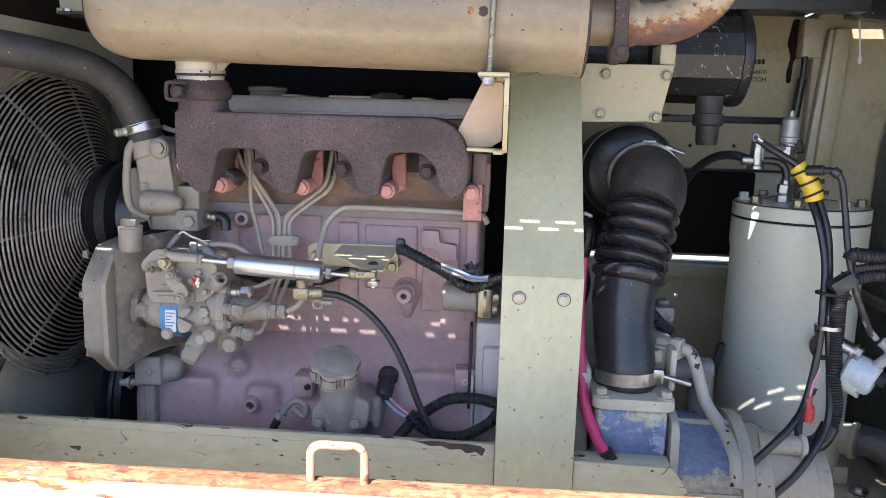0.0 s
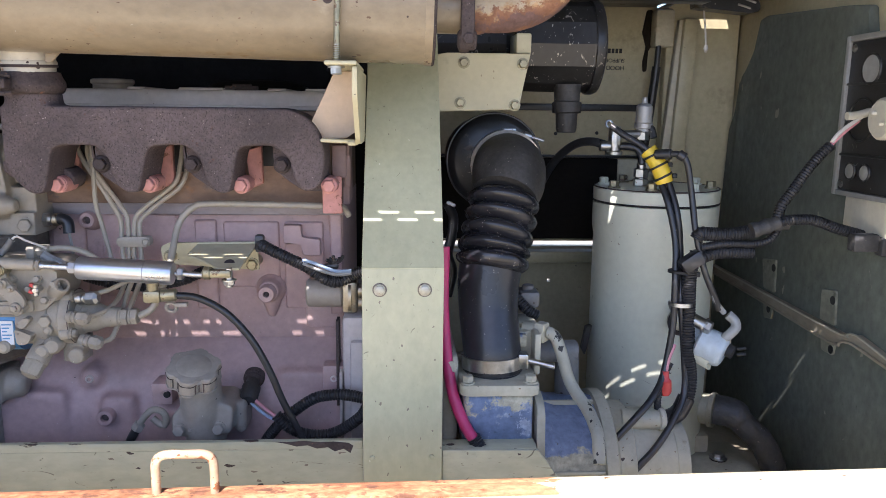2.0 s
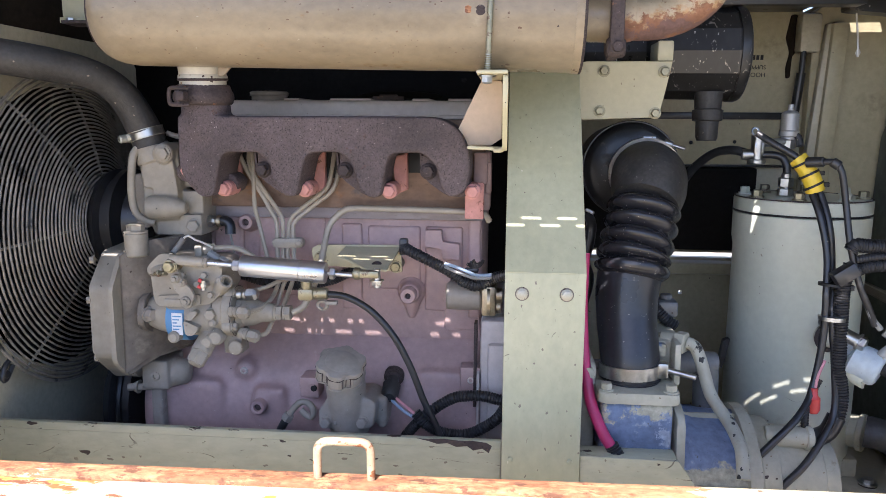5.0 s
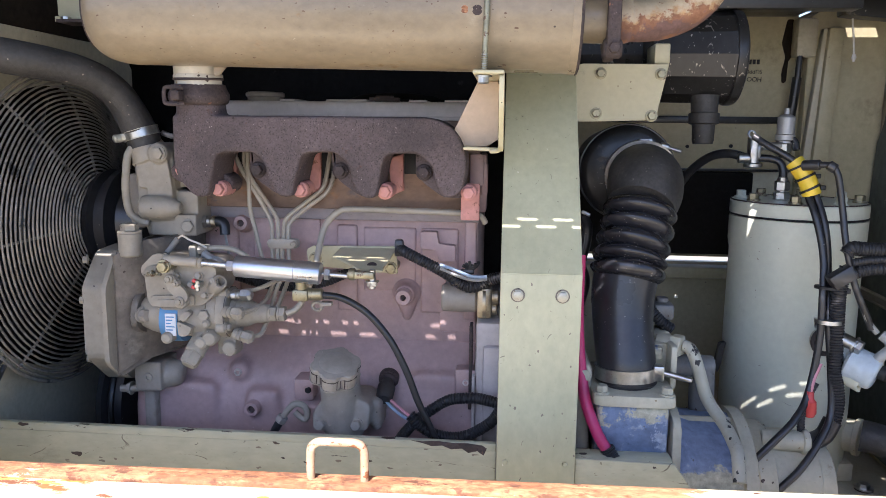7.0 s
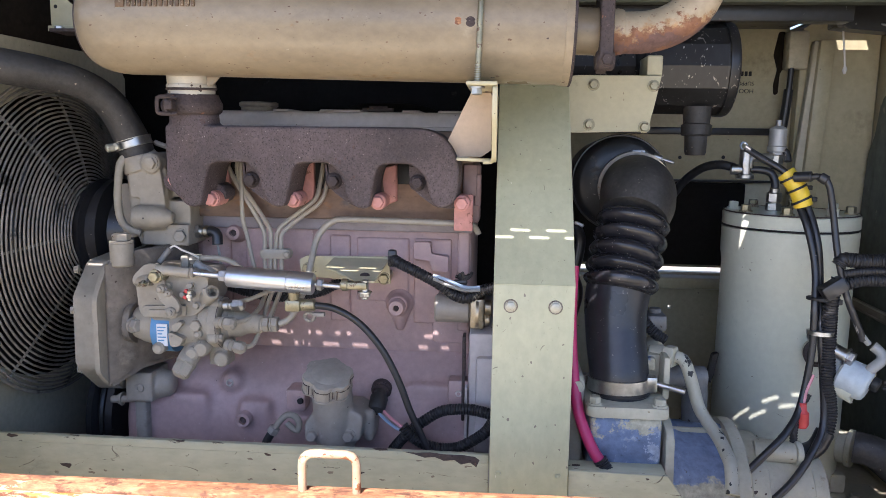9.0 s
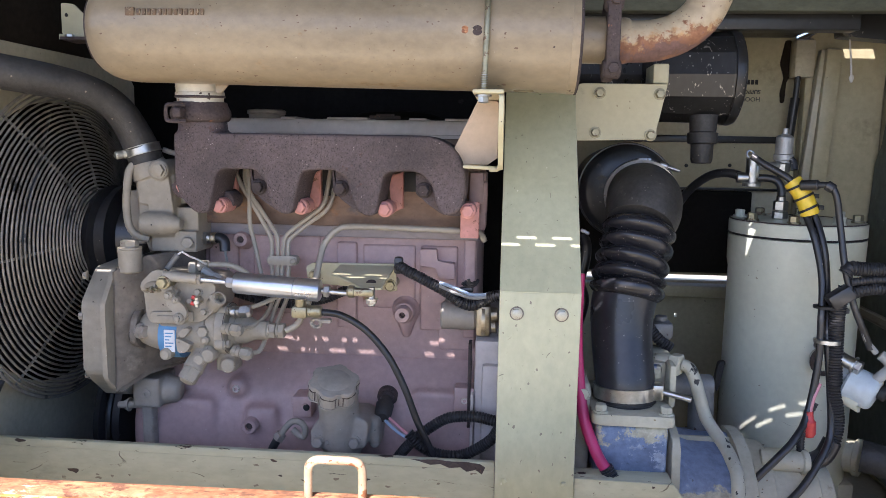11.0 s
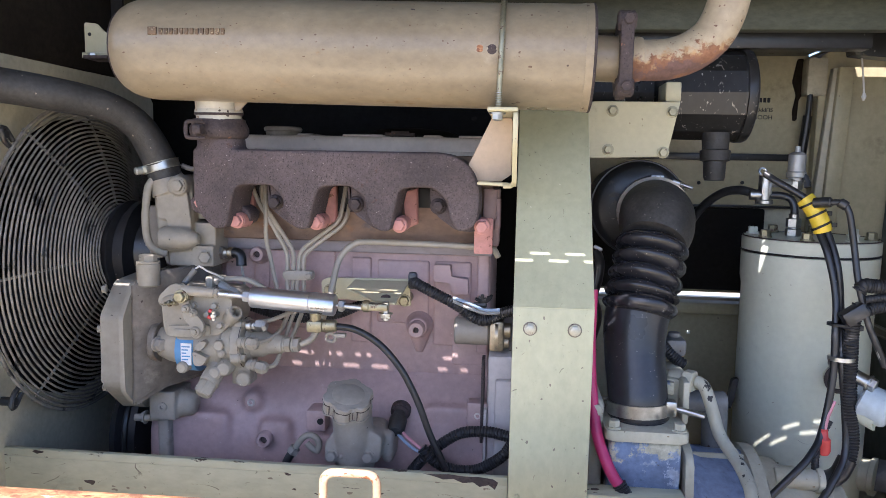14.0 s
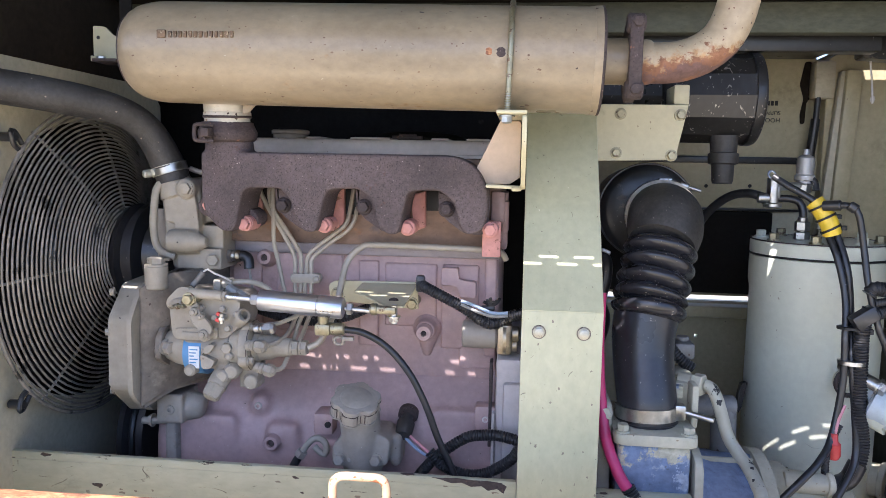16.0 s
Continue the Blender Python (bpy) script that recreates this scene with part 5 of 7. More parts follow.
part("cap_seal", moved(plate([(x * 1.005, y * 1.005) for x, y in capo], 0.0140, 0.0149, "xy", 0), cm), DARKRUST, ocap, "dark worn line under the rim")
for k in range(72):
    a = math.tau * k / 72
    if math.cos(6 * a) < 0.45:
        part("knurl", moved(box(cap_r(a) * 0.975 - 0.0016, cap_r(a) * 0.975 + 0.0006, -0.0007, 0.0007, -0.0018, 0.0138, 0), cm @ Matrix.Rotation(a, 4, "Z")), TANGREY if k % 2 else DARKRUST, ocap)
for x, z in ((-0.272, 1.031), (-0.215, 1.033)):
    part("bolt", hexa((x, 1.067, z), (0, -1, 0), 0.0085, 0.010), TANGREY, of)
for x in (-0.256, -0.232):
    part("stud", cyl((x, 1.07, 1.032), (x, 1.060, 1.032), 0.004, n=12), TANGREY, of)

# ---- rear of the engine ----
part("flywheel_housing", join(box(-0.036, 0.03, 1.12, 1.5, 0.83, 1.186, 0.006), box(-0.024, 0.03, 1.108, 1.125, 0.83, 1.150, 0.005), box(-0.041, -0.036, 1.115, 1.2, 0.83, 1.10, 0.002)), HOUSING, eng, "pale grey flywheel housing")
st = part("starter", join(cyl((-0.092, 1.150, 1.2180), (-0.036, 1.150, 1.2180), 0.0222, bev=0.003), box(-0.090, -0.036, 1.150, 1.20, 1.198, 1.238, 0.004)), TANGREY, eng)
part("brass_union", join(box(-0.0355, -0.0125, 1.122, 1.155, 1.192, 1.240, 0.004), cyl((-0.014, 1.14, 1.223), (-0.002, 1.14, 1.223), 0.012), cyl((-0.014, 1.14, 1.204), (-0.004, 1.14, 1.204), 0.010), band((-0.0240, 1.1385, 1.2160), (1, 0, 0), 0.0250, 0.005)), BRASS, st, "brass pipe union")
part("cover_gap", box(-0.0465, -0.0415, 1.128, 1.155, 1.040, 1.178, 0.001), DARKRUST, eng)
ps = part("pressure_sender", lathe((-0.1783, 1.160, 1.0797), (0, -1, -0.25), [(0, 0.0165), (0.010, 0.0165), (0.012, 0.0145), (0.016, 0.0145), (0.018, 0.010)], 24), DARKRUST, eng, "oil pressure sender with its connector")
part("connector", lathe((-0.1783, 1.142, 1.0767), (-0.0004, -0.034, -0.0149), [(0, 0.010), (0.012, 0.010), (0.014, 0.0145), (0.036, 0.0135), (0.042, 0.009)], 20), RUBBER_DUSTY, ps)
part("wire", tube([(-0.1787, 1.118, 1.0648), (-0.1643, 1.105, 1.0562), (-0.1447, 1.095, 1.0448), (-0.127, 1.085, 1.0363)], 0.0024, 6), PINKWIRE, ps)
part("wire", tube([(-0.1837, 1.118, 1.0608), (-0.1723, 1.105, 1.0532), (-0.1497, 1.095, 1.0388), (-0.127, 1.085, 1.0323)], 0.0024, 6), BLUEWIRE, ps)

# ---- stop actuator and its bracket ----
act = thing("stop_actuator", (-0.32, 1.04, 1.25), "polished stop solenoid linked to the injection pump", "actuator")
A0, A1 = Vector((-0.387, 1.035, 1.2815)), Vector((-0.258, 1.035, 1.2735))
ad = (A1 - A0).normalized()
part("barrel", lathe(A0, ad, [(0, 0.010), (0.001, 0.0145), (0.003, 0.0158), (0.090, 0.0158), (0.0905, 0.0150), (0.092, 0.0150), (0.0925, 0.0163), (0.126, 0.0163), (0.128, 0.0150), (0.129, 0.010)], 40), CHROME, act)
part("rod", join(cyl(A0 - ad * 0.105, A0 - ad * 0.01, 0.0042), cyl(A0 - ad * 0.012, A0, 0.0085, n=6)), CHROME, act)
part("rod_sleeve", join(cyl(A0 - ad * 0.108, A0 - ad * 0.055, 0.0075), cyl(A0 - ad * 0.055, A0 - ad * 0.050, 0.0085, n=6)), LINE, act)
part("stud", join(cyl(A1, A1 + ad * 0.045, 0.004), cyl(A1 + ad * 0.004, A1 + ad * 0.013, 0.009, n=6)), STEEL, act)
E1 = A1 + ad * 0.042
part("clevis", join(box(E1.x - 0.004, E1.x + 0.036, 1.028, 1.044, E1.z - 0.003, E1.z + 0.008, 0.003), cyl((E1.x - 0.002, 1.035, E1.z + 0.003), (E1.x + 0.008, 1.035, E1.z + 0.003), 0.009)), OLIVEZINC, act)
part("clevis_bolt", join(cyl((E1.x + 0.032, 1.036, E1.z - 0.018), (E1.x + 0.032, 1.036, E1.z + 0.011), 0.005), hexa((E1.x + 0.032, 1.036, E1.z - 0.006), (0, 0, -1), 0.008, 0.008)), STEEL, act)
br = thing("actuator_bracket", (-0.22, 1.15, 1.22), "cream folded steel bracket bolted to the block", "bracket")
part("back_plate", plate(rounded([(-0.3113, 1.2898), (-0.3001, 1.2958), (-0.1669, 1.2978), (-0.1635, 1.2538), (-0.3084, 1.2639)], 0.003), 1.150, 1.155), CREAM_CLEAN, br)
for x, z in ((-0.297, 1.276), (-0.174, 1.263)):
    part("bolt", join(hexa((x, 1.150, z), (0, -1, 0), 0.008, 0.009), cyl((x, 1.15, z), (x, 1.19, z), 0.009)), OLIVEZINC, br)
shelf = bmesh.new()
c4 = [(-0.2551, 1.1490, 1.2948), (-0.1665, 1.1490, 1.2950), (-0.1681, 1.1176, 1.2895), (-0.1724, 1.0491, 1.2778), (-0.2015, 1.0480, 1.2777), (-0.2376, 1.0871, 1.2843), (-0.2590, 1.1052, 1.2874)]
hi = [shelf.verts.new(p) for p in c4]
lo = [shelf.verts.new((x, y, z - 0.003)) for x, y, z in c4]
shelf.faces.new(hi)
shelf.faces.new(lo[::-1])
for i in range(7):
    shelf.faces.new((hi[i], lo[i], lo[(i + 1) % 7], hi[(i + 1) % 7]))
part("shelf", shelf, CREAM_CLEAN, br)
part("shelf_hole", cyl((-0.1908, 1.0703, 1.2812), (-0.1908, 1.0700, 1.2818), 0.0075, bev=0.0002, n=20), DARKRUST, br)

# ---- muffler and exhaust ----
muf = thing("muffler", (-0.25, 1.04, 1.56), "tan painted cylindrical muffler with rust specks", "muffler")
ML, MR = Vector((-0.581, 1.04, 1.6407)), Vector((0.098, 1.04, 1.630))
md = (MR - ML).normalized()
L = (MR - ML).length
part("shell", lathe(ML, md, [(0, 0.022), (0.0015, 0.034), (0.005, 0.046), (0.010, 0.0535), (0.017, 0.0600), (0.026, 0.0650), (0.037, 0.0685), (0.048, 0.0705), (0.060, 0.0715), (0.30, 0.0718), (L - 0.020, 0.0715), (L - 0.012, 0.0725), (L - 0.003, 0.0725), (L, 0.070), (L - 0.0005, 0.060), (L - 0.006, 0.03)], 72), MUFFLER, muf)
part("end_band", lathe(MR - md * 0.014, md, [(0, 0.0700), (0.0005, 0.0727), (0.011, 0.0730), (0.0115, 0.0700)], 72), RIMRUST, muf, "flaking rusty rim band")
part("end_seam", ring(MR - md * 0.002, md, 0.0712, 0.0024, 72, 8), DARKRUST, muf, "dark rusty rolled seam")
part("cap_seam", ring(ML + md * 0.0105, md, 0.0540, 0.0014, 72, 6), DARKRUST, muf)
out = part("outlet_stub", lathe(MR - md * 0.004, md, [(0, 0.031), (0.036, 0.031), (0.037, 0.033), (0.041, 0.033)], 32), MUFFLER, muf)
part("inlet_stub", lathe((-0.452, 1.085, 1.535), (0, -0.05, 1), [(0, 0.0335), (0.014, 0.0335), (0.016, 0.0355), (0.022, 0.0355), (0.024, 0.034), (0.042, 0.035), (0.052, 0.042)], 32), WHITECHIP, muf, "whitish chipped inlet stub")
part("inlet_seam", ring((-0.452, 1.0842, 1.5515), (0, -0.05, 1), 0.0345, 0.0022, 40, 6), DARKRUST, muf)
part("stay", plate([(-0.418, 1.555), (-0.410, 1.555), (-0.392, 1.575), (-0.418, 1.575)], 1.058, 1.062), MUFFLER, muf)
# the maker's raised word as plain bars
part("badge_mark", join(box(-0.5033, -0.4907, 0.9678, 0.9735, 1.6490, 1.6600, 0.001)), EMBOSS, muf, "worn raised badge mark")
for k in range(13):
    part("badge_bar", box(-0.4875 + k * 0.00725, -0.4825 + k * 0.00725, 0.9678, 0.9735, 1.6495, 1.6580, 0.0008), EMBOSS, muf)
for x, z, r in ((-0.0523, 1.6324, 0.0052), (-0.0364, 1.6315, 0.0068)):
    part("burnt_dot", lathe((x, 0.9693, z), (0, -1, 0), [(0, r), (0.0008, r * 0.96), (0.001, r * 0.5)], 14), DARKRUST if x > -0.05 else DOORRUST, muf, "burnt weld spot")
cl = thing("muffler_inlet_clamp", (-0.455, 1.07, 1.50), "rusty band clamp with a T-bolt", "clamp")
part("band", lathe((-0.454, 1.090, 1.5145), (0, -0.02, 1), [(0, 0.036), (0.001, 0.0400), (0.004, 0.0425), (0.010, 0.0443), (0.016, 0.0440), (0.021, 0.0412), (0.025, 0.0395), (0.029, 0.0385), (0.030, 0.034)], 40), DARKRUST, cl)
part("t_bolt", tube(curve([(-0.456, 1.04, 1.5370), (-0.476, 1.03, 1.5370), (-0.4800, 1.03, 1.531), (-0.4800, 1.03, 1.519), (-0.476, 1.03, 1.5140), (-0.456, 1.04, 1.5140)], 0.002), 0.0030, 8, smooth=False), DARKRUST, cl)
part("trunnion", join(box(-0.471, -0.458, 1.028, 1.046, 1.519, 1.533, 0.003), cyl((-0.469, 1.035, 1.511), (-0.469, 1.035, 1.541), 0.003)), DARKRUST, cl)
ub = thing("muffler_u_bolt", (-0.024, 1.04, 1.55), "zinc U-bolt round the muffler", "bolt")
zc = 1.632
pts = [(-0.0265, 0.9645, 1.545), (-0.0255, 0.9642, 1.58), (-0.0240, 0.9642, zc)] + [(-0.0235, 1.04 - 0.0758 * math.cos(radians(a)), zc + 0.0758 * math.sin(radians(a))) for a in range(15, 181, 15)] + [(-0.0245, 1.1158, 1.56)]
part("rod", tube(pts, 0.0040, 10, 0.006), OLIVEZINC, ub)
part("thread", tube([(-0.0267, 0.9645, 1.540), (-0.0257, 0.9643, 1.578)], 0.0042, 10, 0.0005, lambda s: 0.0039 + 0.0006 * math.sin(s / 0.0011 * math.tau / 2)), STEEL, ub)
part("nut", hexa((-0.0265, 0.9645, 1.5505), (0, 0, -1), 0.0075, 0.010, 1.4), STEEL, ub)
mb = thing("muffler_bracket", (-0.02, 1.02, 1.455), "cream angle bracket carrying the muffler", "bracket")
part("top_plate", box(-0.040, 0.0, 0.945, 1.12, 1.5512, 1.5565, 0.002), CREAM_CLEAN, mb)
part("side_plate", plate(rounded([(0.945, 1.5505), (0.948, 1.512), (1.005, 1.4580), (1.03, 1.4530), (1.13, 1.4530), (1.20, 1.5505)], 0.006), -0.0062, 0.0, "yz", 0.001), CREAM_CLEAN, mb)
part("gusset", plate([(-0.0380, 1.5505), (-0.0825, 1.4579), (-0.0222, 1.4588), (-0.0119, 1.4672), (-0.0077, 1.4691), (-0.0077, 1.5454), (-0.0100, 1.5505)], 1.075, 1.080, "xz", 0.0008), PINKPALE, mb, "pinkish gusset plate")
part("bottom_lip", moved(box(-0.0557, -0.0040, 1.040, 1.0745, -0.0025, 0.0025, 0.0018), Matrix.Translation((0, 0, 1.4545)) @ Matrix.Rotation(radians(2.2), 4, "Y")), CREAM_CLEAN, mb)
part("corner_bead", tube([(-0.018, 1.040, 1.4530), (-0.007, 1.036, 1.4540), (-0.0030, 1.02, 1.4600)], 0.0032, 8, 0.002), CREAM_CLEAN, mb)
ec = thing("exhaust_flange_clamp", (0.14, 1.04, 1.57), "rusty two-bolt exhaust clamp", "clamp")
part("saddle", plate(rounded([(1.012, 1.578), (1.050, 1.573), (1.075, 1.60), (1.078, 1.66), (1.055, 1.688), (1.018, 1.686), (0.998, 1.66), (0.996, 1.60)], 0.012), 0.131, 0.143, "yz", 0.003, 2), DARKRUST, ec)
for z in (1.588, 1.674):
    part("lug", cyl((0.126, 1.002, z), (0.150, 1.002, z), 0.013, bev=0.003), DARKRUST, ec)
    part("nut", hexa((0.139, 0.992, z), (0, -1, 0), 0.0075, 0.010, 1.25), DARKRUST, ec)
part("strap", box(0.129, 0.147, 0.988, 0.998, 1.585, 1.68, 0.004), DARKRUST, ec)
ep = thing("exhaust_elbow", (0.22, 1.04, 1.60), "rust-stained exhaust elbow pipe rising to the outlet", "pipe")
part("pipe", tube([(0.130, 1.04, 1.629), (0.165, 1.04, 1.628), (0.200, 1.041, 1.630), (0.230, 1.042, 1.640), (0.256, 1.044, 1.660), (0.272, 1.046, 1.690), (0.280, 1.048, 1.725), (0.284, 1.05, 1.775)], 0.0275, 32, 0.010), PIPERUST, ep)
part("flare", lathe((0.147, 1.04, 1.629), (1, 0, 0), [(0, 0.0295), (0.010, 0.0305), (0.016, 0.0295), (0.018, 0.028)], 32), PIPERUST, ep)

# ---- air cleaner ----
bp = thing("air_cleaner_bracket", (0.19, 1.29, 1.497), "cream plate with four zinc bolts", "bracket")
part("plate", plate([(0.085, 1.585), (0.13, 1.594), (0.270, 1.594), (0.252, 1.502), (0.085, 1.496)], 1.286, 1.291), CREAM_CLEAN, bp)
for x, z in ((0.158, 1.578), (0.257, 1.577), (0.153, 1.512), (0.245, 1.509)):
    part("bolt", hexa((x, 1.286, z), (0, -1, 0), 0.0075, 0.009, 1.35), OLIVEZINC, bp)
ac = thing("air_cleaner", (0.26, 1.40, 1.53), "black cylindrical air cleaner with scuffed paint", "air cleaner")
part("canister", lathe((0.05, 1.43, 1.617), (1, 0, 0), [(0, 0.05), (0.003, 0.062), (0.190, 0.062), (0.205, 0.081), (0.31, 0.082), (0.345, 0.082), (0.352, 0.084), (0.362, 0.084), (0.366, 0.076), (0.368, 0.02)], 13), CANPAINT, ac).data.shade_flat()
part("end_cap", lathe((0.398, 1.43, 1.617), (1, 0, 0), [(0, 0.080), (0.001, 0.0850), (0.012, 0.0855), (0.018, 0.083), (0.021, 0.076), (0.022, 0.02)], 40), CANPAINT, ac, "scuffed end cap")
part("mount_strap", join(box(0.246, 0.272, 1.292, 1.365, 1.594, 1.628, 0.003), box(0.246, 0.272, 1.345, 1.37, 1.56, 1.60, 0.002)), CREAM_CLEAN, ac, "cream mounting strap")
part("dust_valve", lathe((0.358, 1.395, 1.548), (0, -0.05, -1), [(0, 0.025), (0.03, 0.023), (0.032, 0.027), (0.050, 0.026), (0.052, 0.020), (0.080, 0.019), (0.086, 0.017), (0.086, 0.012)], 28), RUBBER_DUSTY, ac)
fd = thing("intake_canister", (0.225, 1.46, 1.325), "round black intake filter housing", "air cleaner")
part("drum", lathe((0.225, 1.37, 1.409), (0, 1, 0), [(0, 0.035), (0.0, 0.072), (0.003, 0.076), (0.012, 0.0845), (0.018, 0.086), (0.030, 0.086), (0.034, 0.080), (0.20, 0.080)], 56), BLACKPAINT, fd)
part("rim", ring((0.225, 1.388, 1.409), (0, 1, 0), 0.0865, 0.0022, 64, 6), BLACKPAINT, fd)
part("stay", box(0.16, 0.29, 1.57, 1.69, 1.38, 1.44, 0.003), BLACKPAINT, fd)

ah = thing("intake_hose", (0.19, 1.10, 1.10), "black ribbed rubber intake hose", "hose")
part("elbow", tube([(0.236, 1.385, 1.400), (0.2345, 1.34, 1.4045), (0.2325, 1.30, 1.4065), (0.2325, 1.265, 1.4060), (0.2310, 1.232, 1.3985), (0.2250, 1.202, 1.3800), (0.2185, 1.186, 1.3640)], 0.052, 36, 0.006, lambda s: float(np.interp(s, [0, 0.085, 0.115, 0.150, 0.185, 0.215], [0.048, 0.050, 0.0570, 0.0610, 0.0590, 0.0520]))), ELBOW_RUBBER, ah)
BEL = [(0.2190, 1.188, 1.3690), (0.2159, 1.182, 1.3552), (0.2110, 1.172, 1.3331), (0.2043, 1.160, 1.3079), (0.1986, 1.150, 1.2862), (0.1957, 1.143, 1.2696), (0.1935, 1.139, 1.2570)]
part("bellows", tube(BEL, 0.05, 44, 0.0014, lambda s: 0.0445 + 0.0132 * abs(math.sin(math.pi * float(np.interp(s, [0, 0.0154, 0.0402, 0.0689, 0.0935, 0.1117, 0.1250], [0, 0.5, 1.5, 2.5, 3.5, 4.5, 5.0])))) ** 0.75), RUBBER_GLOSS, ah)
part("lower_leg", tube([(0.1960, 1.150, 1.270), (0.1902, 1.143, 1.2355), (0.1900, 1.131, 1.1925), (0.1925, 1.115, 1.155), (0.1944, 1.1055, 1.1320), (0.1946, 1.1045, 1.1180), (0.1948, 1.1040, 1.104)], 0.047, 40, 0.006, lambda s: float(np.interp(s, [0, 0.03, 0.08, 0.17], [0.0495, 0.0485, 0.0458, 0.0435]))), LEG_RUBBER, ah)
part("top_clamp", join(band((0.2330, 1.286, 1.4090), (0, 1, 0.12), 0.0572, 0.012, 0.003), band((0.2325, 1.279, 1.4085), (0.03, 1, 0.16), 0.0578, 0.003, 0.003)), STEEL, ah, "crumpled steel band clamp")
part("clamp_bolt", join(cyl((0.246, 1.284, 1.4655), (0.296, 1.276, 1.4500), 0.0030, n=10), box(0.226, 0.248, 1.278, 1.296, 1.4600, 1.4710, 0.002), cyl((0.262, 1.282, 1.4610), (0.276, 1.280, 1.4565), 0.006, n=12)), STEEL, ah)
part("bottom_clamp", band((0.1944, 1.1048, 1.1225), (-0.03, 0.06, 1), 0.0462, 0.019), STEEL, ah, "wide steel band clamp")
part("bottom_clamp_bolt", join(cyl((0.236, 1.085, 1.130), (0.285, 1.07, 1.122), 0.0045, n=10), box(0.230, 0.246, 1.075, 1.095, 1.116, 1.14, 0.003)), STEEL, ah)

# ---- compressor air end ----
ae = thing("compressor_air_end", (0.25, 1.15, 0.80), "cast air end with flaking blue and cream paint", "compressor")
part("inlet_flange", plate(rounded([(0.140, 1.035), (0.257, 1.035), (0.260, 1.165), (0.138, 1.165)], 0.010), 1.090, 1.106, "xy", 0.003, 2), CASTCREAM, ae)
part("inlet_collar", cyl((0.195, 1.104, 1.106), (0.195, 1.105, 1.122), 0.046, bev=0.002, n=32), RUBBER, ae)
for x, y in ((0.152, 1.048), (0.245, 1.048), (0.150, 1.152), (0.248, 1.152)):
    part("flange_bolt", hexa((x, y, 1.106), (0, 0, 1), 0.0085, 0.012), CASTCREAM, ae)
part("valve_body", join(box(0.146, 0.250, 1.042, 1.17, 0.99, 1.0898, 0.010, 3), box(0.135, 0.265, 1.060, 1.25, 0.83, 0.995, 0.016, 3)), BLUEWORN, ae, "worn blue inlet valve body")
part("end_flange", plate(rounded([(1.035, 0.97), (1.045, 1.068), (1.10, 1.080), (1.20, 1.080), (1.25, 1.03), (1.25, 0.86), (1.035, 0.86)], 0.012), 0.256, 0.268, "yz", 0.003, 2), CASTCREAM, ae)
part("bell_housing", lathe((0.268, 1.150, 0.925), (1, 0, 0), [(0, 0.130), (0.012, 0.126), (0.030, 0.119), (0.088, 0.118), (0.096, 0.120), (0.098, 0.110)], 12), BLUEBELL, ae, "worn blue and cream bell housing")
part("bell_rim", lathe((0.362, 1.150, 0.925), (1, 0, 0), [(0, 0.118), (0.002, 0.124), (0.020, 0.124), (0.024, 0.112), (0.030, 0.100)], 56), CASTCREAM, ae, "cream rim of the bell housing")
for a in (-50, 10, 70):
    part("rib", moved(box(0.270, 0.362, -0.0025, 0.0025, 0.105, 0.1225, 0.002), Matrix.Translation((0, 1.150, 0.925)) @ Matrix.Rotation(radians(a), 4, "X")), CASTCREAM, ae)
part("discharge_barrel", lathe((0.392, 1.165, 0.925), (1, 0, 0), [(0, 0.100), (0.03, 0.098), (0.034, 0.088), (0.10, 0.084), (0.104, 0.078), (0.125, 0.074), (0.13, 0.06)], 44), CASTCREAM, ae)
part("discharge_elbow", join(cyl((0.41, 1.13, 1.012), (0.472, 1.12, 1.015), 0.016), cyl((0.466, 1.12, 1.015), (0.476, 1.12, 1.015), 0.019)), CASTCREAM, ae)
part("regulator", join(box(0.225, 0.262, 1.13, 1.17, 1.098, 1.160, 0.005), box(0.235, 0.275, 1.16, 1.22, 1.10, 1.165, 0.006), box(0.258, 0.268, 1.095, 1.13, 1.10, 1.165, 0.003)), CASTCREAM, ae)
part("regulator_cap", box(0.232, 0.250, 1.115, 1.1298, 1.138, 1.158, 0.003), BLUEWORN, ae)
part("cylinder", join(cyl((0.262, 1.18, 1.110), (0.345, 1.19, 1.108), 0.018), cyl((0.330, 1.19, 1.108), (0.333, 1.19, 1.02), 0.020)), DARKTUBE, ae, "grey regulating cylinder")
part("low_cover", plate([(0.150, 0.99), (0.275, 0.985), (0.275, 0.99), (0.20, 1.012), (0.150, 1.008)], 1.032, 1.040), CASTCREAM, ae)
part("left_casting", join(box(0.112, 0.140, 1.07, 1.25, 0.83, 1.14, 0.010, 3), hexa((0.128, 1.07, 1.125), (0, -1, 0.2), 0.009, 0.010)), CASTCREAM, ae)
part("breather_stub", conduit([(0.238, 1.200, 1.205), (0.250, 1.198, 1.190), (0.264, 1.196, 1.176), (0.280, 1.195, 1.166)], 0.0095), CONDUIT, ae)
part("solenoid", join(box(0.252, 0.285, 1.205, 1.25, 1.176, 1.204, 0.006), cyl((0.268, 1.228, 1.204), (0.268, 1.228, 1.212), 0.010)), DARKTUBE, ae, "grey solenoid on the air end")
th = thing("oil_hose", (0.33, 1.10, 0.92), "cream overpainted hose with black chips", "hose")
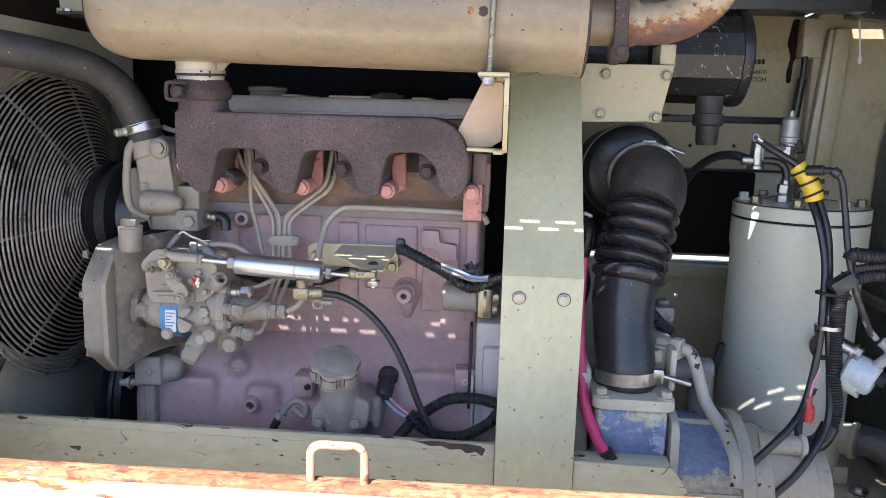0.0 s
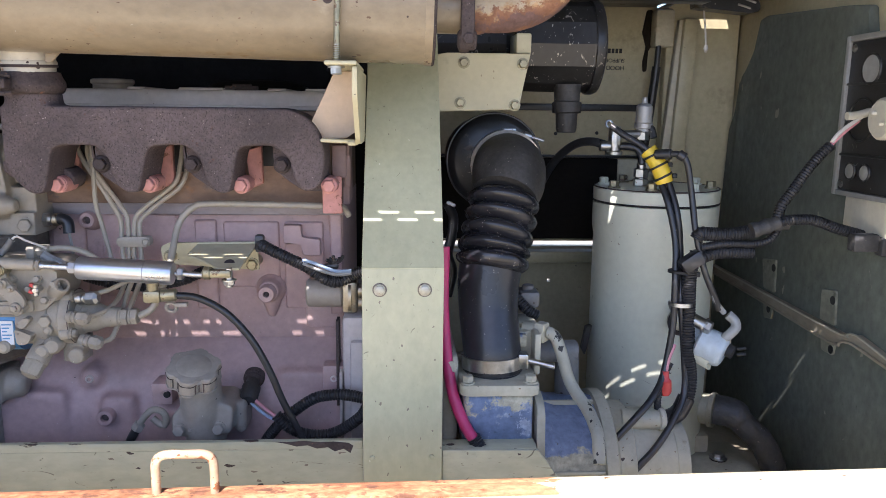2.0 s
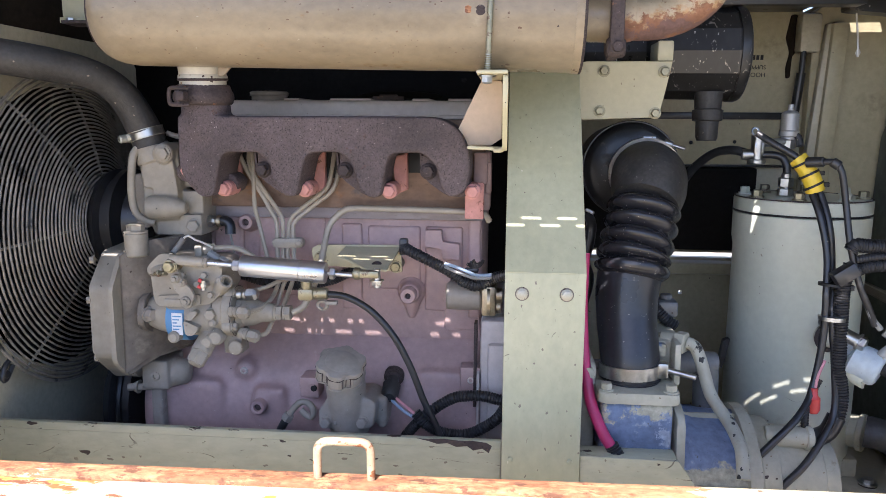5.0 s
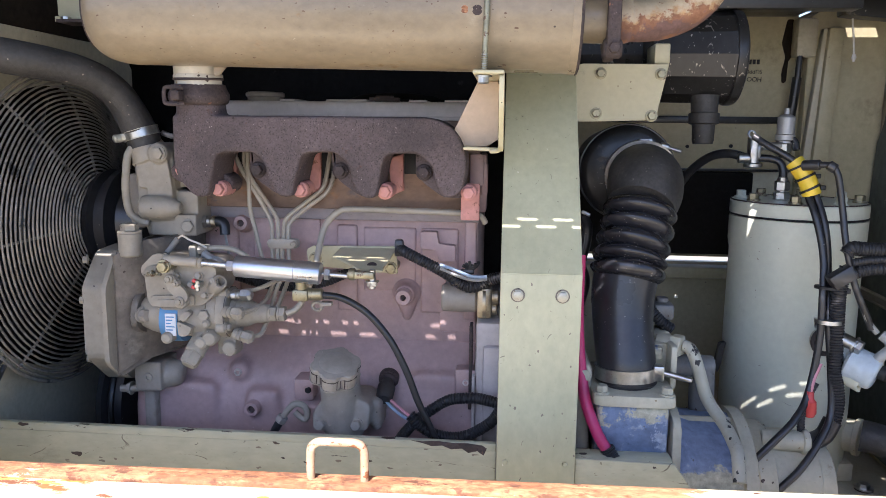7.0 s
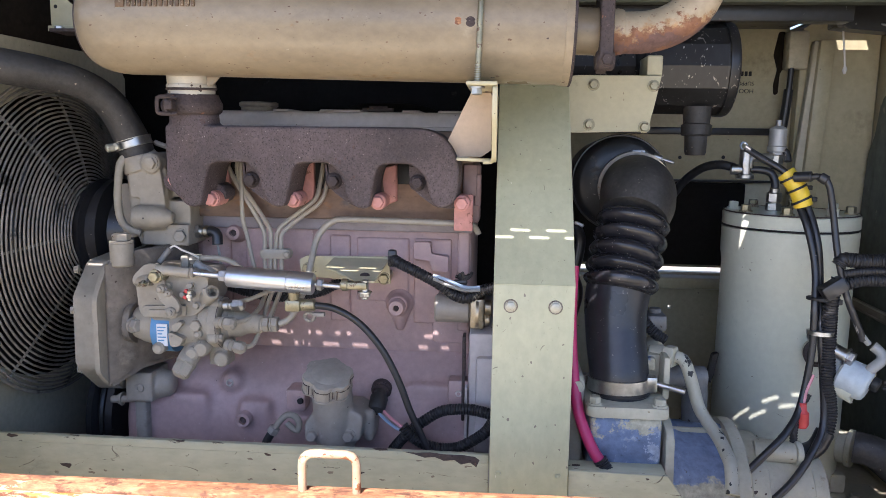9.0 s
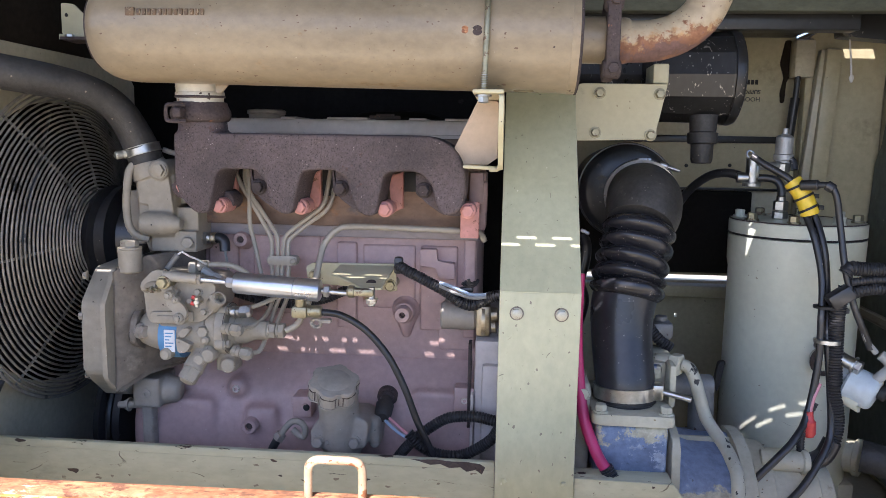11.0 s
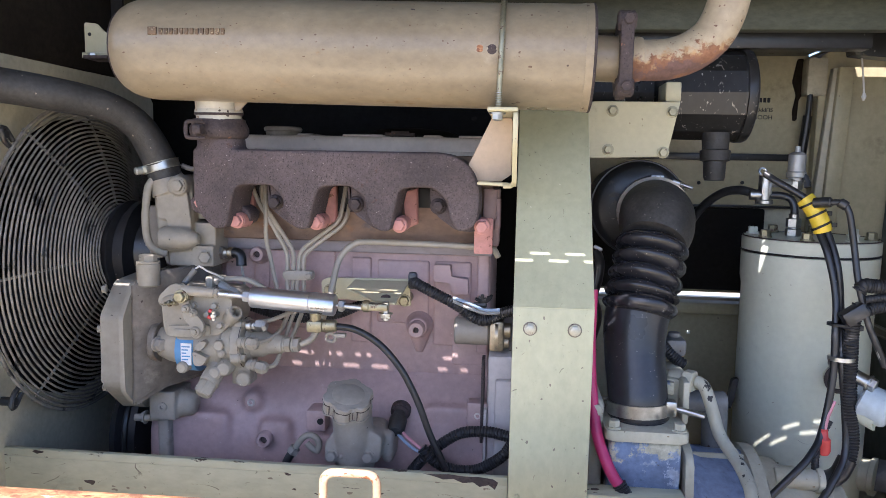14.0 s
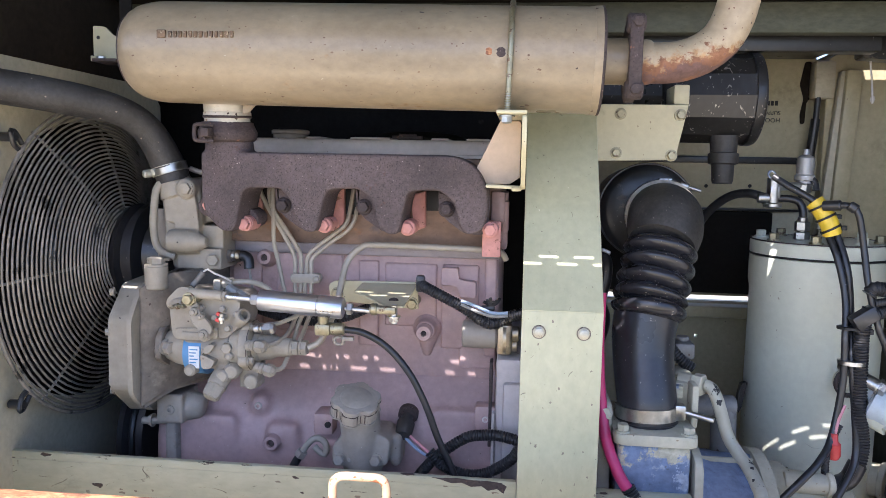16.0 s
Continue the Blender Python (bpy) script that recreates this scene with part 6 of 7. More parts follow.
part("hose", tube([(0.2847, 1.135, 1.1561), (0.2946, 1.13, 1.1527), (0.3028, 1.125, 1.1351), (0.3115, 1.12, 1.1062), (0.3192, 1.115, 1.0817), (0.3284, 1.1, 1.0659), (0.3393, 1.075, 1.0505), (0.3431, 1.045, 1.038), (0.3423, 1.02, 1.0291), (0.3403, 1.0, 0.9991)], 0.0095, 16), TANHOSE, th)
part("fitting", join(cyl((0.2687, 1.142, 1.1561), (0.2827, 1.132, 1.1561), 0.0175, n=6), cyl((0.2497, 1.155, 1.1561), (0.2707, 1.142, 1.1561), 0.013)), CASTCREAM, th)
mg = thing("battery_cable", (0.15, 1.06, 0.98), "thick magenta battery cable in a black sleeve", "cable")
part("cable", tube([(0.118, 1.10, 1.30), (0.117, 1.09, 1.22), (0.121, 1.075, 1.15), (0.130, 1.055, 1.09), (0.147, 1.036, 1.047), (0.164, 1.027, 1.022)], 0.0085, 12), MAGENTA, mg)
part("sleeve", conduit([(0.160, 1.028, 1.030), (0.172, 1.025, 1.012), (0.186, 1.024, 0.998), (0.206, 1.026, 0.985), (0.23, 1.03, 0.97)], 0.0105), CONDUIT, mg)

# ---- separator tank ----
TC = Vector((0.503, 1.31, 0.80))
tk = thing("separator_tank", TC, "grey-green cylindrical oil separator tank with bolted lid", "tank")
part("shell", lathe(TC, (0, 0, 1), [(0, 0.105), (0.004, 0.108), (0.485, 0.108), (0.500, 0.111), (0.543, 0.1115), (0.545, 0.107)], 72), TANK, tk)
part("lid", lathe(TC + Vector((0, 0, 0.547)), (0, 0, 1), [(0, 0.106), (0.001, 0.1115), (0.021, 0.1115), (0.0235, 0.109), (0.024, 0.03)], 72), TANK, tk)
part("lid_gasket", ring(TC + Vector((0, 0, 0.546)), (0, 0, 1), 0.1108, 0.0018, 72, 6), INK, tk)
part("lid_edge_wear", ring(TC + Vector((0, 0, 0.5705)), (0, 0, 1), 0.1098, 0.0012, 72, 6), DARKRUST, tk)
for k in range(8):
    a = radians(22 + 45 * k)
    part("lid_bolt", hexa(TC + Vector((0.094 * math.cos(a), 0.094 * math.sin(a), 0.571)), (0, 0, 1), 0.0085, 0.013, 1.3), OLIVEZINC if k % 3 else TANK, tk)
part("port_boss", join(cyl((0.520, 1.218, 1.155), (0.520, 1.190, 1.155), 0.021), cyl((0.520, 1.19, 1.155), (0.520, 1.185, 1.155), 0.014)), CASTCREAM, tk)
part("port_ring", ring((0.520, 1.190, 1.155), (0, 1, 0), 0.020, 0.004, 32, 8), DARKRUST, tk)
part("foot", join(box(0.57, 0.68, 1.24, 1.36, 0.80, 0.865, 0.006), box(0.55, 0.64, 1.16, 1.30, 0.80, 0.845, 0.006)), CASTCREAM, tk)
part("foot_bolt", hexa((0.625, 1.19, 0.845), (0, 0, 1), 0.011, 0.012, 1.6), STEEL, tk)
part("outlet_stub", join(cyl((0.585, 1.265, 0.975), (0.612, 1.247, 0.975), 0.028), cyl((0.609, 1.249, 0.975), (0.617, 1.243, 0.975), 0.032)), CASTCREAM, tk)
part("side_clip", plate(rounded([(0.374, 1.078), (0.380, 1.066), (0.385, 1.080), (0.392, 1.122), (0.381, 1.119)], 0.002), 1.288, 1.300, "xz", 0.001), RUBBER, tk)
pf = thing("lid_pipework", (0.47, 1.31, 1.37), "zinc fittings and pipe on the tank lid", "pipework")
part("union_nut", join(cyl((0.476, 1.315, 1.371), (0.476, 1.315, 1.384), 0.013, n=6), cyl((0.476, 1.315, 1.386), (0.476, 1.315, 1.402), 0.0125, n=6), cyl((0.476, 1.315, 1.38), (0.476, 1.315, 1.41), 0.008)), STEEL, pf)
part("bent_pipe", tube([(0.476, 1.315, 1.40), (0.476, 1.316, 1.42), (0.470, 1.32, 1.435), (0.455, 1.325, 1.440), (0.435, 1.33, 1.440)], 0.0065, 10), RUBBER, pf)
part("valve_block", join(cyl((0.430, 1.332, 1.425), (0.430, 1.332, 1.475), 0.011), cyl((0.430, 1.332, 1.424), (0.430, 1.332, 1.432), 0.015), cyl((0.405, 1.335, 1.440), (0.43, 1.332, 1.440), 0.009), box(0.422, 0.440, 1.322, 1.342, 1.440, 1.462, 0.003)), STEEL, pf)
part("cross_pipe", join(cyl((0.432, 1.335, 1.460), (0.485, 1.345, 1.462), 0.007), cyl((0.485, 1.345, 1.450), (0.485, 1.345, 1.466), 0.012, n=6)), STEEL, pf)
part("relief_valve", join(lathe((0.487, 1.35, 1.458), (0, 0, 1), [(0, 0.012), (0.012, 0.012), (0.014, 0.0165), (0.022, 0.0165), (0.024, 0.0145), (0.052, 0.0145), (0.056, 0.011), (0.058, 0.005), (0.068, 0.0045)], 24)), ALUMINIUM, pf, "grey cylindrical relief valve")
part("small_elbow", tube([(0.488, 1.345, 1.480), (0.500, 1.34, 1.470), (0.502, 1.335, 1.455)], 0.006, 10), RUBBER, pf)
part("hose_to_canister", tube([(0.420, 1.335, 1.440), (0.395, 1.35, 1.447), (0.370, 1.38, 1.44), (0.345, 1.42, 1.41), (0.325, 1.46, 1.36), (0.31, 1.50, 1.30)], 0.0078, 12), RUBBER, pf)
farther(tk, 1.06)
tk.scale = (1.035, 1.035, 1.06)
farther(pf, 1.06)
ys = thing("yellow_sleeve", (0.45, 1.22, 1.38), "yellow cable sleeve held by black ties", "sleeve")
S0, S1 = Vector((0.4523, 1.205, 1.4395)), Vector((0.4790, 1.195, 1.3893))
part("sleeve", tube([S0, S0.lerp(S1, 0.35) + Vector((0.002, -0.003, 0.002)), S0.lerp(S1, 0.7) + Vector((0.002, -0.003, 0.002)), S1], 0.0140, 20, 0.004), YELLOW, ys)
for f in (0.18, 0.52, 0.85):
    p = S0.lerp(S1, f) + Vector((0.0018, -0.0026, 0.0018)) * min(1, 3.2 * min(f, 1 - f))
    part("cable_tie", join(band(p, S1 - S0, 0.0150, 0.0035), box(p.x + 0.013, p.x + 0.021, p.y - 0.008, p.y - 0.001, p.z - 0.001, p.z + 0.006, 0.001)), INK, ys)
wl = thing("wiring_loom", (0.48, 1.15, 0.95), "black cables and corrugated loom down the tank", "loom")
part("cable", tube([(0.400, 1.24, 1.477), (0.418, 1.225, 1.463), S0, S0.lerp(S1, 0.5), S1 - Vector((0.006, 0, 0)), (0.482, 1.175, 1.352), (0.491, 1.16, 1.296), (0.489, 1.145, 1.235), (0.488, 1.140, 1.164), (0.474, 1.130, 1.085), (0.449, 1.105, 1.056), (0.422, 1.09, 1.033), (0.380, 1.08, 0.991), (0.349, 1.07, 0.957), (0.32, 1.06, 0.925)], 0.0056, 12), RUBBER, wl)
part("cable", tube([S0.lerp(S1, 0.6), S1 + Vector((0.006, 0, 0)), (0.496, 1.172, 1.335), (0.503, 1.165, 1.264), (0.501, 1.145, 1.200), (0.510, 1.140, 1.119), (0.511, 1.13, 1.058), (0.490, 1.11, 1.022), (0.458, 1.09, 0.984), (0.425, 1.08, 0.953), (0.39, 1.07, 0.92)], 0.0056, 12), RUBBER, wl)
part("ring_terminal", ring((0.397, 1.242, 1.480), (0.2, -1, 0.3), 0.006, 0.0018, 20, 6), STEEL, wl)
part("loom", conduit([(0.517, 1.135, 1.285), (0.508, 1.135, 1.255), (0.511, 1.140, 1.200), (0.515, 1.140, 1.128), (0.522, 1.138, 1.074), (0.516, 1.135, 1.037), (0.500, 1.132, 1.018)], 0.0115), CONDUIT, wl)
part("boot", tube([(0.517, 1.135, 1.045), (0.505, 1.132, 1.022), (0.488, 1.128, 1.014), (0.472, 1.125, 1.014)], 0.014, 14), RUBBER, wl)
part("branch", conduit([(0.468, 1.125, 1.022), (0.466, 1.125, 1.05), (0.474, 1.130, 1.08), (0.486, 1.135, 1.105)], 0.006), CONDUIT, wl)
part("clamp", band((0.500, 1.143, 1.200), (0.02, 0.05, 1), 0.0185, 0.006), STEEL, wl, "steel P-clamp")
part("cable_tie", join(band((0.498, 1.148, 1.252), (0.0, 0.05, 1), 0.019, 0.004), box(0.515, 0.523, 1.13, 1.138, 1.246, 1.254, 0.001)), INK, wl)
part("wire", tube([(0.478, 1.128, 1.090), (0.482, 1.130, 1.112), (0.492, 1.135, 1.135)], 0.0025, 6), PINKWIRE, wl)
part("connector", moved(box(-0.018, 0.018, -0.011, 0.011, -0.011, 0.011, 0.003), Matrix.Translation((0.506, 1.128, 1.272)) @ Matrix.Rotation(radians(-35), 4, "Y")), RUBBER, wl)
rb = thing("red_terminal_boot", (0.467, 1.11, 1.06), "red rubber terminal boot hanging by its wire", "boot")
part("boot", lathe((0.477, 1.128, 1.093), (0.04, 0, -1), [(0, 0.005), (0.012, 0.006), (0.016, 0.0095), (0.034, 0.010), (0.040, 0.007)], 20), RED, rb)
tb = thing("air_tube", (0.50, 1.13, 1.20), "thin black control tube running to the filter cup", "tube")
part("tube", tube([(0.476, 1.17, 1.435), (0.488, 1.160, 1.436), (0.499, 1.155, 1.422), (0.508, 1.15, 1.371), (0.514, 1.138, 1.315), (0.529, 1.130, 1.256), (0.549, 1.130, 1.213), (0.557, 1.130, 1.193)], 0.0050, 10), RUBBER, tb)
part("elbow", join(cyl((0.458, 1.185, 1.434), (0.478, 1.168, 1.436), 0.008), cyl((0.486, 1.161, 1.437), (0.496, 1.156, 1.430), 0.0075)), RUBBER, tb)
part("grey_end", tube([(0.542, 1.130, 1.228), (0.552, 1.130, 1.205), (0.566, 1.130, 1.188)], 0.0045, 8), GREYTUBE, tb)
fc = thing("filter_cup", (0.55, 1.12, 1.12), "milky white filter cup with a grey elbow", "filter")
FD = Vector((0.72, -0.55, -0.30)).normalized()
FP = Vector((0.533, 1.145, 1.140))
part("cup", lathe(FP, FD, [(0, 0.012), (0.001, 0.020), (0.005, 0.0260), (0.034, 0.0275), (0.040, 0.0270), (0.044, 0.0245), (0.046, 0.020), (0.046, 0.001)], 40), WHITEPLASTIC, fc)
skirt = lathe(FP + FD * 0.004 + Vector((0.001, 0.004, -0.013)), FD, [(0, 0.010), (0.001, 0.022), (0.010, 0.025), (0.026, 0.0255), (0.027, 0.024), (0.022, 0.010)], 26)
torn = random.Random(7)
for v in skirt.verts:
    v.co += FD * torn.uniform(-0.003, 0.003)
part("skirt", skirt, TANK, fc, "torn grey-green paint skirt")
part("elbow", tube([(0.556, 1.122, 1.135), (0.563, 1.116, 1.150), (0.573, 1.115, 1.160), (0.581, 1.117, 1.168), (0.580, 1.122, 1.178), (0.571, 1.127, 1.186)], 0.0078, 12), GREYTUBE, fc)
part("tail", box(0.523, 0.537, 1.142, 1.152, 1.135, 1.178, 0.003), WHITEPLASTIC, fc)
VP = FP + FD * 0.042 + Vector((0.006, 0, 0.004))
part("vent", join(cyl(VP, VP + FD * 0.012, 0.011), cyl(VP + Vector((0.012, -0.008, 0.003)), VP + Vector((0.026, -0.012, 0.006)), 0.0028, n=8), cyl(VP + Vector((0.012, -0.008, -0.006)), VP + Vector((0.026, -0.012, -0.004)), 0.0028, n=8)), INK, fc)
sv = thing("service_valve", (0.525, 1.13, 1.155), "small zinc drain valve beside the loom", "valve")
part("body", join(cyl((0.515, 1.15, 1.178), (0.540, 1.125, 1.166), 0.010), hexa((0.535, 1.13, 1.168), (0.7, -0.6, -0.3), 0.011, 0.012), cyl((0.51, 1.20, 1.18), (0.517, 1.148, 1.178), 0.008)), STEEL, sv)

# ---- conduits to the instrument panel ----
cd = thing("panel_conduit", (0.64, 1.12, 1.30), "black corrugated conduits joining at a taped branch", "conduit")
part("conduit", conduit([(0.5137, 1.135, 1.3056), (0.5203, 1.135, 1.3145), (0.5365, 1.135, 1.3137), (0.5709, 1.135, 1.3138), (0.6075, 1.135, 1.3201)], 0.0112), CONDUIT, cd)
part("conduit", conduit([(0.5198, 1.13, 1.294), (0.5581, 1.13, 1.2994), (0.6069, 1.13, 1.2995), (0.6315, 1.13, 1.3085), (0.6409, 1.13, 1.3237)], 0.0062), CONDUIT, cd)
part("conduit", conduit([(0.5214, 1.135, 1.275), (0.5408, 1.135, 1.2823), (0.5615, 1.135, 1.285), (0.606, 1.135, 1.2851)], 0.01), CONDUIT, cd)
part("conduit", conduit([(0.6326, 1.122, 1.3399), (0.6393, 1.122, 1.3628), (0.6526, 1.122, 1.382), (0.6812, 1.122, 1.4255), (0.7066, 1.122, 1.4539)], 0.0082), CONDUIT, cd)
part("conduit", conduit([(0.6347, 1.115, 1.3357), (0.6523, 1.115, 1.3393), (0.6863, 1.115, 1.3394), (0.7244, 1.115, 1.3272), (0.7673, 1.115, 1.3158), (0.7963, 1.115, 1.3096)], 0.0088), CONDUIT, cd)
part("tape", tube([(0.5943, 1.121, 1.3214), (0.6118, 1.121, 1.3268), (0.6309, 1.121, 1.333), (0.6496, 1.121, 1.3348)], 0.0125, 12, 0.004, lambda s: 0.0118 + 0.0012 * math.sin(s * 330)), RUBBER_DUSTY, cd)
part("tail_connector", join(box(0.725, 0.765, 1.065, 1.085, 1.298, 1.325, 0.004), box(0.765, 0.785, 1.06, 1.08, 1.292, 1.32, 0.004)), RUBBER_DUSTY, cd)
part("wire", tube([(0.7054, 1.12, 1.454), (0.7133, 1.12, 1.4626), (0.726, 1.12, 1.4754), (0.7454, 1.12, 1.4917)], 0.0035, 8), PINKWIRE, cd)
part("wire", tube([(0.7043, 1.116, 1.4584), (0.7127, 1.116, 1.4703), (0.7264, 1.116, 1.4823), (0.7459, 1.116, 1.4959)], 0.0030, 8), PALEWIRE, cd)
part("sheath", tube([(0.725, 1.118, 1.4974), (0.7433, 1.118, 1.4992), (0.7603, 1.118, 1.5045)], 0.0065, 10), PALEPLASTIC, cd)

# ---- right end ----
solid("lining_right", plate(rounded([(0.98, 0.82), (1.672, 0.82), (1.672, 1.19), (1.653, 1.465), (1.632, 1.503), (1.6176, 1.574), (1.594, 1.591), (1.5627, 1.629), (1.5493, 1.689), (1.5145, 1.6928), (1.2448, 1.6758), (1.184, 1.6693), (1.178, 1.61), (0.98, 1.62)], 0.008, 3), 0.783, 0.7995, "yz", 0.004, 2), FOAM, "dark green sound foam on the end panel, scuffed", "lining", kind="structure")
ip = thing("instrument_panel", (0.77, 1.10, 1.37), "back of a black instrument panel in a pale frame", "panel")
part("plate", box(0.764, 0.772, 0.93, 1.1885, 1.381, 1.612, 0.002), BLACKPAINT, ip)
part("frame", join(box(0.760, 0.782, 1.189, 1.1985, 1.372, 1.622, 0.002), box(0.760, 0.782, 0.92, 1.1885, 1.6125, 1.622, 0.002), box(0.760, 0.782, 0.92, 1.1885, 1.372, 1.3805, 0.002), box(0.760, 0.782, 0.92, 0.9295, 1.381, 1.612, 0.002)), GREYTUBE, ip, "pale grey frame")
for y, z, r in ((1.13, 1.568, 0.022), (1.00, 1.568, 0.022), (1.142, 1.492, 0.033), (1.00, 1.492, 0.030)):
    part("gauge_ring", ring((0.763, y, z), (1, 0, 0), r, 0.0022, 32, 6), BLACKPAINT, ip)
part("gauge_lens", cyl((0.7635, 1.13, 1.568), (0.7615, 1.13, 1.568), 0.021), GREYTUBE, ip)
part("gauge_back", join(cyl((0.764, 1.045, 1.494), (0.728, 1.045, 1.494), 0.030, bev=0.004), cyl((0.728, 1.052, 1.502), (0.720, 1.052, 1.502), 0.003, n=8), cyl((0.728, 1.034, 1.487), (0.720, 1.034, 1.487), 0.003, n=8)), PALEPLASTIC, ip, "cream gauge back with terminals")
for y in (1.155, 1.118, 1.02):
    part("lamp_lens", lathe((0.764, y, 1.412), (-1, 0, 0), [(0, 0.012), (0.003, 0.012), (0.004, 0.010), (0.0045, 0.004)], 24), GREYTUBE, ip)
    part("lamp_ring", ring((0.762, y, 1.412), (1, 0, 0), 0.0125, 0.002, 28, 6), BLACKPAINT, ip)
for y, z in ((1.179, 1.602), (1.179, 1.39), (0.95, 1.602)):
    part("screw", hexa((0.764, y, z), (-1, 0, 0), 0.005, 0.004), STEEL, ip)
for z in (1.545, 1.435):
    part("divider", box(0.761, 0.764, 0.95, 1.188, z, z + 0.004, 0.001), BLACKPAINT, ip)
part("label_card", box(0.770, 0.7815, 1.06, 1.172, 1.318, 1.3715, 0.001), PALEPLASTIC, ip, "pale bracket under the panel")
sr = thing("end_panel_rail", (0.77, 1.35, 1.13), "cream brown folded rail along the foam", "rail")
UPPER, LOWER = [(1.668, 1.1575), (1.40, 1.1520), (1.1487, 1.1465), (1.128, 1.1520), (1.105, 1.1576), (1.036, 1.1456), (0.99, 1.139)], [(1.668, 1.1430), (1.40, 1.1350), (1.1692, 1.1262), (1.143, 1.1340), (1.1169, 1.1418), (1.0343, 1.1340), (0.99, 1.129)]
part("rail", plate(UPPER + LOWER[::-1], 0.771, 0.7825, "yz", 0.001), RAILBROWN, sr)
# pale bead that paints the highlight along the rail's upper edge
part("upper_highlight", tube([(0.770, y, z) for y, z in UPPER], 0.0018, 8, 0.02), OLIVE, sr, "pale bead painted as the highlight on the upper edge")
part("lower_lip", tube([(0.768, y, z) for y, z in LOWER], 0.0024, 8, 0.02), RAILBROWN, sr)
for quad, hole in (([(1.4405, 1.2149), (1.389, 1.2228), (1.384, 1.158), (1.428, 1.160)], (1.3925, 1.206)), ([(1.2246, 1.2039), (1.1836, 1.2109), (1.1772, 1.152), (1.222, 1.152)], (1.1890, 1.193)),
                   ([(1.4255, 1.1347), (1.3839, 1.1339), (1.385, 1.105), (1.4143, 1.1003)], (1.398, 1.122)), ([(1.2139, 1.1240), (1.1706, 1.1237), (1.1746, 1.1007), (1.209, 1.1013)], (1.180, 1.110))):
    part("clip", plate(rounded(quad, 0.004, 3), 0.778, 0.7825, "yz", 0.0005), CLIPGREEN, sr)
    part("clip_slot", cyl((0.7775, *hole), (0.7782, *hole), 0.0075, bev=0.0002, n=16), INK, sr)
cn = thing("corner_panel", (0.69, 1.68, 0.80), "cream folded corner panel with vertical ribs", "panel")
part("sheet", plate([(0.635, 0.80), (0.798, 0.80), (0.798, 1.779), (0.720, 1.779), (0.698, 1.762), (0.635, 1.728)], 1.672, 1.699, "xz", 0.002), CREAM_WALL, cn)
part("rib", moved(box(-0.010, 0.010, -0.010, 0.010, 0.0, 0.41, 0.003), Matrix.Translation((0.632, 1.66, 1.29)) @ Matrix.Rotation(radians(4.5), 4, "Y")), OLIVE, cn)
part("rib", moved(box(-0.016, 0.016, -0.014, 0.014, 0.0, 0.41, 0.004), Matrix.Translation((0.659, 1.652, 1.29)) @ Matrix.Rotation(radians(2.6), 4, "Y")), CREAM_WALL, cn)
part("latch_tube", join(tube([(0.600, 1.672, 1.43), (0.609, 1.668, 1.53), (0.614, 1.666, 1.60)], 0.0095, 12), tube([(0.614, 1.666, 1.58), (0.616, 1.666, 1.645)], 0.006, 10)), BLACKPAINT, cn, "black gas strut beside the corner")
part("corner_cap", box(0.606, 0.648, 1.66, 1.698, 1.642, 1.722, 0.006), OLIVE, cn)
part("soot_stain", plate(rounded([(0.596, 1.724), (0.610, 1.724), (0.612, 1.645), (0.604, 1.640), (0.603, 1.592), (0.594, 1.590), (0.592, 1.612), (0.598, 1.645), (0.588, 1.675)], 0.005, 3), 1.6965, 1.6995, "xz", 0.001), BROWNLINING_SHADE, cn)
hinge = part("hinge_arm", plate(rounded([(0.629, 1.779), (0.632, 1.7044), (0.657, 1.7020), (0.7155, 1.6970), (0.7337, 1.6955), (0.7559, 1.6980), (0.7593, 1.7087), (0.750, 1.7275), (0.752, 1.779)], 0.004), 1.50, 1.54), BLACKPAINT, hood, "black hinge arm")
part("pin", join(cyl((0.722, 1.4985, 1.7225), (0.748, 1.497, 1.7140), 0.0022, n=8), cyl((0.712, 1.4985, 1.7110), (0.738, 1.497, 1.7035), 0.0022, n=8)), STEEL, hinge)
stg = thing("loose_string", (0.68, 1.53, 1.62), "pale string hanging from the roof edge", "string")
part("string", tube([(0.655, 1.53, 1.735), (0.658, 1.53, 1.70), (0.664, 1.532, 1.665), (0.667, 1.53, 1.63)], 0.0018, 6), PALEWIRE, stg)
part("knot", lathe((0.667, 1.53, 1.635), (0, 0, -1), [(0, 0.003), (0.006, 0.005), (0.014, 0.002)], 8), PALEWIRE, stg)
lh = thing("lower_hose", (0.69, 1.28, 0.86), "thick black oil hose leaving the tank foot", "hose")
part("hose", tube([(0.612, 1.240, 0.981), (0.640, 1.226, 0.978), (0.6637, 1.22, 0.9556), (0.6946, 1.22, 0.926), (0.720, 1.22, 0.878), (0.732, 1.22, 0.835)], 0.024, 24, 0.003, lambda s: 0.0225 + 0.004 / (1 + math.exp((s - 0.045) * 500)) + 0.0004 * math.sin(s * 210)), RUBBER_DUSTY, lh)
tm = thing("tank_mount", (0.63, 1.29, 0.80), "cream painted mounting foot with a bolt and washer", "bracket")
part("plate", box(0.565, 0.705, 1.20, 1.36, 0.8005, 0.862, 0.004, 2), CASTCREAM, tm)
part("block", box(0.592, 0.640, 1.310, 1.37, 0.8625, 0.898, 0.005, 2), CASTCREAM, tm)
part("washer", lathe((0.648, 1.285, 0.8622), (0, 0, 1), [(0, 0.015), (0.002, 0.015), (0.0025, 0.013), (0.0025, 0.004)], 24), DARKRUST, tm)
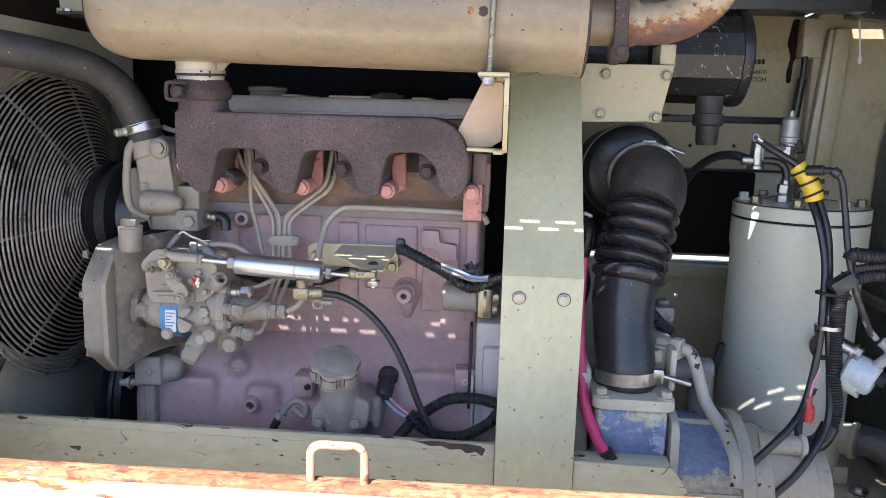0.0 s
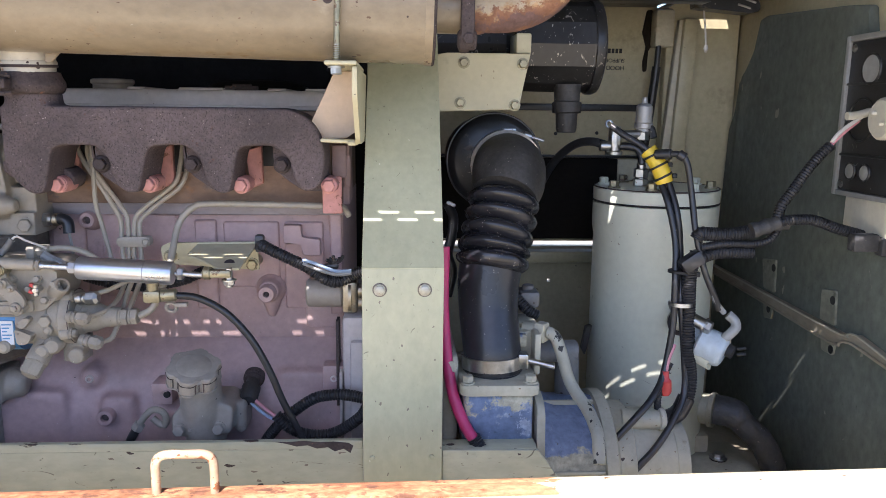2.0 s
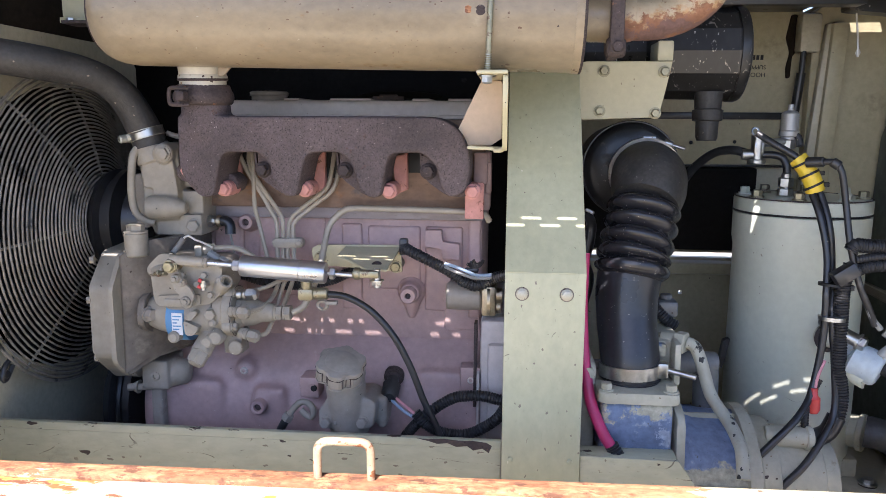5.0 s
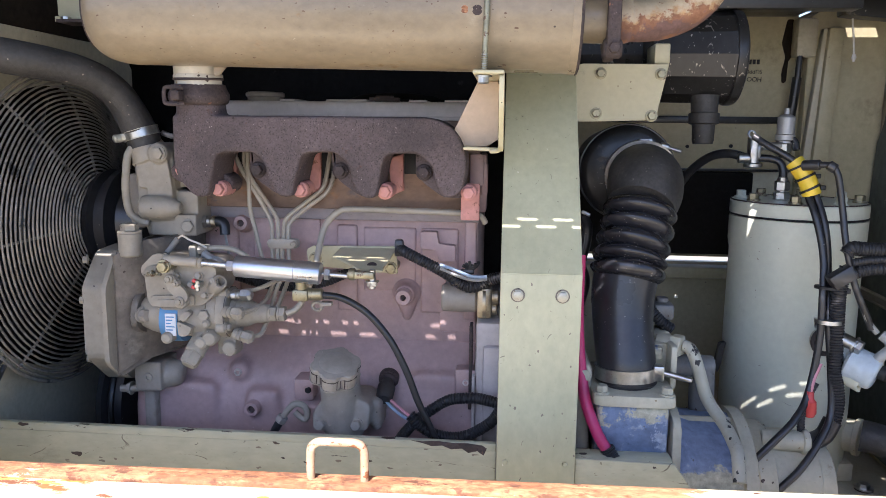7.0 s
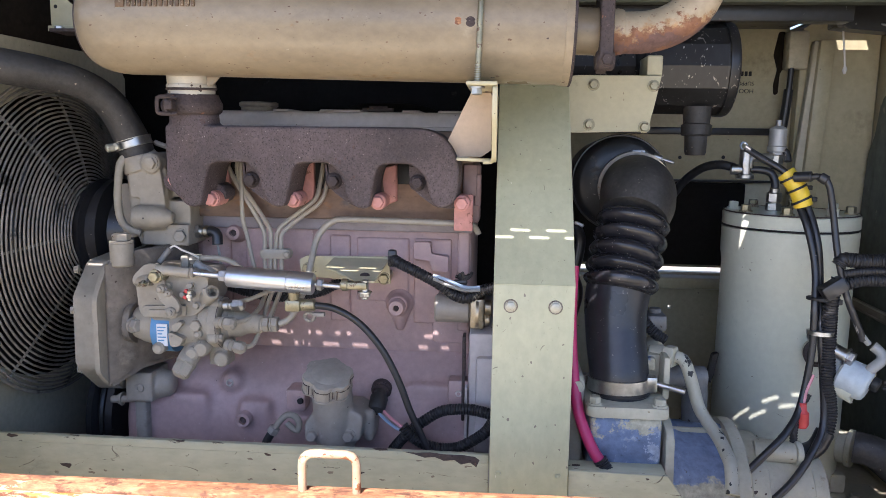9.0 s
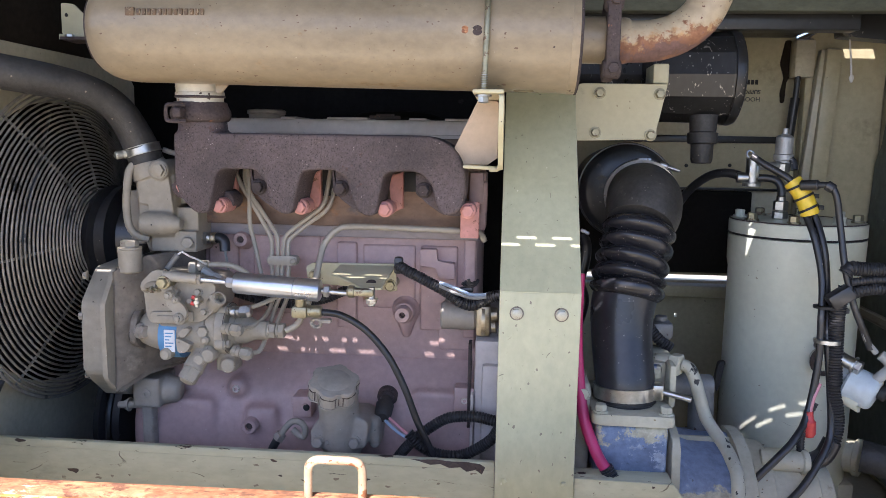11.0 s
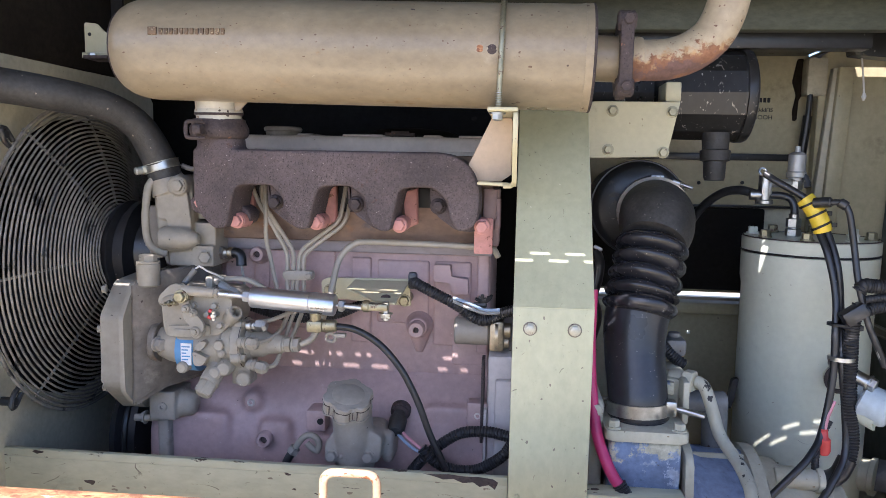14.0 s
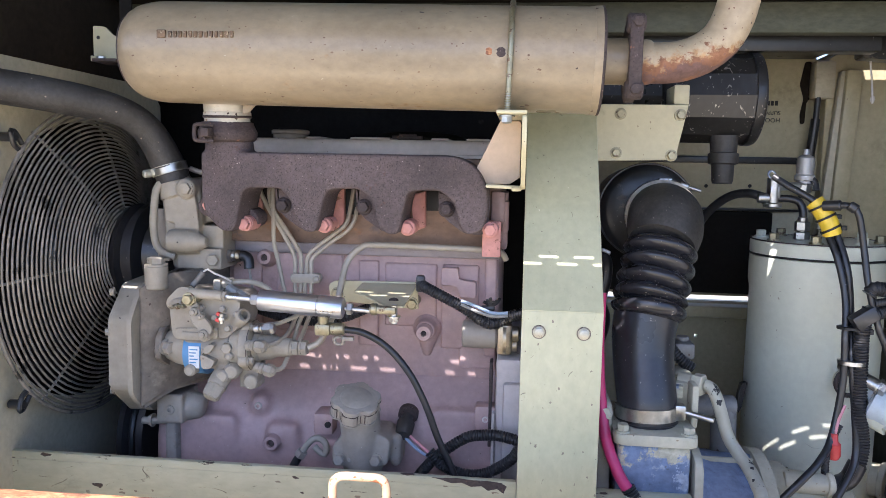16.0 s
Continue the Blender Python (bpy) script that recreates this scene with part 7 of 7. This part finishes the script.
part("bolt", hexa((0.648, 1.285, 0.865), (0, 0, 1), 0.010, 0.010, 1.6), STEEL, tm)

# ---- cables on the engine ----
pc = thing("pump_cable", (-0.12, 1.08, 0.98), "black sheathed cable curving down the block", "cable")
part("cable", tube([(-0.262, 1.050, 1.2385), (-0.237, 1.057, 1.234), (-0.2106, 1.06, 1.2209), (-0.188, 1.06, 1.2031), (-0.1653, 1.06, 1.1759), (-0.15, 1.06, 1.1501), (-0.1345, 1.06, 1.1168), (-0.1189, 1.06, 1.0756), (-0.0994, 1.06, 1.0344), (-0.078, 1.06, 0.985)], 0.0053, 12), RUBBER, pc)
part("fitting", join(box(-0.304, -0.280, 1.036, 1.062, 1.230, 1.248, 0.004), cyl((-0.282, 1.048, 1.239), (-0.260, 1.048, 1.240), 0.009), cyl((-0.292, 1.046, 1.244), (-0.292, 1.044, 1.262), 0.008)), OLIVEZINC, pc)
part("clip", join(ring((-0.272, 1.06, 1.219), (0, 1, 0.3), 0.007, 0.003, 20, 6), box(-0.266, -0.249, 1.055, 1.065, 1.220, 1.226, 0.001)), TANGREY, pc)
ec1 = thing("engine_loom", (-0.05, 1.10, 1.0), "black corrugated loom looping beside the post", "loom")
part("loom", conduit([(-0.165, 1.105, 0.975), (-0.146, 1.10, 1.006), (-0.118, 1.09, 1.039), (-0.079, 1.09, 1.067), (-0.050, 1.085, 1.075), (-0.027, 1.08, 1.077), (0.004, 1.07, 1.074), (0.03, 1.06, 1.07)], 0.0088), CONDUIT, ec1)
part("loom", conduit([(-0.134, 1.085, 1.044), (-0.116, 1.083, 1.026), (-0.093, 1.08, 1.016), (-0.065, 1.08, 1.013), (-0.040, 1.078, 1.020), (-0.008, 1.072, 1.044), (0.006, 1.07, 1.066), (0.016, 1.06, 1.08)], 0.0088), CONDUIT, ec1)
ul = thing("actuator_loom", (-0.10, 1.13, 1.23), "black split loom with blue and grey wires", "loom")
part("loom", conduit([(-0.160, 1.135, 1.298), (-0.145, 1.125, 1.292), (-0.12, 1.12, 1.281), (-0.085, 1.12, 1.263), (-0.06, 1.12, 1.246), (-0.04, 1.12, 1.242), (-0.015, 1.12, 1.255), (0.01, 1.11, 1.262)], 0.0090), CONDUIT, ul)
part("loom", conduit([(-0.4377, 1.178, 1.2376), (-0.3984, 1.178, 1.2265), (-0.3595, 1.178, 1.2214), (-0.3206, 1.178, 1.2249), (-0.2870, 1.178, 1.2320), (-0.2631, 1.178, 1.2426), (-0.2441, 1.178, 1.2509)], 0.0085), CONDUIT, ul)
part("wire", tube([(-0.092, 1.112, 1.277), (-0.07, 1.105, 1.272), (-0.045, 1.105, 1.262), (-0.02, 1.105, 1.262)], 0.0026, 6), BLUEWIRE, ul)
part("wire", tube([(-0.092, 1.112, 1.272), (-0.065, 1.106, 1.262), (-0.04, 1.106, 1.256), (-0.02, 1.105, 1.258)], 0.0026, 6), GREYTUBE, ul)
part("frayed_end", join(*[tube([(-0.050, 1.12, 1.268), (-0.052 + 0.003 * k, 1.117, 1.273 + 0.002 * (k % 2)), (-0.058 + 0.005 * k, 1.115, 1.277 + 0.003 * (k % 3))], 0.0026, 5) for k in range(6)], box(-0.062, -0.040, 1.114, 1.126, 1.262, 1.270, 0.003)), RUBBER, ul)
part("clip", join(box(-0.166, -0.152, 1.128, 1.142, 1.285, 1.312, 0.004)), RUBBER, ul)
sw = thing("pump_sensor_wire", (-0.49, 1.06, 1.29), "dark wire with a blue crimp on the pump lever", "wire")
part("crimp", tube([(-0.4975, 1.052, 1.2950), (-0.4930, 1.058, 1.3030), (-0.4830, 1.060, 1.3165)], 0.0044, 10, 0.003), DARKTUBE, sw)
part("wire", tube([(-0.4830, 1.060, 1.3165), (-0.4767, 1.061, 1.3204), (-0.467, 1.064, 1.3138), (-0.4563, 1.070, 1.3081), (-0.448, 1.08, 1.300)], 0.0016, 8), PALEWIRE, sw)
part("socket", join(cyl((-0.4540, 1.082, 1.2905), (-0.4360, 1.078, 1.2815), 0.0068, n=8), cyl((-0.4365, 1.078, 1.2818), (-0.4215, 1.075, 1.2745), 0.0080, n=8)), GREYTUBE, sw)
bh = thing("back_hose", (0.13, 1.20, 1.15), "black hose hanging behind the post", "hose")
part("hose", tube([(0.128, 1.19, 1.352), (0.138, 1.20, 1.33), (0.136, 1.20, 1.30), (0.130, 1.20, 1.27), (0.138, 1.20, 1.24), (0.130, 1.20, 1.20)], 0.008, 10), RUBBER, bh)
part("tip", cyl((0.126, 1.188, 1.356), (0.140, 1.185, 1.350), 0.003, n=8), STEEL, bh)

# ---- writing on the back panel ----
for text, x, z, h in (("HOOD", 0.540, 1.598, 0.012), ("SUPPORT", 0.540, 1.614, 0.011)):
    c = bpy.data.curves.new("writing", "FONT")
    c.body, c.size, c.extrude = text, h * 1.12, 0.0004
    tmp = new("tmp", c)
    dg = bpy.context.evaluated_depsgraph_get()
    me = bpy.data.meshes.new_from_object(tmp.evaluated_get(dg))
    bpy.data.objects.remove(tmp)
    me.materials.clear()
    me.materials.append(INK)
    ob = tagged(new("handwriting", me), "black marker writing upside down on the panel", "writing", "marker writing")
    ob.matrix_world = pose(x + 0.012, 1.6985, z + h * 0.4, 90, 180, 0)
solid("marker_bar", join(*[box(0.505 + 0.0085 * k, 0.511 + 0.0085 * k, 1.6982, 1.6995, 1.630, 1.640, 0) for k in range(5)]), INK, "black marker scribble on the panel", "writing", "marker writing")
for x, z in ((0.403, 1.452), (0.497, 1.454)):
    solid("panel_hole", cyl((x, 1.6995, z), (x, 1.697, z), 0.004, n=12), INK, "small punched hole in the panel", "hole")
